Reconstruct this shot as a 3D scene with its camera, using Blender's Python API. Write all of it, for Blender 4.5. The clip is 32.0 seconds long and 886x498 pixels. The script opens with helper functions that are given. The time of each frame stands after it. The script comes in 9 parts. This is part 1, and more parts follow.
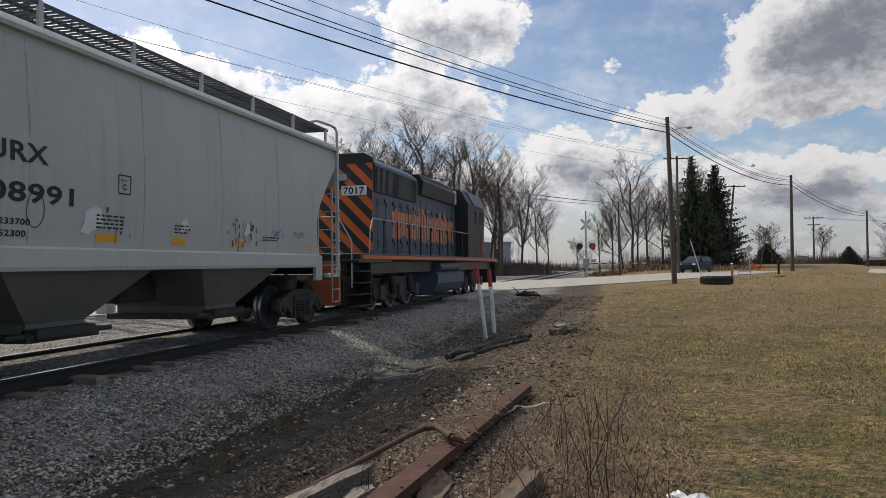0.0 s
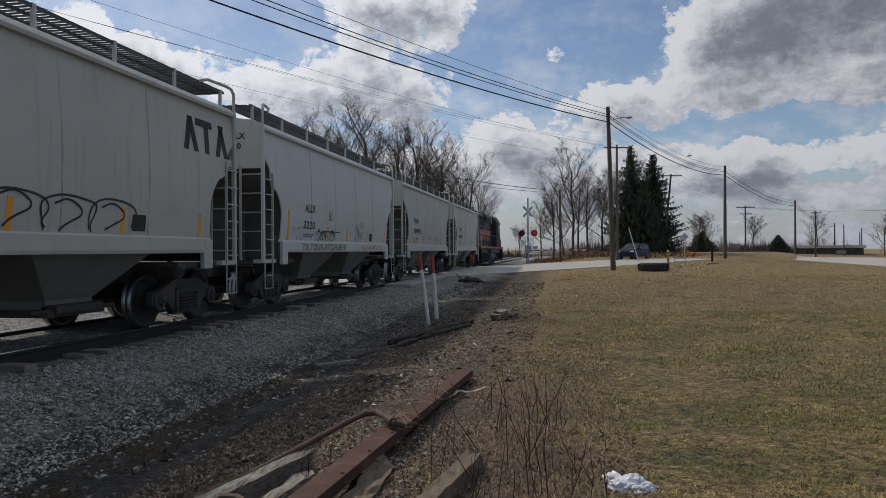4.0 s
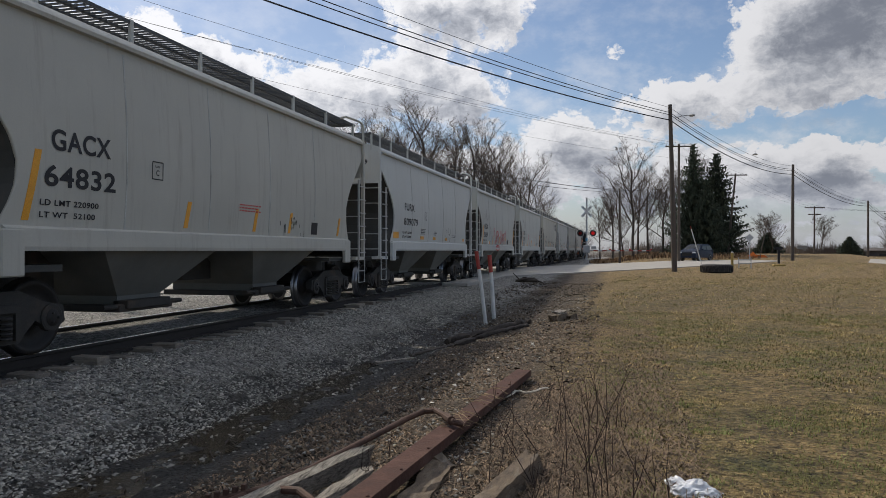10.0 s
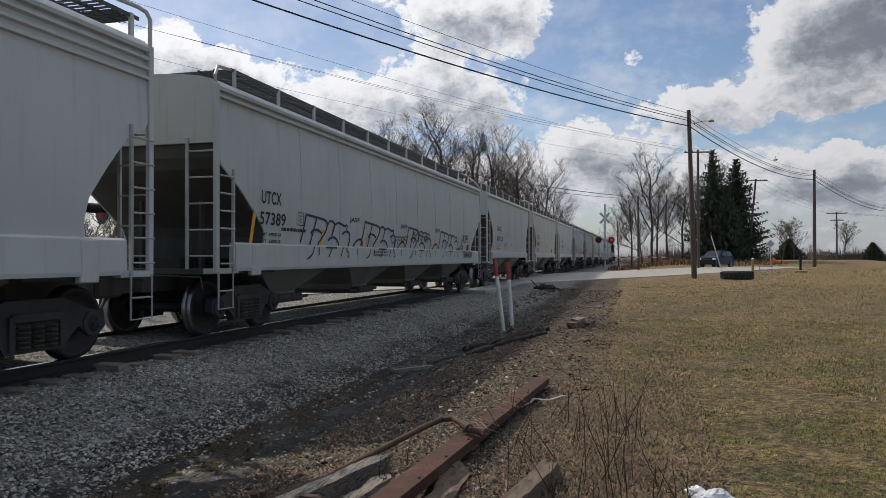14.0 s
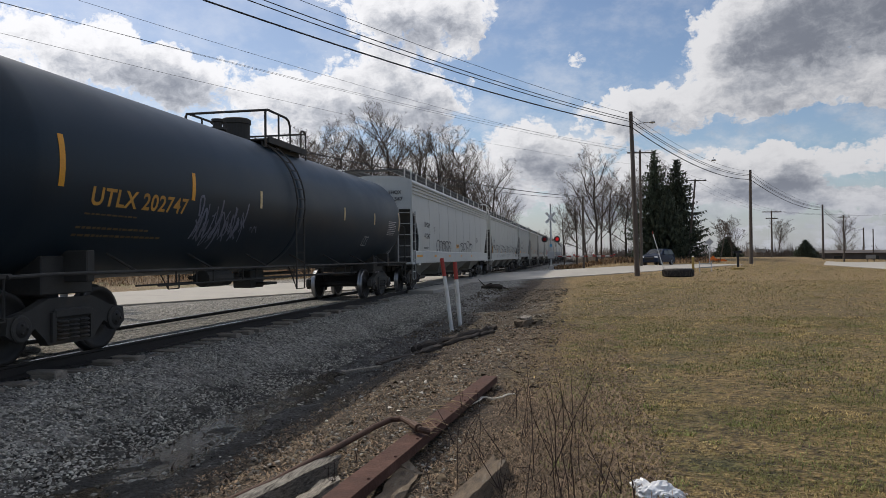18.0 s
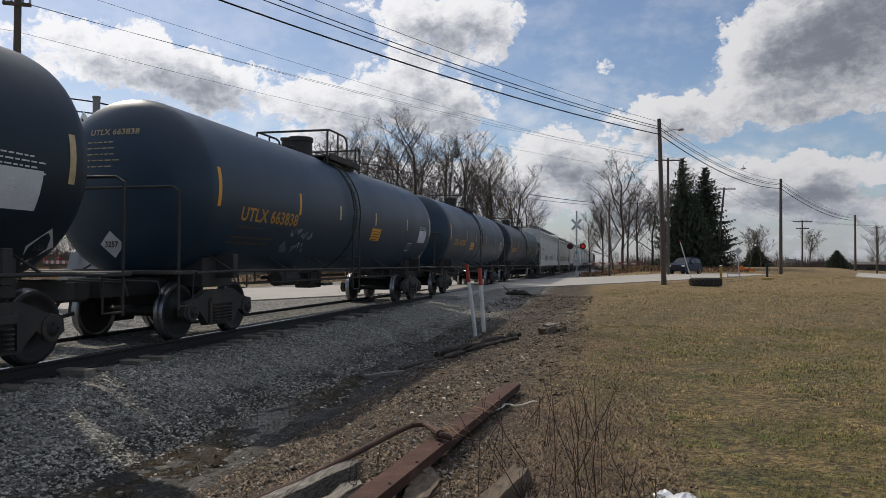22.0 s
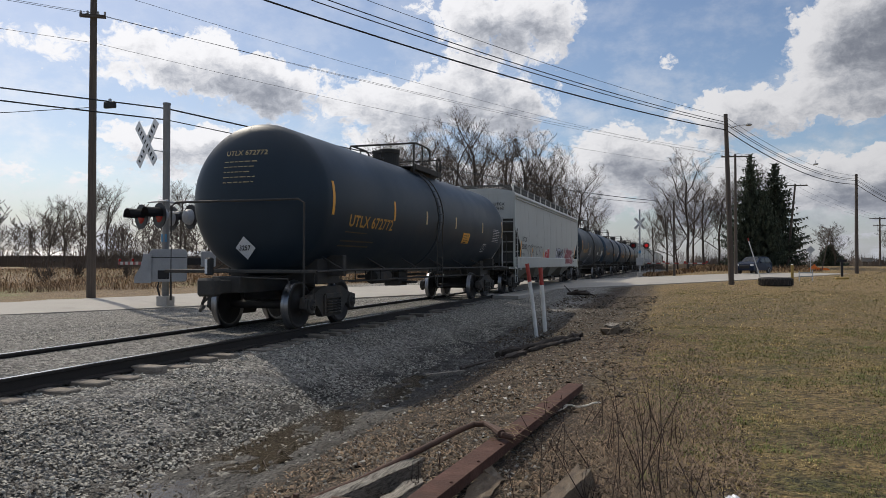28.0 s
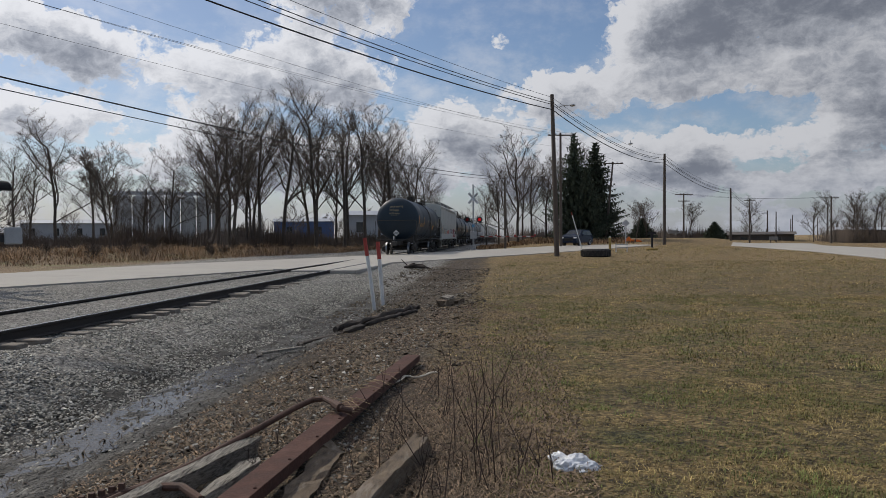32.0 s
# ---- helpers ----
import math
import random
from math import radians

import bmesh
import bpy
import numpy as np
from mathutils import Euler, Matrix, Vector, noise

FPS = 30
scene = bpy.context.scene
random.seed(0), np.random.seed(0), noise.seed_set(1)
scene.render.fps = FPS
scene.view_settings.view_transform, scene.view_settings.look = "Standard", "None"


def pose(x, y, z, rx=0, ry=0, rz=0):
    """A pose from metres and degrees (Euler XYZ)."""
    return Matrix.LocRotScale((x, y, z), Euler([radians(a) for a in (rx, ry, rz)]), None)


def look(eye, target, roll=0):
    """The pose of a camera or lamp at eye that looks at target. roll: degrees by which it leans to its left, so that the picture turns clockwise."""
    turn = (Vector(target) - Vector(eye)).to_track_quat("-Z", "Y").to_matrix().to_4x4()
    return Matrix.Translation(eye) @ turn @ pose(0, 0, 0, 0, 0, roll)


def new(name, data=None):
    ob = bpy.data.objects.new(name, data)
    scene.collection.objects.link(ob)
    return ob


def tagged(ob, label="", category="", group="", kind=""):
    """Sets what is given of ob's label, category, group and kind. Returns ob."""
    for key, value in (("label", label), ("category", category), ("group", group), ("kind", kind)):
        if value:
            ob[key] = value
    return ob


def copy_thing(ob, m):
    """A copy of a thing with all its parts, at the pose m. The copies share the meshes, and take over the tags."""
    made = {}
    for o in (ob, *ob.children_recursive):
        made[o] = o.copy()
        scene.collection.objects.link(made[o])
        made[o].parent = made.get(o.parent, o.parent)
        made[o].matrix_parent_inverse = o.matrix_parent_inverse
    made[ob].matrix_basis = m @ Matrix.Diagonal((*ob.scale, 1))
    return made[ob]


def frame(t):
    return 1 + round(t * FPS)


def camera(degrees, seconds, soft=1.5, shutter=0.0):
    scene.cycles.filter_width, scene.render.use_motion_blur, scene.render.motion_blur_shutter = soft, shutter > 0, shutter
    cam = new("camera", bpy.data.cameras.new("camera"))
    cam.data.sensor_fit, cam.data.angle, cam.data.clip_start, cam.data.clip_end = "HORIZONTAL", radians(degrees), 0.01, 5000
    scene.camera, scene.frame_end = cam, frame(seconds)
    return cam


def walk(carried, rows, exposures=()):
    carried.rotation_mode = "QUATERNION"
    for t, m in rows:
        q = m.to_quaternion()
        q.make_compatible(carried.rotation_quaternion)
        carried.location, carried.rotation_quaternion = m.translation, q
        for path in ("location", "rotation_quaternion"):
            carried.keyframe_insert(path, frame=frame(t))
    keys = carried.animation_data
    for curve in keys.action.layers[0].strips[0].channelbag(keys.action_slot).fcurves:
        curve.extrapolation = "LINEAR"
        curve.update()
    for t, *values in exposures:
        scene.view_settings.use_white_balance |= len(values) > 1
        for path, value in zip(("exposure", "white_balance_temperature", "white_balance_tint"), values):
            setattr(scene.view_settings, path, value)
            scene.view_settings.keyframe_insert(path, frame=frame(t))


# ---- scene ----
import colorsys
from math import cos, sin, pi, sqrt, atan2, exp

# ---------------------------------------------------------------- camera
TRACK = -7.84          # centre line of the track, which runs along +y; z = 0 is the top of the near rail
SPEED = 9.6            # metres a second
cam = camera(62.0, 32.0, 0.7)
walk(cam, [(t, pose(x, y, z, a, b, c)) for t, x, y, z, a, b, c in [
    (0.0, 0.005, 0.004, 1.282, 91.23, 0.63, 13.87),
    (0.5, 0.01, 0.006, 1.286, 90.94, 0.65, 11.06),
    (1.0, 0.015, 0.005, 1.277, 90.7, 1.02, 9.63),
    (1.5, 0.014, 0.004, 1.277, 90.69, 1.01, 8.95),
    (2.0, 0.02, 0.006, 1.279, 90.54, 0.94, 8.79),
    (2.5, 0.02, 0.007, 1.278, 90.27, 0.71, 8.64),
    (3.0, 0.014, 0.005, 1.274, 90.06, 0.52, 8.83),
    (3.5, 0.015, 0.005, 1.277, 90.15, 0.41, 9.27),
    (5.5, 0.013, 0.005, 1.277, 89.97, 0.27, 9.68),
    (6.0, 0.009, 0.004, 1.276, 90.02, 0.16, 10.65),
    (6.5, 0.007, 0.005, 1.283, 90.21, 0.58, 13.05),
    (7.0, -0.008, -0.0, 1.274, 90.6, 0.03, 12.35),
    (7.5, -0.003, 0.0, 1.272, 90.12, 0.26, 11.04),
    (8.0, 0.002, 0.002, 1.274, 89.71, 0.34, 11.13),
    (8.5, 0.001, 0.0, 1.271, 89.84, -0.01, 11.85),
    (9.0, -0.004, 0.0, 1.274, 89.76, -0.18, 12.43),
    (9.5, -0.006, -0.001, 1.273, 89.71, -0.14, 13.14),
    (10.0, -0.007, -0.0, 1.271, 90.1, -0.04, 13.88),
    (10.5, 0.0, 0.001, 1.272, 90.03, -0.15, 13.91),
    (11.0, 0.008, 0.003, 1.276, 90.14, -0.15, 14.71),
    (11.5, 0.001, 0.002, 1.277, 89.98, 0.23, 15.96),
    (12.0, -0.006, 0.0, 1.273, 89.99, 0.04, 15.88),
    (12.5, -0.013, -0.003, 1.269, 90.12, 0.12, 15.34),
    (13.0, -0.014, -0.002, 1.272, 90.16, 0.21, 14.67),
    (13.5, -0.003, 0.002, 1.276, 90.74, 0.19, 15.33),
    (15.5, -0.01, -0.004, 1.265, 90.05, -0.11, 14.82),
    (16.0, -0.005, -0.002, 1.269, 89.99, 0.29, 14.49),
    (16.5, -0.007, -0.002, 1.268, 90.0, 0.43, 13.53),
    (17.0, -0.003, -0.003, 1.266, 89.9, 0.3, 12.5),
    (17.5, -0.001, 0.001, 1.271, 90.23, 0.73, 11.84),
    (18.0, -0.003, 0.0, 1.269, 90.66, 0.64, 11.2),
    (18.5, 0.003, 0.002, 1.27, 90.68, 0.47, 10.76),
    (19.0, 0.003, 0.001, 1.272, 90.93, 0.5, 10.88),
    (19.5, 0.005, 0.002, 1.269, 90.95, 0.47, 11.11),
    (20.0, 0.009, 0.002, 1.27, 90.71, 0.54, 11.45),
    (20.5, 0.007, 0.001, 1.269, 90.79, 0.57, 11.97),
    (21.0, -0.001, -0.001, 1.266, 90.89, 0.32, 12.15),
    (21.5, -0.003, -0.003, 1.267, 90.8, 0.07, 12.41),
    (22.0, 0.001, 0.001, 1.273, 91.08, -0.21, 13.13),
    (22.5, -0.003, -0.001, 1.269, 91.43, -0.21, 13.61),
    (23.0, -0.01, -0.002, 1.269, 91.5, -0.32, 14.48),
    (23.5, -0.018, -0.004, 1.267, 91.25, -0.9, 14.93),
    (24.0, -0.023, -0.005, 1.266, 90.95, -0.53, 15.47),
    (24.5, -0.019, -0.006, 1.264, 90.92, -0.24, 15.91),
    (26.5, -0.003, -0.002, 1.264, 91.64, 0.33, 15.83),
    (27.0, -0.001, -0.001, 1.266, 91.59, 0.14, 17.03),
    (27.5, 0.003, 0.0, 1.271, 91.19, -0.11, 18.36),
    (28.0, -0.001, -0.001, 1.268, 91.08, -0.03, 17.81),
    (28.5, -0.01, -0.003, 1.264, 90.96, 0.52, 13.3),
    (29.0, -0.009, -0.005, 1.26, 90.51, 0.86, 9.94),
    (29.5, -0.005, -0.003, 1.263, 90.08, 0.89, 7.97),
    (30.0, -0.0, -0.003, 1.261, 89.72, 0.51, 6.63),
    (30.5, -0.0, -0.005, 1.255, 89.51, 0.59, 6.28),
    (31.0, -0.001, -0.004, 1.259, 89.64, 0.77, 5.99),
    (31.5, -0.0, -0.003, 1.26, 89.28, 0.7, 5.82),
    (32.0, -0.001, -0.002, 1.264, 89.05, 0.42, 5.23),
]], [(t, ev, k, 11.8) for t, ev, k in ((0, .14, 6640), (1, .0, 6500), (2, -.16, 6380), (3, -.20, 6260), (6, -.20, 6260), (7, -.06, 6380), (8, -.08, 6400), (10, .06, 6420), (12, .08, 6420), (13, .10, 6480), (16, -.08, 6300), (17, .06, 6430),
                                                    (18, .07, 6440), (20, .06, 6420), (21, .05, 6440), (22, .0, 6450), (24, .08, 6480), (28, .02, 6450), (29, -.08, 6400), (30, -.15, 6320), (32, -.20, 6280))])

# ---------------------------------------------------------------- sun and sky
SUN_EL, SUN_AZ = radians(41.5), radians(-52.0)      # azimuth from +y towards +x
sun_dir = Vector((sin(SUN_AZ) * cos(SUN_EL), cos(SUN_AZ) * cos(SUN_EL), sin(SUN_EL)))
sun = new("sun", bpy.data.lights.new("sun", "SUN"))
sun.data.energy, sun.data.angle, sun.data.color = 2.75, radians(0.55), (1.0, 0.915, 0.765)
sun.matrix_world = look(sun_dir * 100, (0, 0, 0))


class Nodes:
    """Short hand for building node trees."""

    def __init__(self, tree):
        self.t = tree
        tree.nodes.clear()

    def add(self, kind):
        return self.t.nodes.new(kind)

    def link(self, a, b):
        self.t.links.new(a, b)

    def put(self, socket, v):
        if isinstance(v, bpy.types.NodeSocket):
            self.link(v, socket)
        elif v is not None:
            socket.default_value = v

    def math(self, op, a, b=None, c=None, clamp=False):
        n = self.add("ShaderNodeMath")
        n.operation, n.use_clamp = op, clamp
        for i, v in enumerate((a, b, c)):
            if v is not None:
                self.put(n.inputs[i], v)
        return n.outputs[0]

    def noise(self, vec, scale, detail=4.0, rough=0.5, lac=2.0, dist=0.0):
        n = self.add("ShaderNodeTexNoise")
        self.put(n.inputs["Vector"], vec)
        for k, v in (("Scale", scale), ("Detail", detail), ("Roughness", rough), ("Lacunarity", lac), ("Distortion", dist)):
            self.put(n.inputs[k], v)
        return n.outputs["Fac"]

    def ramp(self, fac, stops, mode="LINEAR"):
        n = self.add("ShaderNodeValToRGB")
        n.color_ramp.interpolation = mode
        while len(n.color_ramp.elements) < len(stops):
            n.color_ramp.elements.new(0.5)
        for e, (p, c) in zip(n.color_ramp.elements, stops):
            e.position = p
            e.color = (c, c, c, 1) if isinstance(c, (int, float)) else (*c, 1)
        self.link(fac, n.inputs[0])
        return n.outputs[0]

    def mix(self, fac, a, b, mode="MIX"):
        n = self.add("ShaderNodeMix")
        n.data_type, n.blend_type = "RGBA", mode
        for s, v in ((n.inputs[0], fac), (n.inputs[6], a), (n.inputs[7], b)):
            self.put(s, (*v, 1) if isinstance(v, tuple) and len(v) == 3 else v)
        return n.outputs[2]

    def span(self, v, lo, hi, a=0.0, b=1.0, smooth=True):
        n = self.add("ShaderNodeMapRange")
        n.interpolation_type = "SMOOTHSTEP" if smooth else "LINEAR"
        for i, w in enumerate((v, lo, hi, a, b)):
            self.put(n.inputs[i], w)
        return n.outputs[0]

    def xyz(self, vec):
        n = self.add("ShaderNodeSeparateXYZ")
        self.link(vec, n.inputs[0])
        return n.outputs

    def vec(self, x, y, z):
        n = self.add("ShaderNodeCombineXYZ")
        for s, v in zip(n.inputs, (x, y, z)):
            self.put(s, v)
        return n.outputs[0]


# cloud heaps and the blue gaps between them: azimuth, elevation, half width, half height (degrees), weight
CLOUDS = [(-38, 14.4, 5.5, 2.4, .60), (-31.5, 13.4, 4, 2.0, .50), (-22, 12.2, 3.6, 2.2, .50), (-16, 12.6, 4.6, 2.8, .62), (-11.6, 11.2, 2.2, 1.8, .40), (-13.5, 18.6, 5.5, 1.6, .55), (-8.6, 16.6, 1.4, 1.1, .40),
          (-.5, 14.6, 2.2, 1.1, .62), (10.6, 15.2, 3.2, 3.2, .56), (17, 16.6, 6.0, 4.2, .72), (25, 16.4, 5.5, 4.6, .60), (4.2, 11.2, 4.0, 1.7, .58), (12, 11.0, 4, 1.8, .42),
          (16, 6.7, 7, 1.1, .44), (24.5, 8.6, 3.2, 2.2, .52), (-34, 8.2, 6.5, 1.3, .46), (-24, 9.2, 3, 1.1, .34), (-4.5, 8.0, 5.2, 2.0, .48), (-17, 6.8, 7, 1.5, .34)]
LOW_CLOUDS = [(14, 4.2, 8, 1.0, .46), (25, 3.6, 6, .9, .46), (2, 4.4, 6, 1.0, .36), (21, 11.4, 5, 1.6, .36), (10, 6.0, 5, 1.0, .34), (-10, 5.6, 6, 1.2, .30), (-28, 5.8, 6, 1.2, .32), (-41, 9.4, 3, 1.2, .34), (27, 5.2, 4, .9, .30)]
GAPS = [(2.4, 17.0, 3.6, 2.6, -.55), (-4.6, 15.4, 2.4, 2.2, -.50), (-3.2, 12.3, 2.2, 1.2, -.36), (-25, 17.2, 5, 1.5, -.50), (-36, 10.9, 6, .8, -.40), (16, 8.9, 7, .9, -.46), (-43, 18.2, 5, 1.5, -.30), (3.4, 14.3, 1.6, 1.2, -.36)]


def build_world():
    world = bpy.data.worlds.new("world")
    scene.world = world
    world.use_nodes = True
    n = Nodes(world.node_tree)
    d = n.add("ShaderNodeTexCoord").outputs["Generated"]
    x, y, z = n.xyz(d)
    az = n.math("MULTIPLY", n.math("ARCTAN2", x, y), 180 / pi)
    el = n.math("MULTIPLY", n.math("ARCSINE", z), 180 / pi)
    w1 = n.math("SUBTRACT", n.noise(n.vec(az, el, 2.0), .34, 4, .6), 0.5)
    w2 = n.math("SUBTRACT", n.noise(n.vec(az, el, 7.0), .46, 4, .6), 0.5)

    def density(aside, lift):
        """How thick the cloud is, a little to the side and higher up."""
        a, e = n.math("ADD", az, aside), n.math("ADD", el, lift)
        aw = n.math("MULTIPLY_ADD", w1, 4.2, a)
        ew = n.math("MULTIPLY_ADD", w2, 2.8, e)
        wide = n.noise(n.vec(a, n.math("MULTIPLY", e, 1.8), 3.7), .085, 4, .5)
        total = n.math("MULTIPLY_ADD", wide, 1.15, -.60)
        heap = n.add("ShaderNodeTexVoronoi")
        heap.feature = "F1"
        n.link(n.vec(aw, n.math("MULTIPLY", ew, 1.45), 1.0), heap.inputs["Vector"])
        for k, v in (("Scale", .34), ("Detail", 4.0), ("Roughness", .58), ("Lacunarity", 2.3)):
            heap.inputs[k].default_value = v
        total = n.math("MULTIPLY_ADD", n.math("SUBTRACT", .62, heap.outputs["Distance"]), .30, total)
        curl = n.noise(n.vec(a, n.math("MULTIPLY", e, 1.5), 5.0), .62, 9, .62, 2.1, .4)
        total = n.math("MULTIPLY_ADD", n.math("SUBTRACT", curl, .5), .50, total)
        low = n.noise(n.vec(n.math("MULTIPLY", a, .34), n.math("MULTIPLY", e, 1.1), 9.0), .62, 6, .58)
        total = n.math("MULTIPLY_ADD", n.math("SUBTRACT", low, .39), n.span(el, 4, 13, 1.1, .0), total)
        for c, h, ra, re, wt in CLOUDS + LOW_CLOUDS + GAPS:
            u = n.math("POWER", n.math("ABSOLUTE", n.math("DIVIDE", n.math("SUBTRACT", aw, c), ra)), 2.0)
            q = n.math("POWER", n.math("ABSOLUTE", n.math("DIVIDE", n.math("SUBTRACT", ew, h), re)), 2.0)
            g = n.math("EXPONENT", n.math("MULTIPLY", n.math("ADD", u, q), -1.0))
            total = n.math("MULTIPLY_ADD", g, wt, total)
        return n.math("ADD", total, n.span(el, 22, 50, 0, .22))

    here, sunward = density(0.0, 0.0), density(-1.0, 1.5)
    cover = n.span(here, -.02, .15)
    veil = n.math("MULTIPLY", n.span(n.noise(n.vec(n.math("MULTIPLY", az, .8), n.math("MULTIPLY", el, 1.3), 21.0), .30, 7, .62), .40, .72), n.span(el, 5, 18, .74, .22))
    cover = n.math("MAXIMUM", cover, veil)
    # light falls from above and behind: the sunward tops and thin edges shine, the thick undersides are grey
    deep = n.math("MULTIPLY_ADD", n.math("MAXIMUM", sunward, -.12), .72, n.math("MULTIPLY", n.math("MAXIMUM", here, 0.0), .34))
    ripple = n.math("SUBTRACT", n.noise(n.vec(az, n.math("MULTIPLY", el, 1.7), 31.0), .55, 8, .64, 2.1, .6), .5)
    core = n.span(n.math("MULTIPLY_ADD", ripple, .55, deep), .0, .76)
    core = n.math("MULTIPLY", core, n.span(el, 20, 50, 1.0, .25))
    sky = n.add("ShaderNodeTexSky")
    sky.sky_type, sky.sun_disc, sky.sun_elevation, sky.sun_rotation = "NISHITA", False, SUN_EL, SUN_AZ % (2 * pi)
    sky.air_density, sky.dust_density, sky.ozone_density = 1.0, 0.8, 1.5
    blue = n.mix(1.0, sky.outputs[0], (.150, .156, .164), "MULTIPLY")
    cloud = n.ramp(core, [(0, (1.70, 1.71, 1.73)), (.22, (1.40, 1.42, 1.46)), (.55, (.96, 1.005, 1.09)), (1, (.47, .515, .61))])
    toward = n.math("ADD", n.math("ADD", n.math("MULTIPLY", x, sun_dir.x), n.math("MULTIPLY", y, sun_dir.y)), n.math("MULTIPLY", z, sun_dir.z))
    cloud = n.mix(1.0, cloud, n.ramp(n.span(toward, .3, 1.0), [(0, .70), (1, 1.06)]), "MULTIPLY")
    cloud = n.mix(1.0, cloud, n.ramp(n.span(el, 22, 50), [(0, 1.0), (1, 1.66)]), "MULTIPLY")
    col = n.mix(cover, blue, cloud)
    haze = n.span(el, 0.0, 7.0, .62, 0.0)
    col = n.mix(haze, col, (.67, .72, .835))
    bg = n.add("ShaderNodeBackground")
    n.link(col, bg.inputs[0])
    bg.inputs[1].default_value = SKY_STRENGTH
    out = n.add("ShaderNodeOutputWorld")
    n.link(bg.outputs[0], out.inputs[0])


SKY_STRENGTH = 0.53
build_world()

# ---------------------------------------------------------------- materials
MATS = {}


def mat(name, base, rough=0.7, metal=0.0, var=0.25, scale=3.0, grain=0.15, grain_scale=60.0, bump=0.15, tint=None, tint_amount=0.0, tint_scale=1.2,
        stretch=(1, 1, 1), spec=0.4, isl=0.0, emit=None, streak=0.0, coat=0.0):
    """A surface: a base colour varied at two scales, a second colour in patches, streaks down the side and fine relief."""
    if name in MATS:
        return MATS[name]
    m = bpy.data.materials.new(name)
    m.use_nodes = True
    n = Nodes(m.node_tree)
    b = n.add("ShaderNodeBsdfPrincipled")
    out = n.add("ShaderNodeOutputMaterial")
    n.link(b.outputs[0], out.inputs[0])
    tc = n.add("ShaderNodeTexCoord").outputs["Object"]
    mp = n.add("ShaderNodeMapping")
    n.link(tc, mp.inputs[0])
    mp.inputs["Scale"].default_value = stretch
    rnd = n.add("ShaderNodeObjectInfo").outputs["Random"]
    off = n.add("ShaderNodeVectorMath")
    off.operation = "ADD"
    n.link(mp.outputs[0], off.inputs[0])
    n.link(n.vec(n.math("MULTIPLY", rnd, 37.0), n.math("MULTIPLY", rnd, 91.0), 0.0), off.inputs[1])
    v = off.outputs[0]
    big = n.noise(v, scale, 5, .6)
    fine = n.noise(v, grain_scale, 3, .6)
    k = n.math("ADD", n.span(big, .25, .75, 1 - var, 1 + var, False), n.span(fine, .2, .8, -grain, grain, False))
    if isl:
        r = n.add("ShaderNodeNewGeometry").outputs["Random Per Island"]
        k = n.math("MULTIPLY", k, n.span(r, 0, 1, 1 - isl, 1 + isl, False))
        k = n.math("MULTIPLY", k, n.span(rnd, 0, 1, 1 - isl * .5, 1 + isl * .5, False))
    col = n.mix(1.0, tuple(base), n.vec(k, k, k), "MULTIPLY")
    if tint:
        f = n.span(n.noise(v, tint_scale, 6, .65), .62 - tint_amount * .4, .78 - tint_amount * .3)
        col = n.mix(n.math("MULTIPLY", f, min(1.0, .45 + tint_amount)), col, tuple(tint))
    if streak:
        s = n.add("ShaderNodeMapping")
        n.link(tc, s.inputs[0])
        s.inputs["Scale"].default_value = (5.0, 5.0, .35)
        f = n.span(n.noise(s.outputs[0], 1.3, 6, .7), .5, .8, 0.0, streak)
        col = n.mix(f, col, (.16, .12, .09))
    n.link(col, b.inputs["Base Color"])
    n.link(n.span(big, .2, .8, max(.03, rough - .12), min(1, rough + .12), False), b.inputs["Roughness"])
    b.inputs["Metallic"].default_value = metal
    b.inputs["Specular IOR Level"].default_value = spec
    b.inputs["Coat Weight"].default_value = coat
    if emit:
        b.inputs["Emission Color"].default_value = (*emit[:3], 1)
        b.inputs["Emission Strength"].default_value = emit[3]
    if bump:
        bp = n.add("ShaderNodeBump")
        bp.inputs["Strength"].default_value = bump
        bp.inputs["Distance"].default_value = .02
        n.link(n.math("ADD", fine, n.math("MULTIPLY", big, .6)), bp.inputs["Height"])
        n.link(bp.outputs[0], b.inputs["Normal"])
    MATS[name] = m
    return m


def glass(name, tone=(.02, .025, .03)):
    return mat(name, tone, rough=.06, spec=.8, var=.1, grain=0, bump=0)


STEEL_WHITE = mat("weathered_white_paint", (.475, .485, .455), .55, var=.10, scale=.5, grain=.04, streak=.30, bump=.03, tint=(.42, .40, .36), tint_amount=.05)
STEEL_CREAM = mat("cream_paint", (.50, .485, .425), .55, var=.10, scale=.5, grain=.04, streak=.38, bump=.03, tint=(.42, .38, .32), tint_amount=.1)
STEEL_BRIGHT = mat("clean_white_paint", (.545, .555, .53), .5, var=.08, scale=.5, grain=.03, streak=.22, bump=.03)
BAY_STEEL = mat("dust_coated_hopper_steel", (.175, .174, .158), .8, var=.25, scale=1.0, streak=.35, grain=.08)
TANK_BLACK = mat("black_tank_paint", (.018, .030, .043), .46, var=.3, scale=.5, grain=.12, bump=.03, tint=(.024, .036, .048), tint_amount=.15, tint_scale=.5, spec=.28)
TANK_BLUE = mat("faded_blue_black_paint", (.025, .048, .076), .46, var=.25, scale=.5, grain=.1, bump=.03, tint=(.030, .052, .074), tint_amount=.2, tint_scale=.5, spec=.4)
UNDER = mat("black_underframe_steel", (.048, .045, .041), .75, var=.4, scale=2.0, grain=.2, tint=(.10, .075, .055), tint_amount=.25)
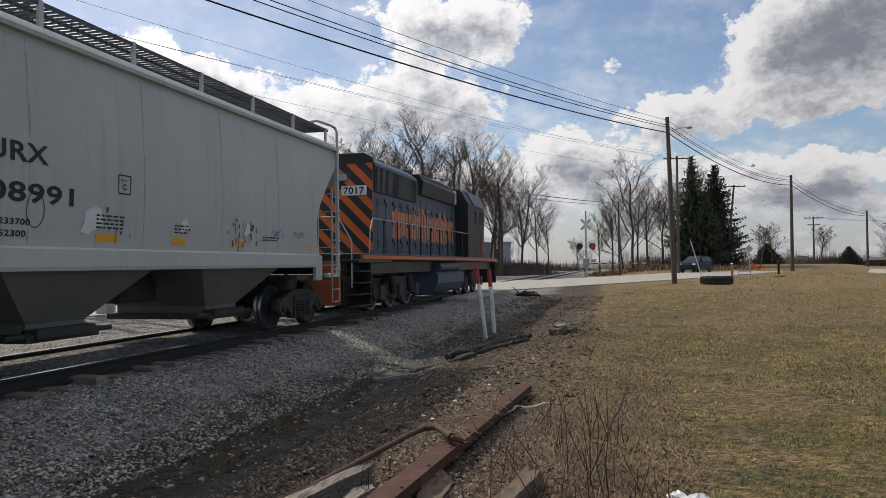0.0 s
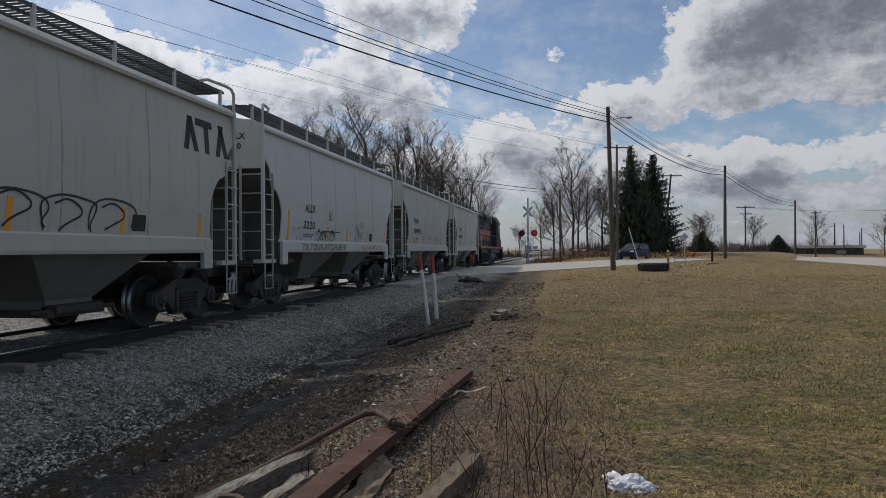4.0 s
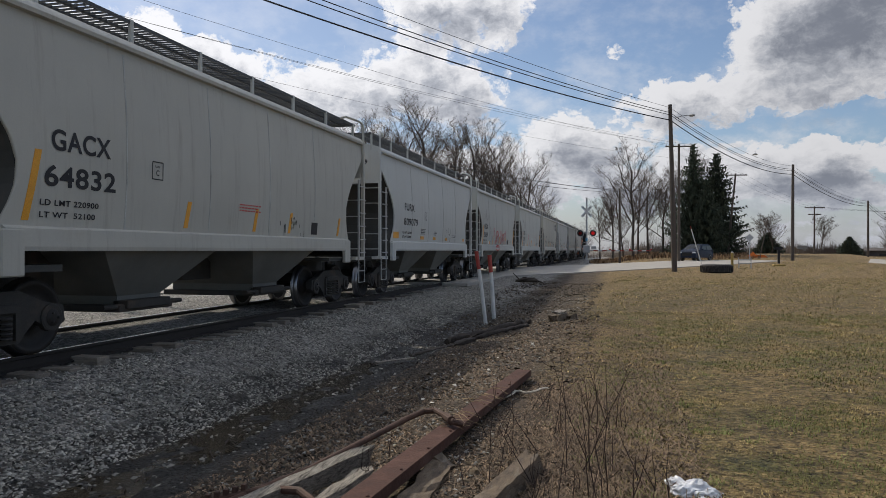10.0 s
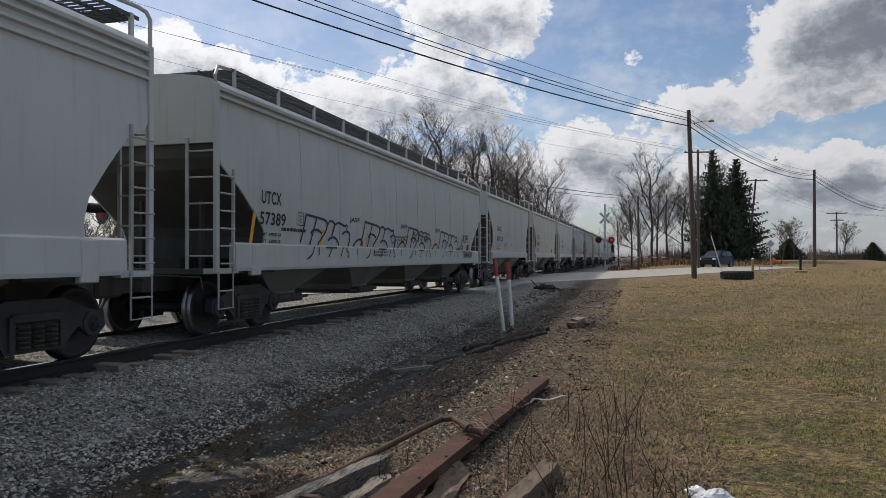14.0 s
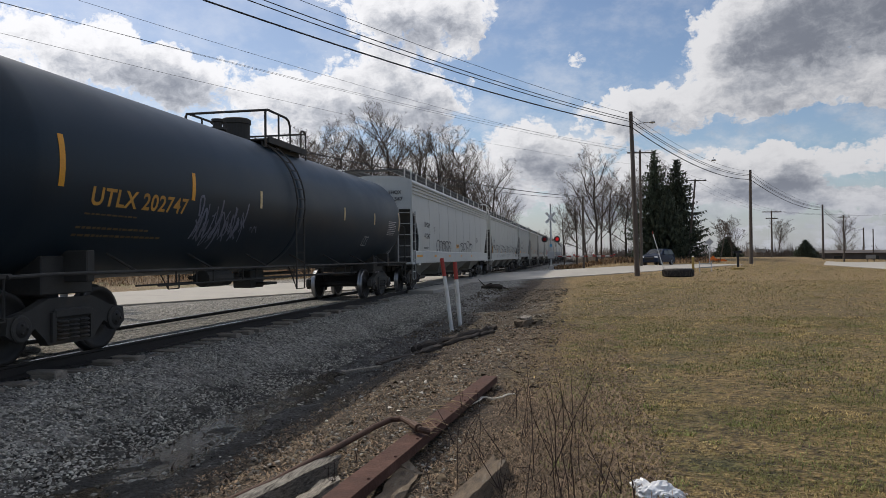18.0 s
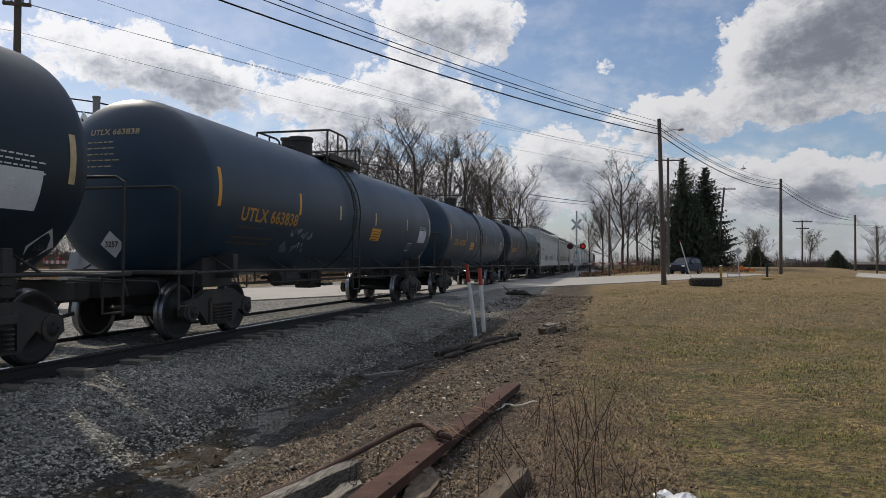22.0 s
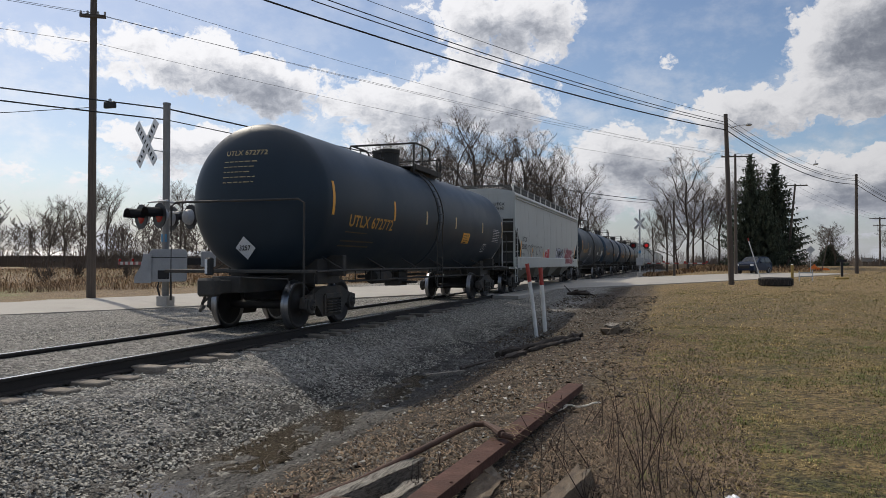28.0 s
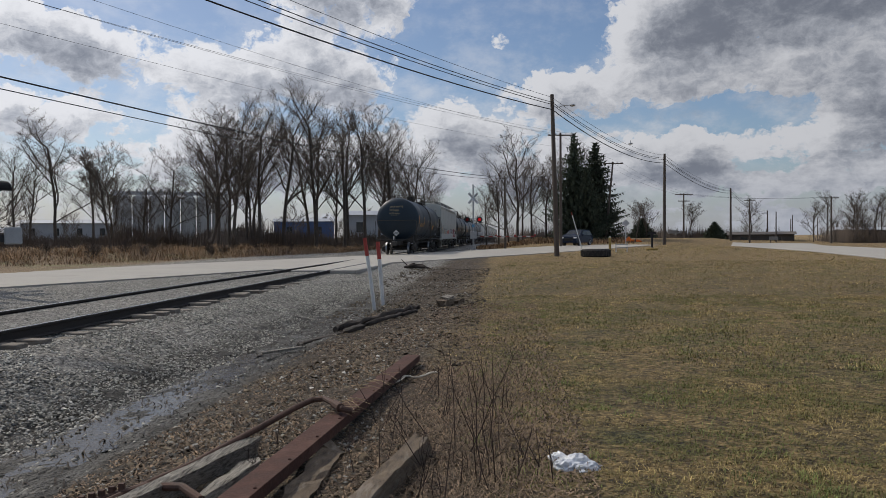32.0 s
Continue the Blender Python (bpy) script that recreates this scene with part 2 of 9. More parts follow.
WHEEL = mat("worn_wheel_steel", (.032, .029, .027), .6, metal=.2, var=.3, scale=6)
TREAD = mat("polished_tread_steel", (.28, .28, .29), .36, metal=1.0, var=.1, bump=.02)
GRATE = mat("galvanised_grating", (.085, .088, .092), .6, metal=.3, var=.2)
LETTER_BLACK = mat("black_stencil_paint", (.02, .02, .024), .6, var=.2, bump=0)
LETTER_YELLOW = mat("yellow_stencil_paint", (.55, .29, .06), .6, var=.3, bump=0)
PALE_YELLOW = mat("worn_pale_yellow_stencil", (.46, .36, .19), .6, var=.4, scale=8, bump=0)
REFLECT = mat("yellow_reflective_tape", (.80, .36, .03), .4, var=.12, bump=0)
FAINT_YELLOW = mat("faded_yellow_stencil", (.16, .105, .045), .6, var=.4, scale=8, bump=0)
LABEL_WHITE = mat("white_decal", (.72, .72, .72), .5, var=.1, bump=0)
LADDER = mat("grubby_white_ladder_paint", (.40, .40, .385), .6, var=.25, scale=3, grain=.1, tint=(.16, .12, .09), tint_amount=.15)
RUSTY_ORANGE = mat("faded_rusty_orange_paint", (.36, .10, .045), .7, var=.3, scale=2, grain=.1, tint=(.12, .06, .045), tint_amount=.25)
MAROON = mat("maroon_spray_paint", (.24, .045, .06), .6, var=.2, bump=0)
PINK_WHITE = mat("pinkish_white_spray_paint", (.55, .45, .47), .6, var=.15, bump=0)
RED_PAINT = mat("red_spray_paint", (.55, .05, .05), .6, var=.2, bump=0)
BLACK_SPRAY = mat("black_spray_paint", (.035, .035, .045), .6, var=.3, bump=0)
GREEN_SPRAY = mat("faded_green_black_spray_paint", (.13, .17, .15), .6, var=.5, scale=6, bump=0)
BLUE_SPRAY = mat("blue_spray_paint", (.10, .28, .45), .6, var=.3, bump=0)
WHITE_SPRAY = mat("white_spray_paint", (.62, .63, .7), .6, var=.3, bump=0)
LOCO_BLACK = mat("black_engine_paint", (.022, .023, .026), .4, var=.3, scale=1, bump=.03, tint=(.07, .065, .06), tint_amount=.12)
LOCO_ORANGE = mat("orange_engine_paint", (.70, .15, .025), .45, var=.15, scale=1, bump=.03)
LOCO_GREY = mat("faded_engine_side_paint", (.055, .082, .112), .5, var=.3, scale=1, bump=.03)
POLE_WOOD = mat("weathered_pole_wood", (.105, .085, .070), .85, var=.3, scale=2, stretch=(8, 8, .4), grain=.2, grain_scale=20, bump=.4)
OLD_WOOD = mat("silvered_old_timber", (.30, .270, .225), .9, var=.6, scale=5, stretch=(16, 1.2, 16), grain=.35, grain_scale=20, bump=.7, tint=(.055, .042, .032), tint_amount=.38, tint_scale=3)
BROWN_WOOD = mat("brown_rotting_timber", (.150, .112, .076), .92, var=.45, scale=4, stretch=(7, 1.5, 7), grain=.35, grain_scale=30, bump=.6, tint=(.27, .23, .18), tint_amount=.3, tint_scale=2.5)
TIE_WOOD = mat("oiled_tie_wood", (.23, .20, .165), .9, var=.35, scale=4, stretch=(1, 9, 9), grain=.25, grain_scale=14, bump=.5, tint=(.07, .05, .04), tint_amount=.2, isl=.25)
DARK_WOOD = mat("dark_wet_timber", (.055, .043, .034), .85, var=.4, scale=3, stretch=(6, 1, 6), grain=.2, bump=.5)
RUST = mat("rusted_steel", (.082, .041, .031), .85, spec=.2, var=.35, scale=4, grain=.25, grain_scale=40, bump=.3, tint=(.13, .075, .058), tint_amount=.3, tint_scale=4)
RUST_DARK = mat("dark_rusted_rod", (.09, .05, .035), .8, var=.35, scale=8, grain=.2, bump=.3)
RAIL_STEEL = mat("rusty_rail_web", (.026, .022, .020), .75, var=.3, scale=3, grain=.2)
RAIL_TOP = mat("polished_rail_head", (.40, .40, .41), .25, metal=1.0, var=.1, bump=.02, stretch=(1, .05, 1))
MAST = mat("weathered_grey_mast", (.24, .235, .225), .7, var=.2, scale=2, grain=.1, streak=.2)
GALV = mat("galvanised_mast", (.42, .43, .44), .45, metal=.35, var=.15)
WHITE_PAINT = mat("white_post_paint", (.72, .71, .68), .55, var=.15, streak=.15)
SIGN_WHITE = mat("white_sign_sheeting", (.78, .78, .78), .4, var=.06, bump=0)
SIGN_RED = mat("red_post_cap_paint", (.40, .060, .045), .5, var=.2)
BLACK_METAL = mat("black_painted_metal", (.018, .018, .02), .5, var=.2)
GREY_BOX = mat("grey_signal_box_paint", (.36, .37, .38), .5, var=.12)
CONCRETE = mat("old_concrete", (.42, .40, .37), .9, var=.2, scale=3, grain=.15, grain_scale=40, bump=.3)
RED_LAMP = mat("lit_red_lens", (.5, .02, .02), .2, emit=(1, .03, .03, .25), var=.05, bump=0)
RED_LENS = mat("red_lens", (.28, .015, .015), .2, var=.05, bump=0)
RUBBER = mat("old_tyre_rubber", (.035, .032, .030), .85, var=.3, tint=(.12, .10, .08), tint_amount=.3, tint_scale=6)
CABLE = mat("black_cable_sheath", (.012, .012, .014), .6, var=.1, bump=0)
BARK = mat("grey_brown_bark", (.090, .074, .061), .95, var=.35, scale=2, grain=.2, bump=.4, isl=.15)
TWIG = mat("bare_twig", (.082, .065, .053), .95, var=.3, scale=2, bump=0, isl=.2)
NEEDLE = mat("spruce_needles", (.068, .082, .054), .9, var=.4, scale=2, grain=.3, isl=.45, bump=0)
DRY_STEM = mat("dry_weed_stem", (.060, .040, .032), .9, var=.3, isl=.3, bump=0)
DRY_GRASS = mat("dry_tall_grass", (.27, .170, .090), .9, var=.4, scale=.6, isl=.6, bump=0, tint=(.085, .055, .038), tint_amount=.35, tint_scale=.5)
LAWN = mat("winter_lawn_blade", (.42, .315, .130), .9, var=.85, scale=7, isl=.7, bump=0, tint=(.145, .145, .044), tint_amount=.58, tint_scale=1.3, grain=.2)
LITTER = mat("dead_leaf_litter", (.195, .138, .088), .95, var=.45, scale=1, isl=.75, bump=0, tint=(.07, .045, .035), tint_amount=.3, tint_scale=3)
STONE = mat("grey_ballast_stone", (.285, .272, .236), .85, var=.3, scale=1, grain=.15, isl=.70, bump=.2)
CORD = mat("weathered_white_cord", (.66, .60, .50), .8, var=.2, scale=8)
PLASTIC_BAG = mat("crumpled_white_plastic", (.70, .71, .73), .28, var=.25, scale=9, spec=.5, bump=.1)
BLUE_CAR = mat("dark_blue_car_paint", (.010, .019, .042), .4, var=.05, bump=0, spec=.22)
ORANGE_PLASTIC = mat("orange_plastic", (.85, .20, .03), .5, var=.1)

# ---------------------------------------------------------------- mesh helpers
def thing(name, label, category, group="", at=(0, 0, 0), turn=0.0):
    ob = new(name)
    ob.empty_display_size = .2
    ob.matrix_basis = pose(*at, 0, 0, turn)
    return tagged(ob, label, category, group)


def link_mesh(name, me, material, parent=None, label="", smooth=False):
    ob = new(name, me)
    if material:
        me.materials.append(material)
    if parent:
        ob.parent = parent
    if label:
        ob["label"] = label
    if smooth:
        me.shade_smooth()
    return ob


def part(name, bm, material, parent=None, label="", smooth=False):
    me = bpy.data.meshes.new(name)
    bm.to_mesh(me)
    bm.free()
    return link_mesh(name, me, material, parent, label, smooth)


def raw(name, verts, faces, material, parent=None, label="", smooth=False):
    me = bpy.data.meshes.new(name)
    me.from_pydata([tuple(v) for v in verts], [], [tuple(f) for f in faces])
    return link_mesh(name, me, material, parent, label, smooth)


def soup(name, verts, faces, material, parent=None, label="", smooth=False):
    """A big mesh from numpy arrays of vertices and of triangles or quads."""
    me = bpy.data.meshes.new(name)
    verts, faces = np.asarray(verts, np.float32), np.asarray(faces, np.int32)
    k = faces.shape[1]
    me.vertices.add(len(verts))
    me.vertices.foreach_set("co", verts.ravel())
    me.loops.add(faces.size)
    me.loops.foreach_set("vertex_index", faces.ravel())
    me.polygons.add(len(faces))
    me.polygons.foreach_set("loop_start", np.arange(0, faces.size, k, dtype=np.int32))
    me.update(calc_edges=True)
    me.validate()
    return link_mesh(name, me, material, parent, label, smooth)


def box(bm, x0, x1, y0, y1, z0, z1, bevel=0.0):
    vs = [bm.verts.new((x, y, z)) for x in (x0, x1) for y in (y0, y1) for z in (z0, z1)]
    fs = [bm.faces.new([vs[i] for i in f]) for f in ((0, 1, 3, 2), (4, 6, 7, 5), (0, 4, 5, 1), (2, 3, 7, 6), (0, 2, 6, 4), (1, 5, 7, 3))]
    if bevel:
        bmesh.ops.bevel(bm, geom=list({e for f in fs for e in f.edges}), offset=bevel, segments=1, affect="EDGES", profile=.5)
    return bm


def boxes(*dims, bevel=0.0):
    bm = bmesh.new()
    for d in dims:
        box(bm, *d, bevel=bevel)
    return bm


def tube(bm, pts, r, seg=8, caps=True, r1=None):
    """A round bar along the points; its radius runs from r to r1."""
    pts = [Vector(p) for p in pts]
    rings = []
    ref = Vector((0, 0, 1))
    for i, p in enumerate(pts):
        d = (pts[min(i + 1, len(pts) - 1)] - pts[max(i - 1, 0)]).normalized()
        side = d.cross(ref)
        if side.length < .05:
            side = d.cross(Vector((1, 0, 0)))
        side.normalize()
        up = side.cross(d)
        rr = r if r1 is None else r + (r1 - r) * i / max(1, len(pts) - 1)
        rings.append([bm.verts.new(p + side * rr * cos(a) + up * rr * sin(a)) for a in (2 * pi * k / seg for k in range(seg))])
    for a, b in zip(rings, rings[1:]):
        for k in range(seg):
            bm.faces.new((a[k], a[(k + 1) % seg], b[(k + 1) % seg], b[k]))
    if caps:
        bm.faces.new(rings[0][::-1])
        bm.faces.new(rings[-1])
    return bm


def bar(*pts, r=.02, seg=8, r1=None):
    return tube(bmesh.new(), pts, r, seg, True, r1)


def lathe(bm, prof, axis="z", at=(0, 0, 0), seg=24):
    """Turns a profile of (radius, height) round an axis."""
    at = Vector(at)
    rings = []
    for r, h in prof:
        ring = []
        for k in range(seg):
            a = 2 * pi * k / seg
            c, s = r * cos(a), r * sin(a)
            ring.append(bm.verts.new(at + Vector({"z": (c, s, h), "y": (c, h, s), "x": (h, c, s)}[axis])))
        rings.append(ring)
    for a, b in zip(rings, rings[1:]):
        for k in range(seg):
            bm.faces.new((a[k], a[(k + 1) % seg], b[(k + 1) % seg], b[k]))
    bm.faces.new(rings[0][::-1])
    bm.faces.new(rings[-1])
    bmesh.ops.recalc_face_normals(bm, faces=bm.faces)
    return bm


def extrude_outline(bm, pts, to):
    """A plate: an outline of points, and the vector by which it is thick."""
    a = [bm.verts.new(p) for p in pts]
    b = [bm.verts.new(Vector(p) + Vector(to)) for p in pts]
    bm.faces.new(a[::-1])
    bm.faces.new(b)
    for i in range(len(a)):
        j = (i + 1) % len(a)
        bm.faces.new((a[i], a[j], b[j], b[i]))
    bmesh.ops.recalc_face_normals(bm, faces=bm.faces)
    return bm


def smoothstep(a, b, x):
    t = np.clip((x - a) / (b - a), 0, 1)
    return t * t * (3 - 2 * t)


# ---------------------------------------------------------------- ground
def ground_z(x, y):
    x, y = np.asarray(x, float), np.asarray(y, float)
    near = np.interp(x, [-60, -22, -13, -10.2, -8.7, -8.5, -7.12, -7.02, -6.5, -6.0, -4.95, -4.7, -4.05, -3.7, -2.4, -1.4, 0, 30],
                     [.05, 0, -.12, -.09, -.02, -.01, -.06, -.215, -.225, -.32, -.73, -.785, -.785, -.735, -.54, -.41, -.375, -.30])
    flat = np.interp(x, [-60, -22, -13, -10.2, -8.7, -7.12, -7.02, -6.45, -6.0, -4, -1.5, 30], [.05, 0, -.10, -.10, -.06, -.07, -.12, -.12, -.14, -.17, -.22, -.12])
    k = smoothstep(15, 33, y)
    z = near * (1 - k) + flat * k
    right = smoothstep(-3.5, 4, x)
    rise = np.interp(y, [38, 60, 80, 90, 110, 135, 190, 400], [-.05, 0.05, .12, .15, -.1, -.5, -1.3, -2.0])
    bank = np.interp(y, [38, 62, 78, 92, 120, 200, 400], [0, .06, .12, .75, .8, .2, -1.0])
    w = smoothstep(16, 26, x - (y - 80) * .35)
    far = bank * (1 - w) + rise * w
    z = np.where(y > 38, z * (1 - right * smoothstep(38, 55, y)) + far * right * smoothstep(38, 55, y), z)
    left = smoothstep(-20, -27, x + (y - 26) * -.09) * smoothstep(18, 36, y)
    z = z + left * .42
    # the verge rises to the road's edge
    d = x - np.interp(y, [13.6, 23, 31, 41.3, 56.5, 86], [-16.6, -12.9, -9.4, -3.3, 4.4, 17.6])
    w = (1 - smoothstep(.4, 4.5, d)) * smoothstep(-12, -8.5, d) * smoothstep(29, 36, y) * (1 - smoothstep(80, 86, y))
    return z * (1 - w) + (road_z(y) - .045) * w


def road_z(y):
    return np.interp(y, [-60, 10, 24, 34, 60, 80, 100, 140, 200, 400], [-.02, -.06, -.06, -.03, .10, .22, .22, -.2, -1.0, -2.0])


def build_ground():
    xs = np.unique(np.round(np.concatenate([np.linspace(-1500, -60, 14), np.linspace(-60, -14, 40), np.linspace(-14, -8.7, 30), np.linspace(-8.7, -7.12, 12), np.linspace(-7.02, -.6, 88),
                                            np.linspace(-.6, 6, 40), np.linspace(6, 40, 50), np.linspace(40, 1500, 14)]), 3))
    ys = np.unique(np.round(np.concatenate([np.linspace(-300, -10, 8), np.linspace(-10, 2, 16), np.linspace(2, 16, 176), np.linspace(16, 40, 110), np.linspace(40, 140, 70),
                                            np.linspace(140, 3000, 16)]), 3))
    gx, gy = np.meshgrid(xs, ys)
    z = ground_z(gx, gy)
    rough = np.zeros_like(z)
    for i, (a, b) in enumerate(((1.7, 1.3), (4.1, 5.3), (9.7, 8.3), (17.0, 21.0))):
        rough += np.sin(gx * a + gy * b * .7 + i) * np.sin(gy * b - gx * a * .45 + 2 * i) * (.020, .013, .009, .006)[i]
    wild = smoothstep(-6.9, -6.0, gx) * (1 - smoothstep(-1.6, -.4, gx)) + .35 * smoothstep(-1.5, 0, gx) + .4 * (1 - smoothstep(-9.6, -9.2, gx))
    rng = np.random.default_rng(4)
    z = z + rough * wild * (gy < 45) * (1 - .6 * np.exp(-((gx + 4.4) / .55) ** 2)) + .022 * np.sin(gx * 6.1 + np.sin(gy * 2.3)) * np.sin(gy * 3.7 + np.sin(gx * 5.0) * 1.5) * (np.abs(gx + 4.4) < .9) * (gy < 16) + (rng.random(z.shape) - .5) * .030 * smoothstep(-6.5, -6.1, gx) * (1 - smoothstep(-2.4, -1.2, gx)) * (gy < 30)
    idx = np.arange(gx.size).reshape(gx.shape)
    faces = np.stack([idx[:-1, :-1], idx[:-1, 1:], idx[1:, 1:], idx[1:, :-1]], -1).reshape(-1, 4)
    m = bpy.data.materials.new("ground_of_gravel_mud_and_winter_grass")
    m.use_nodes = True
    n = Nodes(m.node_tree)
    b = n.add("ShaderNodeBsdfPrincipled")
    out = n.add("ShaderNodeOutputMaterial")
    n.link(b.outputs[0], out.inputs[0])
    v = n.add("ShaderNodeTexCoord").outputs["Object"]
    x, y, zz = n.xyz(v)
    wob = n.math("SUBTRACT", n.noise(v, .7, 6, .65), .5)
    wob2 = n.math("SUBTRACT", n.noise(v, 3.2, 5, .65), .5)
    xw = n.math("ADD", x, n.math("ADD", n.math("MULTIPLY", wob, 1.5), n.math("MULTIPLY", wob2, .7)))
    big, mid, fine = n.noise(v, .35, 5, .6), n.noise(v, 2.4, 6, .65), n.noise(v, 45, 4, .65)
    vor = n.add("ShaderNodeTexVoronoi")
    n.link(v, vor.inputs["Vector"])
    vor.inputs["Scale"].default_value = 24
    cell = n.xyz(vor.outputs["Color"])[0]
    gravel = n.mix(n.span(cell, 0, 1, 0, 1, False), (.080, .074, .066), (.39, .37, .33))
    gravel = n.mix(n.span(mid, .52, .85), gravel, (.17, .150, .125))
    mud = n.mix(n.span(mid, .3, .7), (.018, .016, .012), (.046, .040, .030))
    dirt = n.mix(n.span(fine, .35, .65), (.017, .012, .008), (.135, .096, .058))
    dirt = n.mix(n.span(mid, .5, .75, 0, .7), dirt, (.080, .060, .036))
    grass = n.mix(n.span(big, .35, .68), (.180, .122, .048), (.120, .088, .034))
    grass = n.mix(n.span(n.noise(v, .9, 5, .7), .52, .72), grass, (.066, .064, .021))
    grass = n.mix(n.span(n.math("MULTIPLY_ADD", wob, 10.0, y), 14, 48, 0, .75), grass, (.245, .164, .068))
    stripes = n.noise(n.vec(n.math("ADD", n.math("MULTIPLY", x, .9), n.math("MULTIPLY", y, -.33)), n.math("MULTIPLY", n.math("ADD", y, x), .02), 0.0), .8, 3, .5)
    grass = n.mix(n.span(stripes, .48, .66, 0, .34), grass, (.105, .076, .034))
    grass = n.mix(1.0, grass, n.ramp(fine, [(.28, .50), (.72, 1.75)]), "MULTIPLY")
    grass = n.mix(1.0, grass, n.ramp(n.noise(v, 9.0, 4, .65), [(.34, .30), (.66, 1.6)]), "MULTIPLY")
    field = n.mix(n.span(mid, .3, .7), (.30, .21, .115), (.19, .135, .075))
    field = n.mix(n.span(n.noise(v, .16, 4, .6), .5, .62), field, (.24, .22, .10))
    col = n.mix(n.span(xw, -5.5, -4.9), gravel, mud)
    col = n.mix(n.span(xw, -3.8, -3.0), col, dirt)
    edge = n.math("SUBTRACT", xw, n.span(y, 4, 12, 1.15, 0))
    col = n.mix(n.span(edge, -1.7, -.7), col, grass)
    pad = n.span(n.math("ADD", y, n.math("MULTIPLY", wob, 9)), 19, 27)
    gr2 = n.mix(n.span(xw, -3.9, -3.0), gravel, dirt)
    gr2 = n.mix(n.span(xw, -1.9, -.7), gr2, grass)
    col = n.mix(pad, col, gr2)
    col = n.mix(n.span(n.math("ADD", xw, n.math("MULTIPLY", y, .0)), -20.0, -17.5, 1, 0), col, field)
    col = n.mix(1.0, col, n.ramp(n.noise(v, 14.0, 4, .7), [(.33, .52), (.67, 1.48)]), "MULTIPLY")
    n.link(col, b.inputs["Base Color"])
    wet = n.math("MULTIPLY", n.math("MULTIPLY", n.span(xw, -5.3, -4.7), n.span(xw, -3.9, -3.2, 1, 0)), n.span(y, 17, 24, 1, 0))
    n.link(n.math("SUBTRACT", .95, n.math("MULTIPLY", wet, n.span(mid, .4, .7, .25, .55))), b.inputs["Roughness"])
    bp = n.add("ShaderNodeBump")
    bp.inputs["Strength"].default_value, bp.inputs["Distance"].default_value = 1.0, .045
    n.link(n.math("ADD", n.math("MULTIPLY", vor.outputs["Distance"], -1.0), n.math("MULTIPLY", fine, .8)), bp.inputs["Height"])
    n.link(bp.outputs[0], b.inputs["Normal"])
    g = soup("ground", np.stack([gx, gy, z], -1).reshape(-1, 3), faces, m, smooth=True)
    tagged(g, "winter lawn, gravel, mud and dry field ground", "ground", kind="structure")


build_ground()

WATER = mat("shallow_muddy_water", (.060, .047, .030), .11, var=.35, scale=6, grain=.3, grain_scale=22, bump=.22, spec=.55)
WATER_Z = -.772


def build_water():
    rng = random.Random(6)
    left, right = [], []
    for k in range(60):
        y = 2.6 + k * .17
        mid = -4.42 + .10 * sin(y * 1.9) + .05 * sin(y * 5.1)
        w = .52 * (1 - max(0, (y - 9.5) / 3.6) ** 2) + rng.uniform(-.05, .05)
        left.append((mid - max(.03, w * .9), y, WATER_Z))
        right.append((mid + max(.03, w), y, WATER_Z))
    bm = bmesh.new()
    for dz, flip in ((0, False), (-.03, True)):
        a = [(bm.verts.new((x, y, z + dz)), bm.verts.new((u, y, z + dz))) for (x, y, z), (u, _, _) in zip(left, right)]
        for (p, q), (r, s) in zip(a, a[1:]):
            bm.faces.new((p, q, s, r) if not flip else (r, s, q, p))
    tagged(part("water", bm, WATER), "shallow muddy puddle lying in the ditch", "puddle", kind="structure")


build_water()


# ---------------------------------------------------------------- road
def ribbon(name, left, right, z, material, label, lift=0.0):
    """A paved strip between two edges, 0.12 m thick, draped on the ground."""
    bm = bmesh.new()
    rows = []
    for (x0, y0), (x1, y1) in zip(left, right):
        row = []
        for k in range(7):
            f = k / 6
            x, y = x0 + (x1 - x0) * f, y0 + (y1 - y0) * f
            row.append((x, y, z(x, y) + lift + .05 * (1 - (2 * f - 1) ** 2)))
        rows.append(row)
    top = [[bm.verts.new(p) for p in r] for r in rows]
    low = [[bm.verts.new((p[0], p[1], p[2] - .12)) for p in r] for r in rows]
    for a, b in ((i, i + 1) for i in range(len(rows) - 1)):
        for k in range(6):
            bm.faces.new((top[a][k], top[a][k + 1], top[b][k + 1], top[b][k]))
        for k, flip in ((0, 1), (6, 0)):
            f = (top[a][k], top[b][k], low[b][k], low[a][k])
            bm.faces.new(f if not flip else f[::-1])
    bmesh.ops.recalc_face_normals(bm, faces=bm.faces)
    return tagged(part(name, bm, material), label, "road", kind="structure")


def densify(pts, step=1.5):
    out = []
    for (a, b), (c, d) in zip(pts, pts[1:]):
        k = max(1, int(math.hypot(c - a, d - b) / step))
        out += [(a + (c - a) * i / k, b + (d - b) * i / k) for i in range(k)]
    return out + [pts[-1]]


def chaikin(pts, n=3):
    for _ in range(n):
        new_pts = [pts[0]]
        for (a, b), (c, d) in zip(pts, pts[1:]):
            new_pts += [(a * .75 + c * .25, b * .75 + d * .25), (a * .25 + c * .75, b * .25 + d * .75)]
        pts = new_pts + [pts[-1]]
    return pts


def offset(pts, d):
    out = []
    for i, (x, y) in enumerate(pts):
        a, b = pts[max(0, i - 1)], pts[min(len(pts) - 1, i + 1)]
        dx, dy = b[0] - a[0], b[1] - a[1]
        l = math.hypot(dx, dy)
        out.append((x - dy / l * d, y + dx / l * d))
    return out


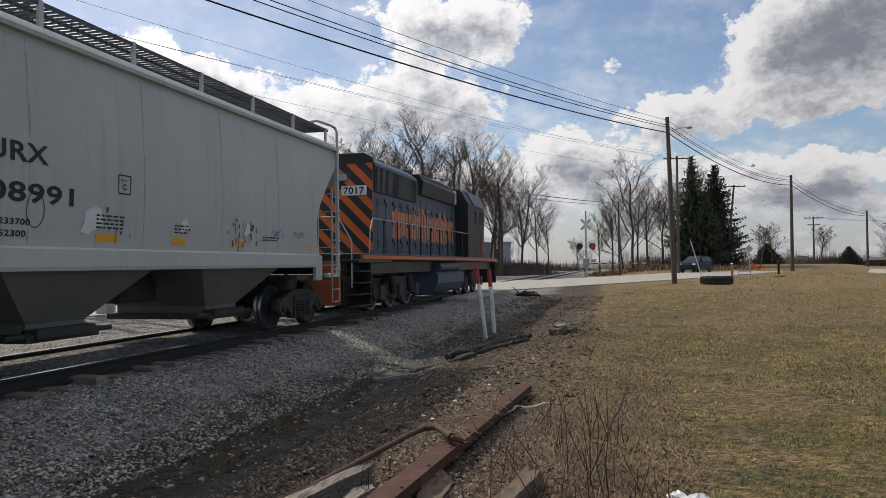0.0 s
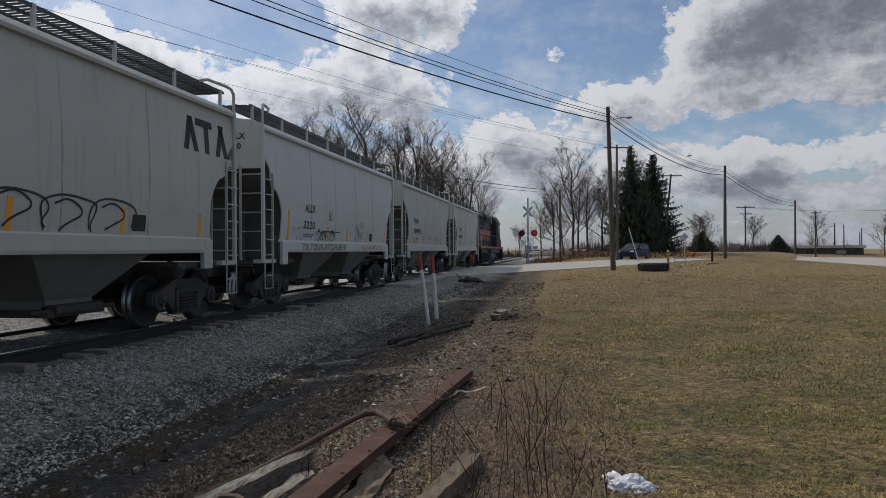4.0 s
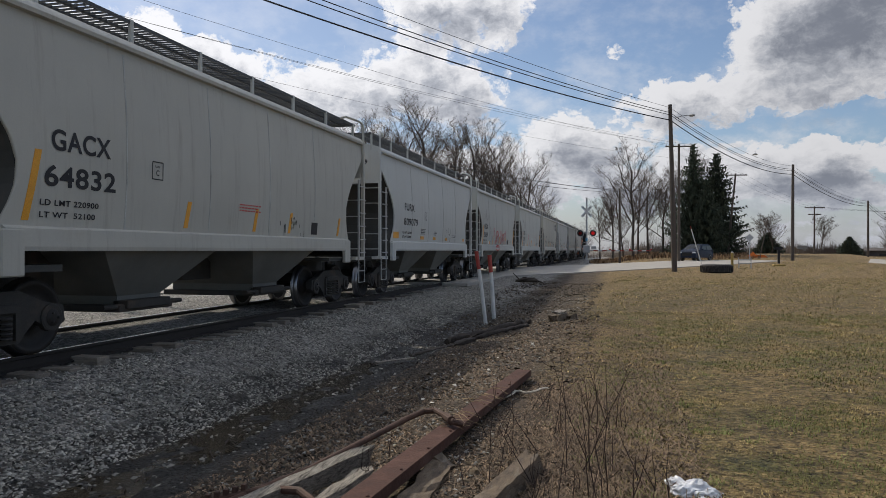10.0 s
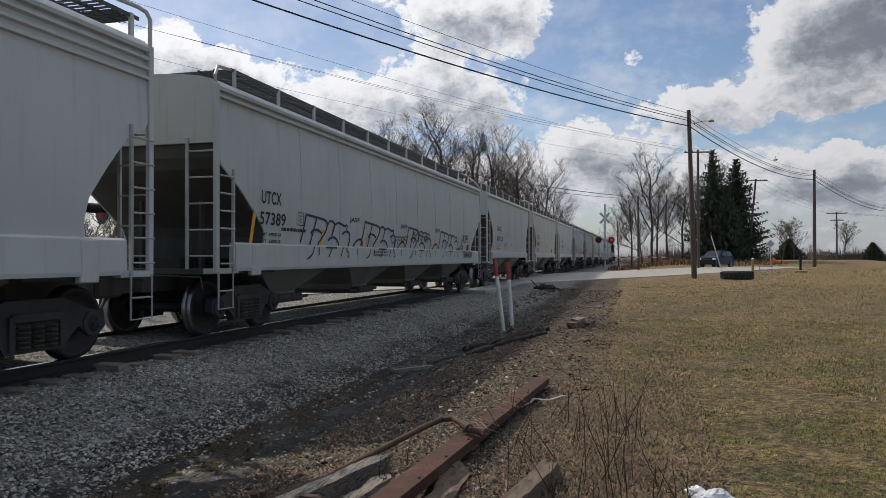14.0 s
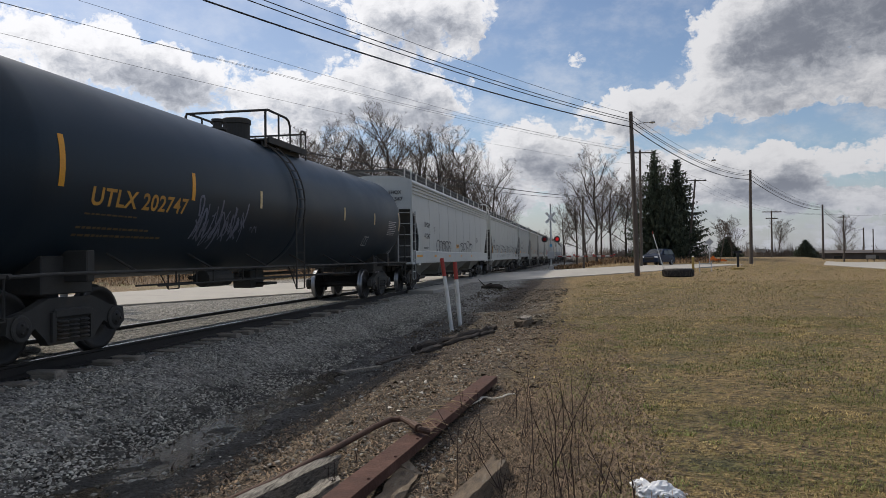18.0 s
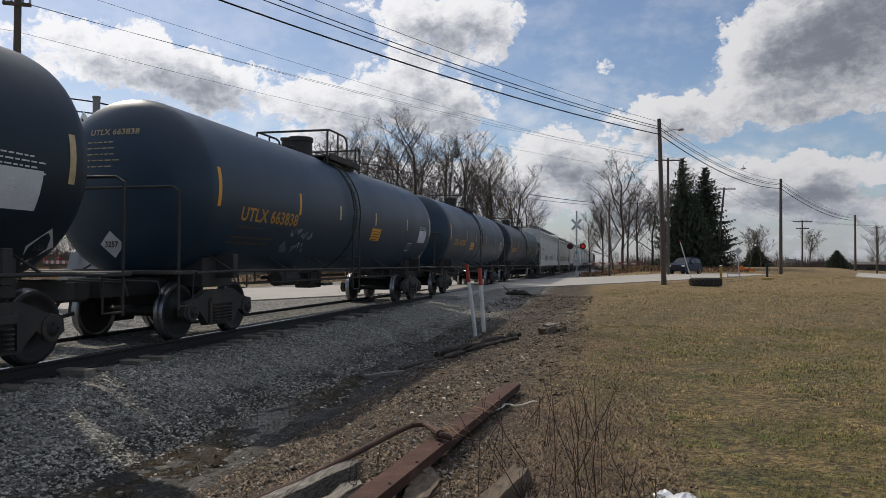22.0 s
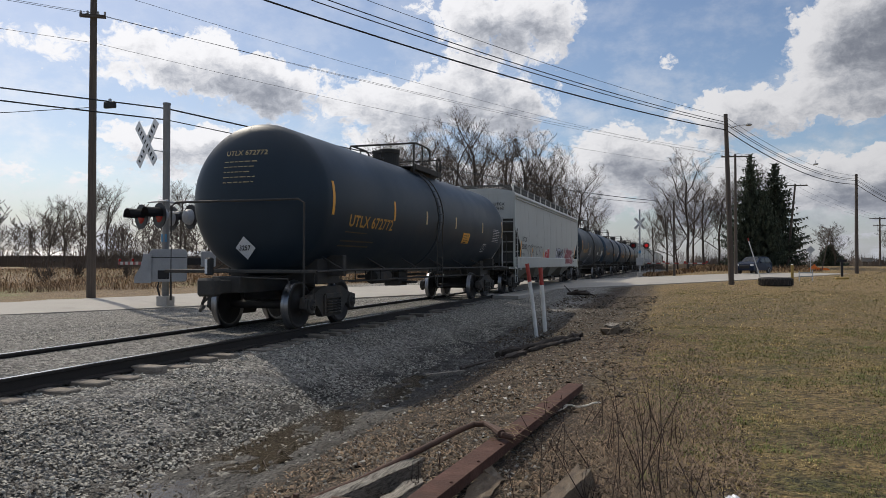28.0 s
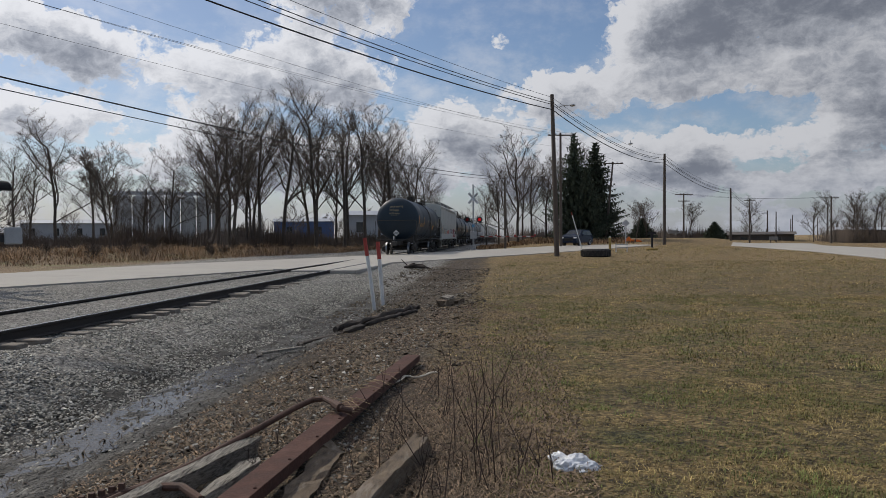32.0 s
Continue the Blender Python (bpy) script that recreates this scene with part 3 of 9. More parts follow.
ROAD = mat("pale_worn_asphalt", (.37, .345, .305), .9, var=.10, scale=.5, grain=.10, grain_scale=30, bump=.15, tint=(.28, .262, .235), tint_amount=.2, tint_scale=.8)
ROAD_EDGE = chaikin([(-62, -60), (-34, -14), (-16.6, 13.6), (-12.9, 23), (-9.4, 31), (-3.3, 41.3), (4.4, 56.5), (17.6, 86), (40, 130), (90, 225), (180, 400)])
ribbon("road", offset(ROAD_EDGE, 9.0), ROAD_EDGE, lambda x, y: float(road_z(y)), ROAD, "pale worn two-lane asphalt road over the crossing")
SIDE = densify([(17.5, -40), (20.2, 40), (22.5, 78), (28, 96)], 4)
ribbon("road", SIDE, offset(SIDE, -8.5), lambda x, y: float(ground_z(x, y)) + .03, ROAD, "pale side road joining beyond the lawn", .0)

# ---------------------------------------------------------------- track
RAIL_X = (.78, -.78)
CROSS0, CROSS1 = 28.0, 60.0


def rail_mesh(bm, x, y0, y1, z):
    prof = [(-.075, -.185), (.075, -.185), (.075, -.165), (.012, -.145), (.012, -.05), (.037, -.035), (.037, -.006), (.028, 0), (-.028, 0), (-.037, -.006), (-.037, -.035),
            (-.012, -.05), (-.012, -.145), (-.075, -.165)]
    return extrude_outline(bm, [(x + a, y0, z + b) for a, b in prof], (0, y1 - y0, 0))


def build_track():
    track = tagged(new("railway_track"), "single railway track with rusty rails on gravel ballast", "railway track", kind="structure")
    for s, (x, z) in enumerate(((TRACK + RAIL_X[0], 0.0), (TRACK + RAIL_X[1], .05))):
        rail = part("rail", rail_mesh(bmesh.new(), x, -40, 420, z), RAIL_STEEL, track)
        part("rail_head", boxes((x - .029, x + .029, -40, 420, z - .002, z + .002)), RAIL_TOP, rail, "polished steel running surface")
    tie = boxes((TRACK - 1.25, TRACK + 1.24, -.115, .115, -.36, -.168), bevel=.012)
    first = part("tie", tie, TIE_WOOD, track)
    rng = random.Random(3)
    ys = [y * .53 - 6 for y in range(62)] + [60 + i * .53 for i in range(170)]
    for i, y in enumerate(ys):
        t = first if i == 0 else first.copy()
        if i:
            scene.collection.objects.link(t)
        t.location = (rng.uniform(-.05, .05), y, rng.uniform(-.012, .006))
        t.rotation_euler = (0, rng.uniform(-.008, .008), rng.uniform(-.02, .02))
    # crossing: timber and asphalt panels flush with the rails
    for x0, x1 in ((-1.9, -.86), (-.68, .68), (.86, 1.9)):
        part("crossing_panel", boxes((TRACK + x0, TRACK + x1, CROSS0 + (0 if abs(x0) < 1 else 1.5), CROSS1, -.15, .0), bevel=.02), ROAD, track)
    return track


build_track()


# ---------------------------------------------------------------- loose stones, grass and litter
def rocks(name, x, y, size, material, label, seed, flat=.7, sink=.3):
    rng = np.random.default_rng(seed)
    ico = np.array([(1, 0, .1), (-1, .1, 0), (.1, 1, 0), (0, -1, -.1), (.15, 0, 1), (0, -.15, -1), (.6, .6, .6), (-.6, -.6, .6)]) * .92
    tri = np.array([(0, 6, 4), (0, 2, 6), (6, 2, 4), (1, 4, 2), (1, 7, 4), (1, 3, 7), (7, 3, 4), (0, 4, 3)])
    n = len(x)
    v = ico[None] * (1 + (rng.random((n, 8, 1)) - .5) * .7)
    v = v * (size[:, None, None] * (.6 + .8 * rng.random((n, 1, 3)))) * np.array([1, 1, flat])
    a, b = rng.random(n) * 6.283, (rng.random(n) - .5) * 1.2
    c, s = np.cos(a)[:, None], np.sin(a)[:, None]
    X, Y, Z = v[..., 0], v[..., 1], v[..., 2]
    Y, Z = Y * np.cos(b)[:, None] - Z * np.sin(b)[:, None], Y * np.sin(b)[:, None] + Z * np.cos(b)[:, None]
    v = np.stack([X * c - Y * s, X * s + Y * c, Z], -1)
    v += np.stack([x, y, ground_z(x, y) + size * sink], -1)[:, None]
    f = tri[None] + (np.arange(n) * 8)[:, None, None]
    return tagged(soup(name, v.reshape(-1, 3), f.reshape(-1, 3), material), label, "gravel", kind="stuff")


def blades(name, x, y, height, width, material, label, category, seed, lean=.6, low=0.0):
    rng = np.random.default_rng(seed)
    n = len(x)
    a, l = rng.random(n) * 6.283, (low + (1 - low) * rng.random(n)) * lean
    d = np.stack([np.cos(a), np.sin(a)], -1)
    z = ground_z(x, y) - .005
    base = np.stack([x, y, z], -1)
    side = np.stack([-d[:, 1] * width, d[:, 0] * width, 0 * z], -1)
    side = side[:, [0, 1, 2]]
    up = np.stack([d[:, 0] * height * l * .35, d[:, 1] * height * l * .35, height * .6], -1)
    tip = np.stack([d[:, 0] * height * l, d[:, 1] * height * l, height * (1 - .4 * l)], -1)
    v = np.stack([base - side, base + side, base + up + side * .7, base + up - side * .7, base + tip], 1)
    o = (np.arange(n) * 5)[:, None]
    f = np.concatenate([o + [[0, 1, 2]], o + [[0, 2, 3]], o + [[3, 2, 4]]])
    return tagged(soup(name, v.reshape(-1, 3), f, material), label, category, kind="stuff")


def scatter(rng, n, x0, x1, y0, y1, power=1.0):
    return rng.uniform(x0, x1, n), y0 + (y1 - y0) * rng.random(n) ** power


GREEN_BLADE = mat("green_lawn_blade", (.150, .170, .050), .85, var=.5, scale=6, isl=.6, bump=0)
PALE_STONE = mat("pale_limestone", (.50, .47, .41), .85, var=.25, scale=5, grain=.15, isl=.4, bump=.2)
CHIP = mat("weathered_wood_chip", (.105, .080, .050), .9, var=.4, scale=3, isl=.85, bump=0)


def build_loose():
    rng = np.random.default_rng(11)
    xa, ya = scatter(rng, 50000, -6.95, -4.65, 2.8, 30, 1.6)
    ok = (xa > -6.56) | ((np.abs((ya + 6) % .53 - .265) < .13) & (rng.random(len(xa)) < .5))
    xa, ya = xa[ok], ya[ok]
    xb, yb = scatter(rng, 5000, TRACK - .68, TRACK + .68, 2, 27)
    xc, yc = scatter(rng, 6000, -12.5, TRACK - .9, 6, 28)
    x, y = np.concatenate([xa, xb, xc]), np.concatenate([ya, yb, yc])
    size = np.concatenate([rng.uniform(.010, .024, len(xa)) * (1 + .25 * (rng.random(len(xa)) < .08)), rng.uniform(.006, .013, len(xb)), rng.uniform(.010, .022, len(xc))])
    rocks("ballast_stones", x, y, size, STONE, "loose grey crushed stone on the track bed", 2)
    x, y = scatter(rng, 21000, -5.2, -1.1, 3.0, 26, 1.4)
    keep = np.where(np.abs(x + 4.25) > .75, rng.random(len(x)) < np.where(x > -3.4, .5, 1.0), rng.random(len(x)) < .22)
    rocks("pebbles", x[keep], y[keep], rng.uniform(.007, .024, keep.sum()) * np.where(np.abs(x[keep] + 4.4) < .55, 1.5, 1.0), STONE, "scattered pebbles on the muddy ditch bank", 5)
    parts = []
    for n, x0, x1, y0, y1, h, w in ((80000, -.9, 6.5, 3.2, 9, .040, .0034), (66000, -1.6, 11, 9, 20, .055, .0055), (36000, -2.2, 22, 20, 42, .065, .011), (16000, -2, 34, 42, 84, .075, .024)):
        x, y = scatter(rng, n, x0, x1, y0, y1, .9)
        tuft = .5 + .28 * np.sin(x * 7.3 + 2 * np.sin(y * 3.1)) * np.sin(y * 6.7 + 2 * np.sin(x * 2.3)) + .3 * np.sin(x * 1.9 + np.sin(y * .8) * 2) * np.sin(y * 1.3 + np.sin(x * .7) * 2)
        h = h * (.55 + .85 * tuft)
        keep = rng.random(n) < (.35 + tuft) * np.clip((x + 1.4 - 1.15 * np.clip((12 - y) / 6, 0, 1) - (y > 9) * .25 * np.minimum(1, (y - 9) / 8)) / 1.2, 0, 1)
        keep &= (y < 38) | ((x > 1.6 + np.interp(y, [38, 41.3, 56.5, 86], [-5.2, -3.3, 4.4, 17.6])) & (x < 19.5 + y * .03))
        parts.append((x[keep], y[keep], rng.uniform(.4, 1.1, keep.sum()) * h[keep], np.full(keep.sum(), w)))
    x, y, h, w = (np.concatenate(a) for a in zip(*parts))
    blades("lawn", x, y, h, w, LAWN, "short dry winter lawn with green patches", "grass", 8, lean=1.9, low=.3)
    x, y = scatter(rng, 46000, -3.5, .6, 2.8, 18, 1.25)
    cx, cy = scatter(rng, 9000, -5.0, -.6, 3.0, 20, 1.35)
    ok = np.abs(cx + 4.25) > .75
    rocks("wood_chips", cx[ok], cy[ok], rng.uniform(.010, .042, ok.sum()) * np.where(cy[ok] > 9, 1.3, 1.0), CHIP, "pale and dark wood chips scattered on the bank", 14, flat=.25, sink=.25)
    blades("leaf_litter", x, y, rng.uniform(.014, .050, len(x)), rng.uniform(.004, .013, len(x)), LITTER, "dead leaves and straw beside the ditch", "leaf litter", 9, lean=2.45, low=.55)
    # green tufts, twigs in the ditch and a few larger pale stones
    cx, cy = scatter(rng, 230, -.4, 8, 4.2, 19, 1.3)
    x, y = np.repeat(cx, 55), np.repeat(cy, 55)
    r = np.repeat(rng.uniform(.05, .22, len(cx)), 55)
    x, y = x + rng.normal(0, 1, len(x)) * r, y + rng.normal(0, 1, len(x)) * r
    blades("green_tufts", x, y, rng.uniform(.03, .075, len(x)), np.full(len(x), .0034), GREEN_BLADE, "low green grass tufts in the dry lawn", "grass", 21, lean=1.5, low=.2)
    x, y = scatter(rng, 2600, -5.3, -2.2, 3.4, 19, 1.2)
    blades("twigs", x, y, rng.uniform(.03, .10, len(x)), rng.uniform(.005, .012, len(x)), DARK_WOOD, "dark wet twigs and bark lying in the ditch", "twigs", 22, lean=2.5, low=.9)
    x, y = scatter(rng, 7000, -4.6, -.9, 17, 34)
    ok = rng.random(len(x)) < .35 + .65 * (np.sin(x * 3.1 + y) * np.sin(y * 1.7 - x) > 0)
    rocks("rubble", x[ok], y[ok], rng.uniform(.012, .045, ok.sum()), CHIP, "dark and pale rubble on the verge by the crossing", 24, flat=.45)
    x, y = scatter(rng, 60, -5.2, -1.6, 4.5, 15)
    rocks("pale_stones", x, y, rng.uniform(.018, .045, len(x)), PALE_STONE, "pale stones lying in the muddy ditch", 23, flat=.6)


build_loose()

# ---------------------------------------------------------------- trees
def grow(seed, height, spread, gnarl=.25, levels=4, lean=(0, 0), first=.3, up=.35):
    """Branch segments (start, end, radius, radius) of a bare tree whose foot is at the origin: sinuous limbs that fork and end in fine twigs."""
    rng = random.Random(seed)
    segs = []
    steps_at = (8, 6, 4, 3, 2, 1)

    def branch(p, d, length, r, level):
        steps = steps_at[level]
        side = Vector((rng.uniform(-1, 1), rng.uniform(-1, 1), 0))
        for k in range(steps):
            sway = sin(k * 1.5 + side.x * 6) * gnarl * (.45 if level == 0 else .9)
            d = (d + side * sway + Vector((rng.uniform(-1, 1), rng.uniform(-1, 1), rng.uniform(-.5, .7))) * gnarl * (.35 if level == 0 else .75) + Vector((0, 0, up * (.16 if level else .1)))).normalized()
            q = p + d * length / steps
            r2 = r * (1 - .62 / steps) if level < 3 else r * .8
            segs.append((p, q, r, r2))
            p, r = q, r2
            at = (k + 1) / steps
            if level < levels and at > (first if level == 0 else .15):
                for _ in range(2 if (level == 0 and rng.random() < .55) or (level >= 2 and rng.random() < .75) else 1):
                    a = rng.uniform(0, 6.283)
                    out = Vector((cos(a), sin(a), rng.uniform(.0, .55)))
                    kid = (d * rng.uniform(.5, .9) + out * spread).normalized()
                    share = (.72 - .40 * at) if level == 0 else rng.uniform(.42, .68) * (1.15 - .45 * at)
                    branch(p, kid, length * share * rng.uniform(.75, 1.15), r * rng.uniform(.42, .66), level + 1)

    branch(Vector((0, 0, 0)), Vector((lean[0], lean[1], 1)).normalized(), height * .80, height * .0128, 0)
    return segs


def segs_to_arrays(segs, sides, tips=False):
    """Triangles of tapered limbs; with tips they run to a point."""
    v, f = [], []
    for p, q, r, s in segs:
        d = (q - p).normalized()
        a = d.cross(Vector((0, 0, 1)))
        a = a.normalized() if a.length > .05 else Vector((1, 0, 0))
        b = d.cross(a)
        o = len(v)
        ring = [a * cos(2 * pi * k / sides) + b * sin(2 * pi * k / sides) for k in range(sides)]
        v += [p + e * r for e in ring]
        if tips:
            v.append(q)
            f += [(o + k, o + (k + 1) % sides, o + sides) for k in range(sides)]
            continue
        v += [q + e * s for e in ring]
        for k in range(sides):
            m = (k + 1) % sides
            f += [(o + k, o + m, o + sides + m), (o + k, o + sides + m, o + sides + k)]
    return v, f


def bare_tree(seed, height, spread, label, **kw):
    tree = thing("bare_tree", label, "tree", "bare winter trees")
    segs = grow(seed, height, spread, **kw)
    top = max(q.z for _, q, _, _ in segs)
    k = height / top
    segs = [(p * k, q * k, r, s) for p, q, r, s in segs]
    big = [s for s in segs if s[2] > .045]
    mid = [(p, q, max(r, .017), max(s, .014)) for p, q, r, s in segs if .011 < r <= .045]
    fine = [(p, q, .0145, 0) for p, q, r, s in segs if r <= .011]
    v, f = segs_to_arrays(big, 6)
    soup("trunk", v, f, BARK, tree, smooth=True)
    v, f = segs_to_arrays(mid, 3)
    w, g = segs_to_arrays(fine, 3, True)
    soup("crown", [tuple(p) for p in v + w], f + [tuple(i + len(v) for i in t) for t in g], TWIG, tree, "fine leafless twigs")
    return tree


def place(x, y, sink=.1):
    return (x, y, float(ground_z(x, y)) - sink)


def put_copy(ob, x, y, turn, size, sink=.1):
    c = copy_thing(ob, Matrix.Translation(place(x, y, sink)) @ Matrix.Rotation(turn, 4, "Z") @ Matrix.Diagonal((size, size, size, 1)))
    return c


def spruce(seed, height, radius):
    """Whorls of boughs that sag and lift at the tip, each hung with many narrow sprays."""
    tree = thing("spruce_tree", "tall dark green spruce with drooping boughs", "tree", "evergreen trees")
    rng = random.Random(seed)
    part("trunk", bar((0, 0, -.3), (0, 0, height * .97), r=height * .017, r1=.03), BARK, tree)
    v, f = [], []
    z = height * .04
    while z < height * .985:
        k = z / height
        reach = radius * min(1.0, (1 - k) * 1.35 + .02) ** .8
        n = rng.randrange(8, 12) if k < .8 else 6
        for j in range(n):
            a = 2 * pi * (j + rng.random() * .9) / n
            R = reach * rng.choice((.55, .8, .9, 1.0, 1.0, 1.22)) * rng.uniform(.85, 1.1)
            d, s = Vector((cos(a), sin(a), 0)), Vector((-sin(a), cos(a), 0))
            steps = max(3, int(R / .33))
            for i in range(steps):
                u = (i + .8) / steps
                c = d * R * u + Vector((0, 0, z - R * .42 * u + R * .30 * u ** 3))
                w = (.55 * (1 - u) + .16) * min(R, 3.2) * .42 + .12
                for q in (1, -1):
                    tip = c + s * q * w * rng.uniform(.5, 1.1) + d * w * rng.uniform(.3, .9) - Vector((0, 0, w * rng.uniform(.3, .9)))
                    t = rng.uniform(.09, .17)
                    o = len(v)
                    v += [c - d * t, c + d * t + Vector((0, 0, .05)), tip]
                    f.append((o, o + 1, o + 2))
                o = len(v)
                drop = Vector((rng.uniform(-.1, .1), rng.uniform(-.1, .1), -rng.uniform(.3, .75)))
                v += [c - s * .16, c + s * .16, c + drop]
                f.append((o, o + 1, o + 2))
            o = len(v)
            tip = d * R + Vector((0, 0, z - R * .12))
            v += [tip - s * .12, tip + s * .12, tip + d * .5 + Vector((0, 0, .12))]
            f.append((o, o + 1, o + 2))
        z += height * rng.uniform(.016, .030)
    soup("crown", v, f, NEEDLE, tree, "dark needle boughs")
    return tree


def build_trees():
    protos = [bare_tree(3, 16.5, .85, "tall bare deciduous tree with many fine twigs", gnarl=.21, up=.22, first=.28),
              bare_tree(8, 15.5, .72, "slender bare deciduous tree", gnarl=.18, up=.36, first=.36),
              bare_tree(15, 13.0, 1.05, "spreading bare tree with crooked limbs", gnarl=.27, first=.24, up=.15),
              bare_tree(23, 11.0, 1.0, "gnarled bare tree with twisted limbs", gnarl=.34, first=.22, lean=(-.25, 0)),
              bare_tree(31, 7.5, 1.0, "small bare crooked tree", gnarl=.36, first=.15)]
    first = [(0, -19.4, 72.5, .4, 1.04), (1, -15.6, 78.5, 2.0, 1.06), (2, .9, 90.0, 1.0, 1.12), (3, -23.4, 55.5, 2.6, 1.0), (4, -27.1, 47.9, 1.2, 1.05)]
    for i, x, y, turn, k in first:
        protos[i].matrix_basis = Matrix.Translation(place(x, y)) @ Matrix.Rotation(turn, 4, "Z") @ Matrix.Diagonal((k, k, k, 1))
    more = [(0, -21.8, 69.5, 1.9, .92), (1, -23.5, 68, .7, .95), (0, -17.6, 77.5, 4.1, .98), (1, -13.8, 83.5, 3.3, 1.0), (0, -12.6, 92, 2.2, .85), (1, -20.6, 77, 5.0, .93), (2, -25.8, 66, 1.4, .95),
            (1, -18.4, 83, 1.1, 1.02), (1, -15.2, 90, 4.4, .92), (0, -22.8, 82, 5.6, .9), (1, -11.4, 99, 1.7, .72), (1, -10.8, 107, 2.9, .62), (0, -26.5, 74, 3.0, .8), (1, -16.5, 96, .2, .85), (1, -24.7, 60.5, 3.8, .72),
            (2, -48.9, 75.5, .5, 1.05), (1, -45.5, 77, 2.5, .72), (1, -52.5, 74, 1.5, .70), (0, -55, 80, 3.5, .65), (1, -58, 76, .9, .7), (3, -37.0, 71, 2.2, .72), (2, -62, 82, 1.0, .8),
            (2, -66, 70, 2.8, .75), (1, -71, 78, .3, .72), (3, -75, 72, 4.0, .85), (2, -80, 80, 2.0, .7), (4, -34, 60, 2.2, .9), (1, -29.5, 70, 2.0, .65), (3, -31.5, 66, 4.6, .9),
            (1, -1.5, 92.5, 2.7, .66), (1, 2.8, 95, .8, .72), (2, 4.6, 97, 3.3, .82), (1, -3.2, 99, 1.6, .55), (1, 1.6, 99, 5.1, .70), (3, -.2, 96, .6, .85), (1, 5.8, 100, 4.0, .75), (2, 8.5, 103, 2.1, .95),
            (4, -8.5, 135, 2.0, .8), (4, 22.5, 125, 1.0, .9), (4, 30.0, 128, 3.0, .85), (2, 44, 140, 1.0, .62), (4, 26, 150, .4, 1.0), (2, 62, 132, 2.6, .66), (1, 66, 138, .3, .6), (2, 71, 133, 4.0, .62), (3, 58, 128, .9, .62),
            (1, 76, 140, 2.4, .62), (3, 69, 124, 1.2, .6), (2, 51.5, 131, 1.5, .55), (0, 54.5, 133, .3, .56), (2, 57.5, 130, 3.5, .66), (1, 60, 134, 2.2, .60)]
    for i, x, y, turn, k in more:
        if -28 < x < -10 and y > 60:
            k *= .97
        put_copy(protos[i], x, y, turn, k)
    rng = random.Random(77)
    for k in range(6):
        f = rng.random()
        x, y = -27 + 14.5 * f + rng.uniform(-1.5, 2.0), 64 + 30 * f + rng.uniform(-2, 6)
        put_copy(protos[rng.choice((0, 1, 1))], x, y, rng.uniform(0, 6.28), rng.uniform(.55, .85))
    a = spruce(5, 13.8, 3.2)
    a.matrix_basis = Matrix.Translation(place(8.1, 95.0))
    b = spruce(6, 12.8, 3.6)
    b.matrix_basis = Matrix.Translation(place(10.9, 96.3))
    put_copy(b, 9.4, 93.0, 4.0, .72)
    pine = spruce(9, 3.7, 2.3)
    tagged(pine, "small dark layered pine", "tree")
    pine.matrix_basis = Matrix.Translation(place(22.3, 128, .2))
    put_copy(pine, 35.6, 133, 2.0, .85, .2)


build_trees()


def build_far_woods():
    """Distant woods and hedges: many small bare crowns joined into one."""
    rng = random.Random(12)
    kinds = []
    for s in range(4):
        segs = grow(40 + s, 8, .8, .25, 2, first=.15)
        top = max(q.z for _, q, _, _ in segs)
        kinds.append([(p / top, q / top, r / top, t / top) for p, q, r, t in segs])
    verts, faces = [], []
    base = [segs_to_arrays([(p, q, max(r * 1.1, .008), 0) for p, q, r, s in k], 3, True) for k in kinds]
    base = [(np.array([tuple(p) for p in v], np.float32), np.array(f)) for v, f in base]
    count = 0
    for n, a0, a1, d0, d1, h0, h1 in ((80, -66, -35, 130, 190, 7, 12), (34, -40, -8, 130, 220, 4, 9), (44, -3, 30, 190, 330, 4, 8), (50, 20, 60, 150, 260, 4, 8), (44, 22, 40, 132, 170, 3, 7)):
        for _ in range(n):
            a, d = radians(rng.uniform(a0, a1)), rng.uniform(d0, d1)
            x, y = d * sin(a), d * cos(a)
            h, w = rng.uniform(h0, h1), rng.uniform(.8, 1.5)
            v, f = base[rng.randrange(4)]
            c, s = cos(rng.random() * 6), sin(rng.random() * 6)
            p = np.stack([(v[:, 0] * c - v[:, 1] * s) * h * w, (v[:, 0] * s + v[:, 1] * c) * h * w, v[:, 2] * h], -1) + np.array((x, y, float(ground_z(x, y)) - .3))
            verts.append(p)
            faces.append(f + count)
            count += len(v)
    tagged(soup("far_woods", np.concatenate(verts), np.concatenate(faces), TWIG), "distant leafless woods along the horizon", "woods", kind="stuff")


build_far_woods()

BRUSH = mat("far_thicket", (.115, .090, .072), .95, var=.45, scale=.35, grain=.3, grain_scale=6, bump=.8)


def thicket(x0, y0, x1, y1, h, depth, seed, label):
    """A dense low thicket with a ragged top."""
    rng = np.random.default_rng(seed)
    n = 9500
    t, s = rng.random(n), (rng.random(n) - .5) * depth
    dx, dy = x1 - x0, y1 - y0
    l = math.hypot(dx, dy)
    x, y = x0 + dx * t - dy / l * s, y0 + dy * t + dx / l * s
    wave = .6 + .25 * np.sin(t * 37) + .2 * np.sin(t * 91 + 1)
    return blades("thicket", x, y, h * wave * rng.uniform(.4, 1.15, n), np.full(n, l / 2600 + .012), BRUSH, label, "shrubs", seed, lean=.35)


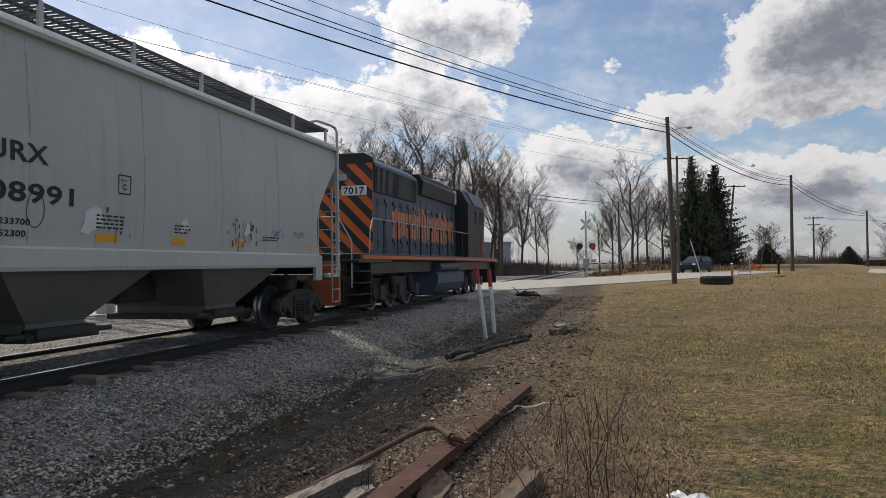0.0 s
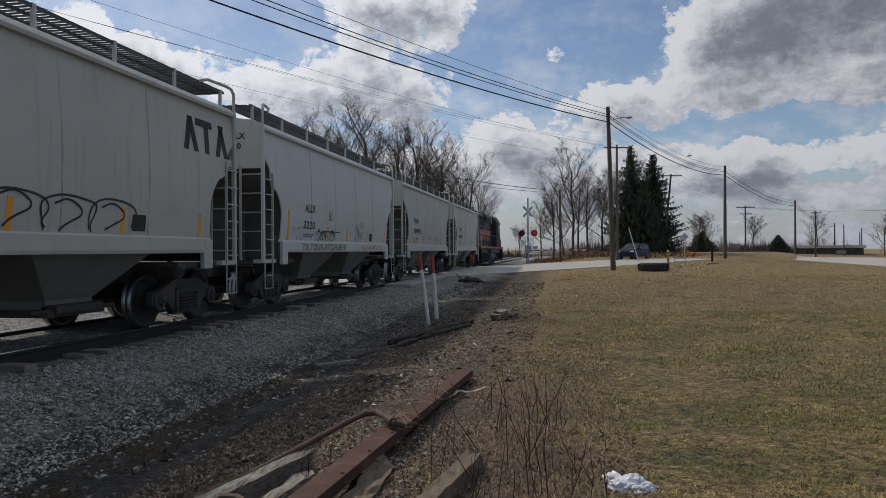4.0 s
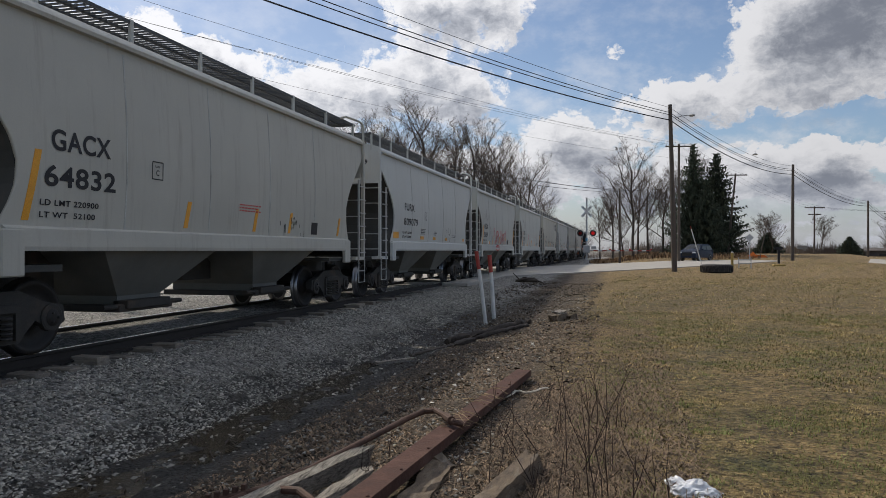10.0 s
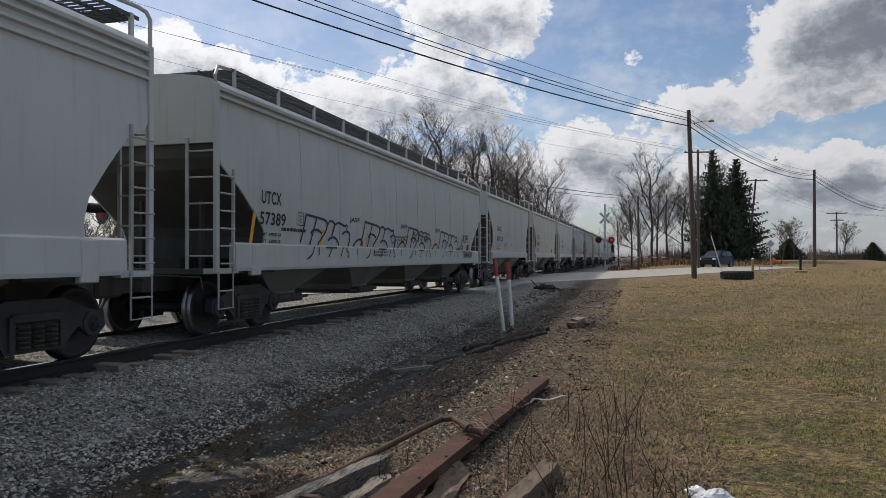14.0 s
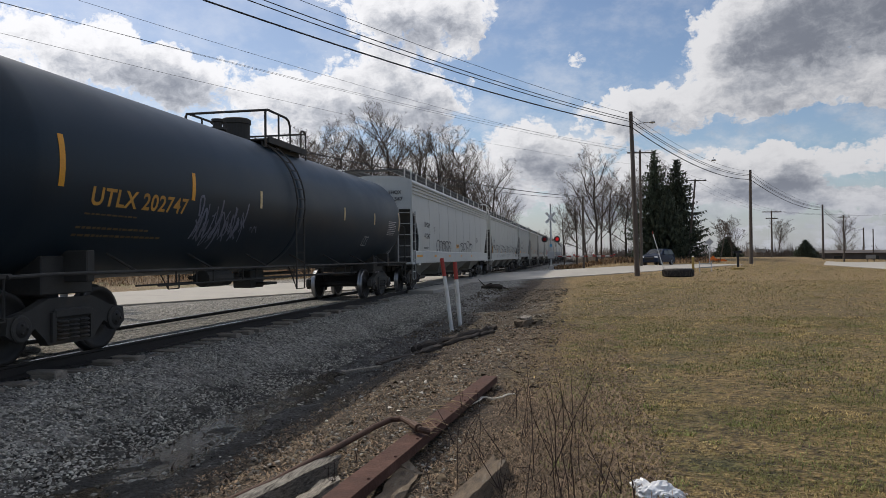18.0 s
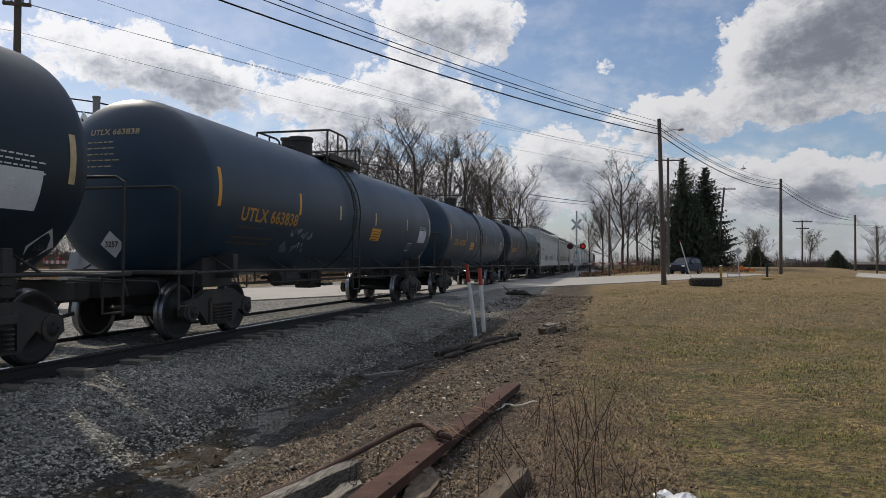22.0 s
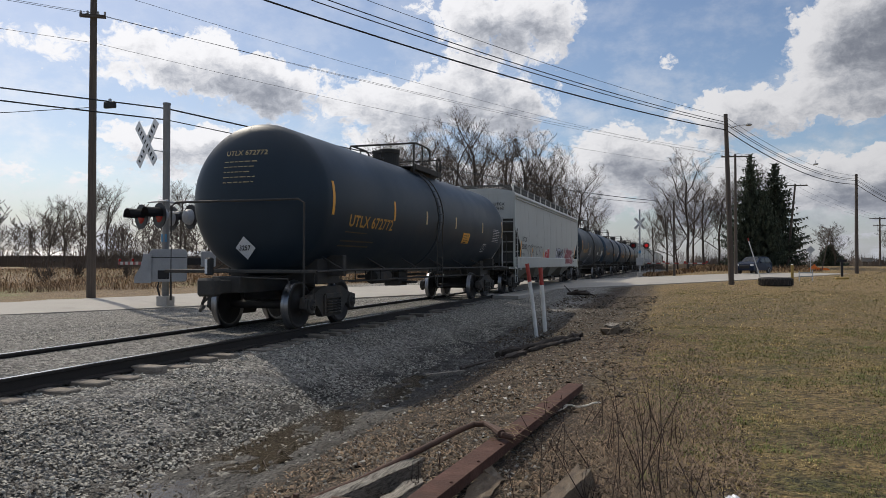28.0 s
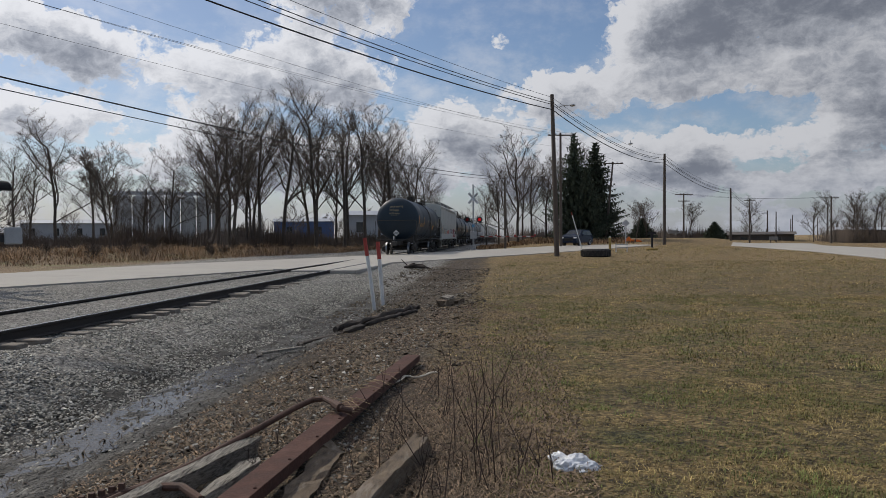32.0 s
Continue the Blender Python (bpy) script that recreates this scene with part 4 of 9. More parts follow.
thicket(-150, 100, -45, 158, 5.0, 22, 1, "dense brown thicket at the edge of the field")
thicket(-60, 92, -10, 150, 2.0, 20, 2, "dense brown thicket behind the bare trees")
thicket(-30, 63, -11, 98, 2.4, 9, 7, "dense brown undergrowth at the foot of the bare trees")
thicket(-85, 84, -30, 66, 1.5, 10, 8, "low brown scrub at the edge of the field")
thicket(53, 130, 130, 142, 4.2, 12, 3, "dense brown thicket beyond the side road")
thicket(-6, 160, 60, 200, 3.5, 20, 4, "dense brown thicket far along the road")


def build_dry_grass():
    rng = np.random.default_rng(21)
    x, y = scatter(rng, 52000, -30, -14.5, 22, 84)
    e = np.interp(y, [20, 26, 34, 48, 64, 80, 95], [-26.5, -23, -20.8, -18, -14.5, -9, 0])
    keep = (x < e) & (x > e - 9)
    x, y = x[keep], y[keep]
    blades("dry_grass", x, y, rng.uniform(.15, .80, len(x)) * (.7 + .6 * np.sin(x * 1.7 + np.sin(y)) * np.sin(y * 1.1)), rng.uniform(.006, .014, len(x)), DRY_GRASS, "tall dry grass on the bank beside the road", "grass", 3, lean=1.9, low=.15)
    x, y = scatter(rng, 26000, -75, -24, 22, 95)
    keep = x < np.interp(y, [20, 40, 95], [-27, -24, -24])
    blades("dry_field", x[keep], y[keep], rng.uniform(.08, .42, keep.sum()) * (.7 + .6 * np.sin(x[keep] * 1.3 + np.sin(y[keep] * .7)) * np.sin(y[keep] * .9)) * (1 + (rng.random(keep.sum()) < .05)), np.full(keep.sum(), .018), DRY_GRASS, "dry straw-coloured field grass", "grass", 4, lean=1.7, low=.2)
    x, y = scatter(rng, 5000, -4, 14, 84, 104)
    blades("dry_grass", x, y, rng.uniform(.15, .5, len(x)), np.full(len(x), .05), DRY_GRASS, "dry grass bank behind the road", "grass", 5, lean=.8)


build_dry_grass()


def field_shrubs():
    rng = random.Random(52)
    rows = [(float(np.interp(q, [20, 26, 34, 48, 64], [-26.5, -23, -20.8, -18, -14.5])) - rng.uniform(1.0, 7.0), q, rng.uniform(.7, 1.5)) for q in (24, 27, 29.5, 32, 35, 37.5, 41, 43, 47, 50, 53, 57, 61, 63)]
    for x, y, h in rows + [(-31, 50, 1.5), (-29.5, 44, 1.1), (-36, 52, 1.3), (-26.5, 40, .9), (-33.5, 46, 1.2), (-24.2, 44.5, .8), (-40, 55, 1.6), (-28, 56, 1.4)]:
        s = thing("shrub", "low leafless shrub in dry field grass", "shrub", "field shrubs", place(x, y, .05))
        segs = []
        for _ in range(9):
            g = grow(rng.randrange(999), h, .9, .3, 1, first=.1)
            a = rng.uniform(0, 6.28)
            lean = Matrix.Rotation(rng.uniform(.1, .8), 3, (cos(a), sin(a), 0))
            segs += [(lean @ u, lean @ w, .012, .008) for u, w, _, _ in g]
        v, f = segs_to_arrays(segs, 3)
        soup("crown", v, f, TWIG, s)


field_shrubs()


# ---------------------------------------------------------------- poles and wires
def utility_pole(x, y, z1, r=.16, arms=(), lean=(0, 0), label="weathered wooden utility pole", lamp=0.0):
    z0 = float(ground_z(x, y))
    p = thing("utility_pole", label, "utility pole", "utility poles", (x, y, z0))
    h = z1 - z0
    part("shaft", bar((0, 0, -.4), (lean[0] * .5, lean[1] * .5, h * .5), (lean[0], lean[1], h), r=r, r1=r * .68, seg=12), POLE_WOOD, p)
    for z, w, turn in arms:
        c = Matrix.Translation((lean[0], lean[1], z - z0)) @ Matrix.Rotation(radians(turn), 4, "Z")
        a = part("crossarm", boxes((-w / 2, w / 2, -.06 - r * .7, .06 - r * .7, -.06, .06), bevel=.01), POLE_WOOD, p)
        a.matrix_basis = c
        for k in (-.46, -.2, .2, .46):
            part("insulator", lathe(bmesh.new(), [(.02, .06), (.045, .09), (.03, .13), (.045, .16), (.02, .19)], "z", (k * w, -r * .7, 0), 10), GREY_BOX, a)
    if lamp:
        a = part("street_light_arm", bar((0, 0, lamp - z0), (.5, -.1, lamp - z0 + .12), (.9, -.2, lamp - z0 + .1), r=.025), GALV, p)
        part("lamp_head", lathe(bmesh.new(), [(.05, -.05), (.16, -.02), (.2, .04), (.12, .1), (.03, .12)], "z", (1.0, -.22, lamp - z0 + .06), 14), GREY_BOX, p)
    return p


utility_pole(2.98, 47.95, 10.35, .17, lean=(-.28, 0), lamp=9.5, label="tall weathered wooden utility pole beside the lawn")
utility_pole(16.75, 82.5, 10.15, .19, lean=(.05, 0))
utility_pole(34.6, 120.0, 8.6, .18)
utility_pole(60.3, 180.0, 6.9, .2)
utility_pole(86, 236, 6.0, .2)
utility_pole(5.05, 74.9, 11.6, .15, [(11.35, 2.6, 10)], label="wooden utility pole with a crossarm")
utility_pole(11.9, 94.2, 10.5, .15, [(10.3, 2.6, 10)], lean=(.95, 0), label="leaning wooden utility pole with a crossarm")
utility_pole(26.7, 117.0, 7.7, .14, [(7.5, 2.8, 10), (6.5, 1.8, 10)], label="wooden utility pole with two crossarms")
utility_pole(-20.6, 21.85, 12.0, .165, [(10.35, .9, 30)], label="tall weathered wooden utility pole beside the road")
utility_pole(-.53, 75.0, 7.3, .13, label="short wooden pole beside the crossing")
utility_pole(-20.3, 7.5, 12.6, .17)
utility_pole(-44, -20, 11.4, .16, [(10.9, .9, 30)])
utility_pole(50, 120.5, 7.2, .14, [(6.9, 2.2, 0)])
utility_pole(40, 128, 7.3, .14, [(7.0, 1.8, 0)])
for px, py, ph in ((46, 133, 5.2), (55, 150, 5.0), (66, 168, 5.4), (70, 160, 4.8), (78, 196, 5.5)):
    utility_pole(px, py, ph, .12)


def wire(name, a, b, sag, r, label="black overhead cable between poles"):
    a, b = Vector(a), Vector(b)
    pts = [a.lerp(b, k / 28) - Vector((0, 0, sag * 4 * (k / 28) * (1 - k / 28))) for k in range(29)]
    return tagged(part(name, tube(bmesh.new(), pts, r, 5), CABLE), label, "cable", "overhead cables")


P0, P1, P2, P3, P4 = (-20.3, 7.5, 11.0), (2.72, 47.95, 9.38), (16.78, 82.5, 9.15), (34.6, 120, 7.8), (60.3, 180, 6.2)
for a, b, sg, up0, up1 in ((P0, P1, .8, 1.35, .78), (P1, P2, .85, .78, .85), (P2, P3, .8, .85, .7), (P3, P4, 1.0, .7, .6)):
    for k, r, more in ((0, .032, 0), (.42, .020, -.05), (.60, .020, -.05), (1.0, .011, -.1)):
        wire("overhead_cable", (a[0], a[1], a[2] + up0 * k), (b[0], b[1], b[2] + up1 * k), sg + more, r, "thick black overhead cable" if k == 0 else "black overhead cable between poles")
L1, B1, C1, D1 = (-20.6, 21.85), (5.05, 74.9, 11.5), (12.8, 94.2, 10.4), (26.7, 117, 7.6)
for k, za, zb in ((-1, 11.6, 11.5), (0, 10.5, 11.45), (1, 10.35, 11.5)):
    thin = "thin grey overhead power wire"
    wire("overhead_cable", (L1[0] + k * .4, L1[1], za), (B1[0] + k * 1.1, B1[1], zb), .6, .008, thin)
    wire("overhead_cable", (-44 + k * .4, -20, za), (L1[0] + k * .4, L1[1], za), .7, .008, thin)
    wire("overhead_cable", (B1[0] + k * 1.1, B1[1], B1[2]), (C1[0] + k * 1.1, C1[1], C1[2]), .4, .008, thin)
    wire("overhead_cable", (C1[0] + k * 1.1, C1[1], C1[2]), (D1[0] + k * 1.1, D1[1], D1[2]), .5, .008, thin)
    wire("overhead_cable", (D1[0] + k * 1.1, D1[1], D1[2]), (50 + k * .8, 120.5, 7.1), .5, .008, thin)
wire("overhead_cable", (-20.6, 21.85, 9.4), (5.05, 74.9, 10.2), .7, .007, "thin grey overhead power wire")
wire("overhead_cable", (-44, -20, 9.6), (-20.6, 21.85, 9.4), .6, .007, "thin grey overhead power wire")
wire("overhead_cable", (-15.15, 19.05, 6.05), (-.53, 75, 7.2), .5, .026, "thick black overhead cable")
wire("overhead_cable", (-15.15, 19.05, 5.7), (-.53, 75, 7.0), .55, .016, "black overhead cable between poles")
wire("overhead_cable", (-44, -20, 8.2), (-15.15, 19.05, 6.05), .5, .022, "black overhead cable between poles")
wire("overhead_cable", (-44, -20, 7.8), (-15.15, 19.05, 5.7), .5, .022, "black overhead cable between poles")
wire("overhead_cable", (-52, 10, 6.4), (-20.6, 21.85, 7.0), .5, .014)
wire("overhead_cable", (-.53, 75, 7.2), (5.05, 74.9, 7.4), .1, .02)
sb = thing("cable_splice_box", "black splice box hung on an overhead cable", "cable box", "", (-16.1, 17.75, 6.02))
part("box", boxes((-.20, .20, -.06, .06, -.16, .03), bevel=.02), BLACK_METAL, sb)
part("clamp", boxes((-.03, .03, -.03, .03, .03, .12)), GALV, sb)
lm = thing("street_lamp_head", "grey street lamp head hung between two poles", "street lamp", "", (10.6, 66.5, 9.35))
part("housing", lathe(bmesh.new(), [(.03, -.06), (.16, -.05), (.22, .0), (.14, .08), (.03, .12)], "z", (0, 0, 0), 14), GREY_BOX, lm)
part("bracket", bar((0, 0, .1), (0, .0, .3), r=.02), GALV, lm)


# ---------------------------------------------------------------- level crossing signals
# red of the gate bands, darkened to stand for the arm's shaded side
ARM_RED = mat("dull_red_gate_band", (.22, .035, .03), .6, var=.2)


def crossing_signal(x, y, z0, face, arm_to, top, label, lit=True, big=1.0):
    """A mast with crossbuck, two pairs of lamps, a gate mechanism and a lowered arm. face: the way it looks, in degrees from +x."""
    s = thing("crossing_signal", label, "crossing signal", "crossing signals", (x, y, z0))
    h = top - z0
    part("mast", lathe(bmesh.new(), [(.075 * big, 0), (.075 * big, h), (.085 * big, h), (.085 * big, h + .05), (.02, h + .07)], "z", (0, 0, 0), 16), MAST if big > 1 else GALV, s)
    part("foot", boxes((-.28, .28, -.28, .28, -.1, .12), (-.2, .2, -.2, .2, .12, .45), bevel=.03), CONCRETE, s)
    rot = Matrix.Rotation(radians(face), 4, "Z")
    out, mid = (.32, .0) if big == 1 else (.64, .26)

    def fix(ob):
        ob.matrix_basis = rot
        return ob
    for k in (1, -1):
        bm = boxes((-.012, .012, -.11 * big, .11 * big, -.5 * big - .12, .5 * big + .12))
        bmesh.ops.rotate(bm, verts=bm.verts, cent=(0, 0, 0), matrix=Matrix.Rotation(radians(42 * k), 3, "X"))
        bmesh.ops.translate(bm, verts=bm.verts, vec=(out + .02 * k, 0, h * .80))
        blade = fix(part("crossbuck_blade", bm, SIGN_WHITE, s, "white crossbuck board"))
        rng = random.Random(k + 5)
        v, f = [], []
        for i in range(8):
            a = (-.5 + i * .13) * big
            o = len(v)
            pts = [(a, -.05 * big), (a + rng.uniform(.05, .09), -.05 * big), (a + .07, .05 * big), (a, .05 * big)]
            for u, w in pts:
                c, q = cos(radians(42 * k)), sin(radians(42 * k))
                v.append((out + .02 * k + .015, w * c - u * q, h * .80 + w * q + u * c))
            f.append((o, o + 1, o + 2, o + 3))
        raw("crossbuck_writing", v, f, LETTER_BLACK, blade)
    fix(part("crossbuck_bracket", tube(tube(bmesh.new(), [(0, 0, h * .83), (out, 0, h * .83)], .015, 6), [(0, 0, h * .77), (out, 0, h * .77)], .015, 6), GALV, s))
    zl = (2.78 if big == 1 else 2.68) - z0
    fix(part("lamp_bracket", tube(bmesh.new(), [(0, -.75, zl + .1), (0, .75, zl + .1)], .035, 8), GALV, s))
    if mid:
        fix(part("lamp_bracket", tube(bmesh.new(), [(-mid, 0, zl + .46), (mid, 0, zl + .46)], .04, 8), GALV, s))
    for back in (1, -1):
        m0 = mid * back
        if mid:
            fix(part("lamp_bracket", tube(bmesh.new(), [(m0, -.6, zl + .46), (m0, .6, zl + .46)], .03, 8), GALV, s))
        for q in (-.55, .55):
            sx = lambda a: m0 + back * a * big
            cup = lathe(bmesh.new(), [(.04 * big, sx(.02)), (.13 * big, sx(.04)), (.165 * big, sx(.09)), (.17 * big, sx(.17))], "x", (0, q, zl), 22)
            lamp = fix(part("lamp_housing", cup, GREY_BOX if mid else BLACK_METAL, s))
            lens = part("lens", lathe(bmesh.new(), [(.01, sx(.215)), (.10 * big, sx(.205)), (.15 * big, sx(.185))], "x", (0, q, zl), 18), RED_LAMP if lit and back > 0 and q > 0 else RED_LENS, lamp, "red signal lens")
            hood = bmesh.new()
            arc = [radians(a) for a in range(-10, 191, 20)]
            a1 = [hood.verts.new((sx(.18), q + .17 * big * cos(a), zl + .17 * big * sin(a))) for a in arc]
            a2 = [hood.verts.new((sx(.50), q + .165 * big * cos(a), zl + .165 * big * sin(a) + .01)) for a in arc]
            for i in range(len(arc) - 1):
                hood.faces.new((a1[i], a1[i + 1], a2[i + 1], a2[i]))
            bmesh.ops.solidify(hood, geom=hood.faces[:], thickness=.012)
            part("hood", hood, BLACK_METAL, lamp)
            part("backing_disc", lathe(bmesh.new(), [(.27 * big, sx(.165)), (.27 * big, sx(.185))], "x", (0, q, zl), 26), BLACK_METAL, lamp)
    if big == 1:
        part("gate_mechanism", boxes((-.30, .30, -.26, .26, 1.05, 1.72), bevel=.04), GREY_BOX, s)
        part("relay_case", boxes((.40, .85, -.16, .16, 1.35, 1.65), bevel=.03), GREY_BOX, s)
    else:
        turn = Matrix.Rotation(radians(38), 4, "Z")
        gm = part("gate_mechanism", extrude_outline(bmesh.new(), [(x, -.45, z) for x, z in [(-.40, .90), (.56, .90), (.60, .96), (.62, 1.78), (.56, 1.88), (-.38, 1.88), (-.46, 1.78), (-.50, 1.3), (-.50, 1.0)]], (0, .55, 0)), GREY_BOX, s)
        gm.matrix_basis = turn
        part("lid_seam", boxes((-.47, .60, -.462, -.45, 1.62, 1.64)), BLACK_METAL, gm)
        part("hand_recess", boxes((-.22, .10, -.462, -.45, .98, 1.24), bevel=.004), BLACK_METAL, gm)
        cr = part("counterweight", extrude_outline(bmesh.new(), [(x, -.52, z) for x, z in [(-.88, .86), (-.40, .86), (-.40, 1.74), (-.62, 1.74), (-.70, 1.35), (-.86, 1.08)]], (0, .10, 0)), GREY_BOX, s)
        cr.matrix_basis = turn
        link = part("drive_arm", boxes((.62, 1.05, -.30, -.20, 1.40, 1.62), bevel=.02), BLACK_METAL, s)
        link.matrix_basis = turn
        rc = part("relay_case", boxes((1.02, 1.46, -.35, -.05, 1.34, 1.82), bevel=.03), GREY_BOX, s)
        rc.matrix_basis = turn
    part("maker_plate", boxes((-.10, .10, -.10, -.075, 2.1, 2.35)), BLUE_SPRAY, s, "small blue instruction plate")
    part("cable_conduit", tube(bmesh.new(), [(-.12, -.1, .4), (-.2, -.12, .7), (-.1, -.1, 1.1)], .03, 8), BLACK_METAL, s)
    arm = Vector(arm_to) - Vector((x, y, 0))
    L, ang = arm.length, atan2(arm.y, arm.x)
    g = part("gate_arm", boxes((0, L * .0 + .6, -.04, .04, -.07, .07), bevel=.01), GREY_BOX, s, "lowered gate arm with red and white bands")
    g.matrix_basis = Matrix.Translation((0, 0, 1.25 - z0)) @ Matrix.Rotation(ang, 4, "Z")
    n = int((L - .6) / .4)
    for k in range(n):
        # both band colours are darker than the paint, as shade on the backlit arm
        part("arm_band", boxes((.6 + k * .4, 1.0 + k * .4, -.025, .025, -.055, .055)), LADDER if k % 2 else ARM_RED, g)
    for k in (.35, .65, .97):
        part("arm_lamp", boxes((L * k - .08, L * k + .08, -.04, .04, .06, .17), bevel=.02), RED_LENS, g)
    return s


crossing_signal(-15.07, 19.0, -.2, 247, (-20.4, 23.0, 0), 6.15, "railway crossing signal with crossbuck, red lamps and lowered gate", False, 1.42)
crossing_signal(-3.3, 66.0, 0.0, -88, (2.4, 68.0, 0), 5.85, "far railway crossing signal with lit red lamps")


# ---------------------------------------------------------------- parked car and roadside things
def suv(x, y, z, turn):
    car = thing("suv", "dark blue sport utility vehicle waiting on the road", "car", "", (x, y, z), turn)
    prof = [(-2.2, .35), (-2.25, .62), (-2.2, .95), (-2.05, 1.02), (-1.15, 1.12), (-.35, 1.60), (.1, 1.66), (1.3, 1.66), (1.75, 1.58), (2.1, 1.10), (2.2, .95), (2.22, .55), (2.1, .35)]
    bm = bmesh.new()
    rows = []
    for yy, k in ((-.90, .0), (-.86, .04), (0, .06), (.86, .04), (.90, .0)):
        rows.append([bm.verts.new((a * (1 - (0 if abs(yy) < .87 else .01)), yy * (1 if b < 1.05 else 1 - .22 * (b - 1.05) / .6), b + (k if b > 1.0 else 0))) for a, b in prof])
    for a, b in zip(rows, rows[1:]):
        for k in range(len(prof)):
            bm.faces.new((a[k], a[(k + 1) % len(prof)], b[(k + 1) % len(prof)], b[k]))
    bm.faces.new(rows[0][::-1])
    bm.faces.new(rows[-1])
    bmesh.ops.recalc_face_normals(bm, faces=bm.faces)
    part("body", bm, BLUE_CAR, car, smooth=False)
    gl = mat("tinted_car_glass", (.010, .012, .014), .12, spec=.35, var=.1, grain=0, bump=0)
    part("windscreen", extrude_outline(bmesh.new(), [(-1.10, -.70, 1.17), (-1.10, .70, 1.17), (-.38, .62, 1.63), (-.38, -.62, 1.63)], (-.02, 0, .02)), gl, car)
    for s in (1, -1):
        part("side_window", extrude_outline(bmesh.new(), [(-.85, s * .895, 1.12), (.45, s * .895, 1.12), (.45, s * .80, 1.58), (-.30, s * .80, 1.56)], (0, s * .015, .0)), gl, car)
        part("side_window", extrude_outline(bmesh.new(), [(.52, s * .895, 1.12), (1.85, s * .88, 1.14), (1.6, s * .80, 1.56), (.52, s * .80, 1.58)], (0, s * .015, .0)), gl, car)
        part("headlight", boxes((-2.24, -2.08, s * .72 - .17, s * .72 + .17, .78, .94), bevel=.03), SIGN_WHITE, car)
        part("mirror", boxes((-.85, -.7, min(s * .92, s * 1.08), max(s * .92, s * 1.08), 1.08, 1.24), bevel=.03), BLUE_CAR, car)
        for a in (-1.38, 1.38):
            w = part("wheel", lathe(bmesh.new(), [(.20, s * .72), (.33, s * .73), (.36, s * .76), (.36, s * .90), (.33, s * .93), (.22, s * .93)], "y", (a, 0, .36), 22), RUBBER, car)
            part("rim", lathe(bmesh.new(), [(.05, s * .91), (.20, s * .935), (.225, s * .93), (.225, s * .88)], "y", (a, 0, .36), 18), GALV, w)
    part("grille", boxes((-2.27, -2.2, -.5, .5, .55, .85), bevel=.02), BLACK_METAL, car)
    return car


suv(7.0, 79.0, .20, 62)


def planter():
    t = thing("tyre_planter", "large old tractor tyre lying on the lawn as a planter", "planter", "", place(5.4, 47.6, .02))
    bm = bmesh.new()
    lathe(bm, [(.62, .10), (.62, .42), (.70, .50), (.84, .50), (.92, .40), (.92, .08), (.84, .0), (.70, .0)], "z", (0, 0, 0), 36)
    part("tyre", bm, RUBBER, t)
    for k in range(30):
        a = 2 * pi * k / 30
        part("lug", extrude_outline(bmesh.new(), [(.90 * cos(a), .90 * sin(a), .06), (.95 * cos(a), .95 * sin(a), .06), (.95 * cos(a + .12), .95 * sin(a + .12), .44), (.90 * cos(a + .12), .90 * sin(a + .12), .44)], (-.05 * sin(a), .05 * cos(a), 0)), RUBBER, t)
    part("soil", lathe(bmesh.new(), [(.64, .30), (.4, .36), (.02, .38)], "z", (0, 0, 0), 20), DARK_WOOD, t)


planter()


def marker_post(x, y, z0, top, cap, label, r=.05):
    p = thing("marker_post", label, "post", "marker posts", (x, y, z0))
    v = Vector(top) - Vector((x, y, z0))
    part("post", tube(bmesh.new(), [(0, 0, -.2), v * .5, v * (1 - cap)], r, 14), WHITE_PAINT, p)
    part("cap", tube(bmesh.new(), [v * (1 - cap), v], r * 1.03, 14), SIGN_RED, p, "faded red top")


marker_post(-3.52, 18.95, float(ground_z(-3.5, 18.95)) + .02, (-3.78, 18.9, 1.25), .25, "white leaning marker post with faded red top")
marker_post(-3.52, 20.15, float(ground_z(-3.5, 20.15)) + .02, (-3.66, 20.15, 1.14), .28, "white leaning marker post with faded red top", .055)


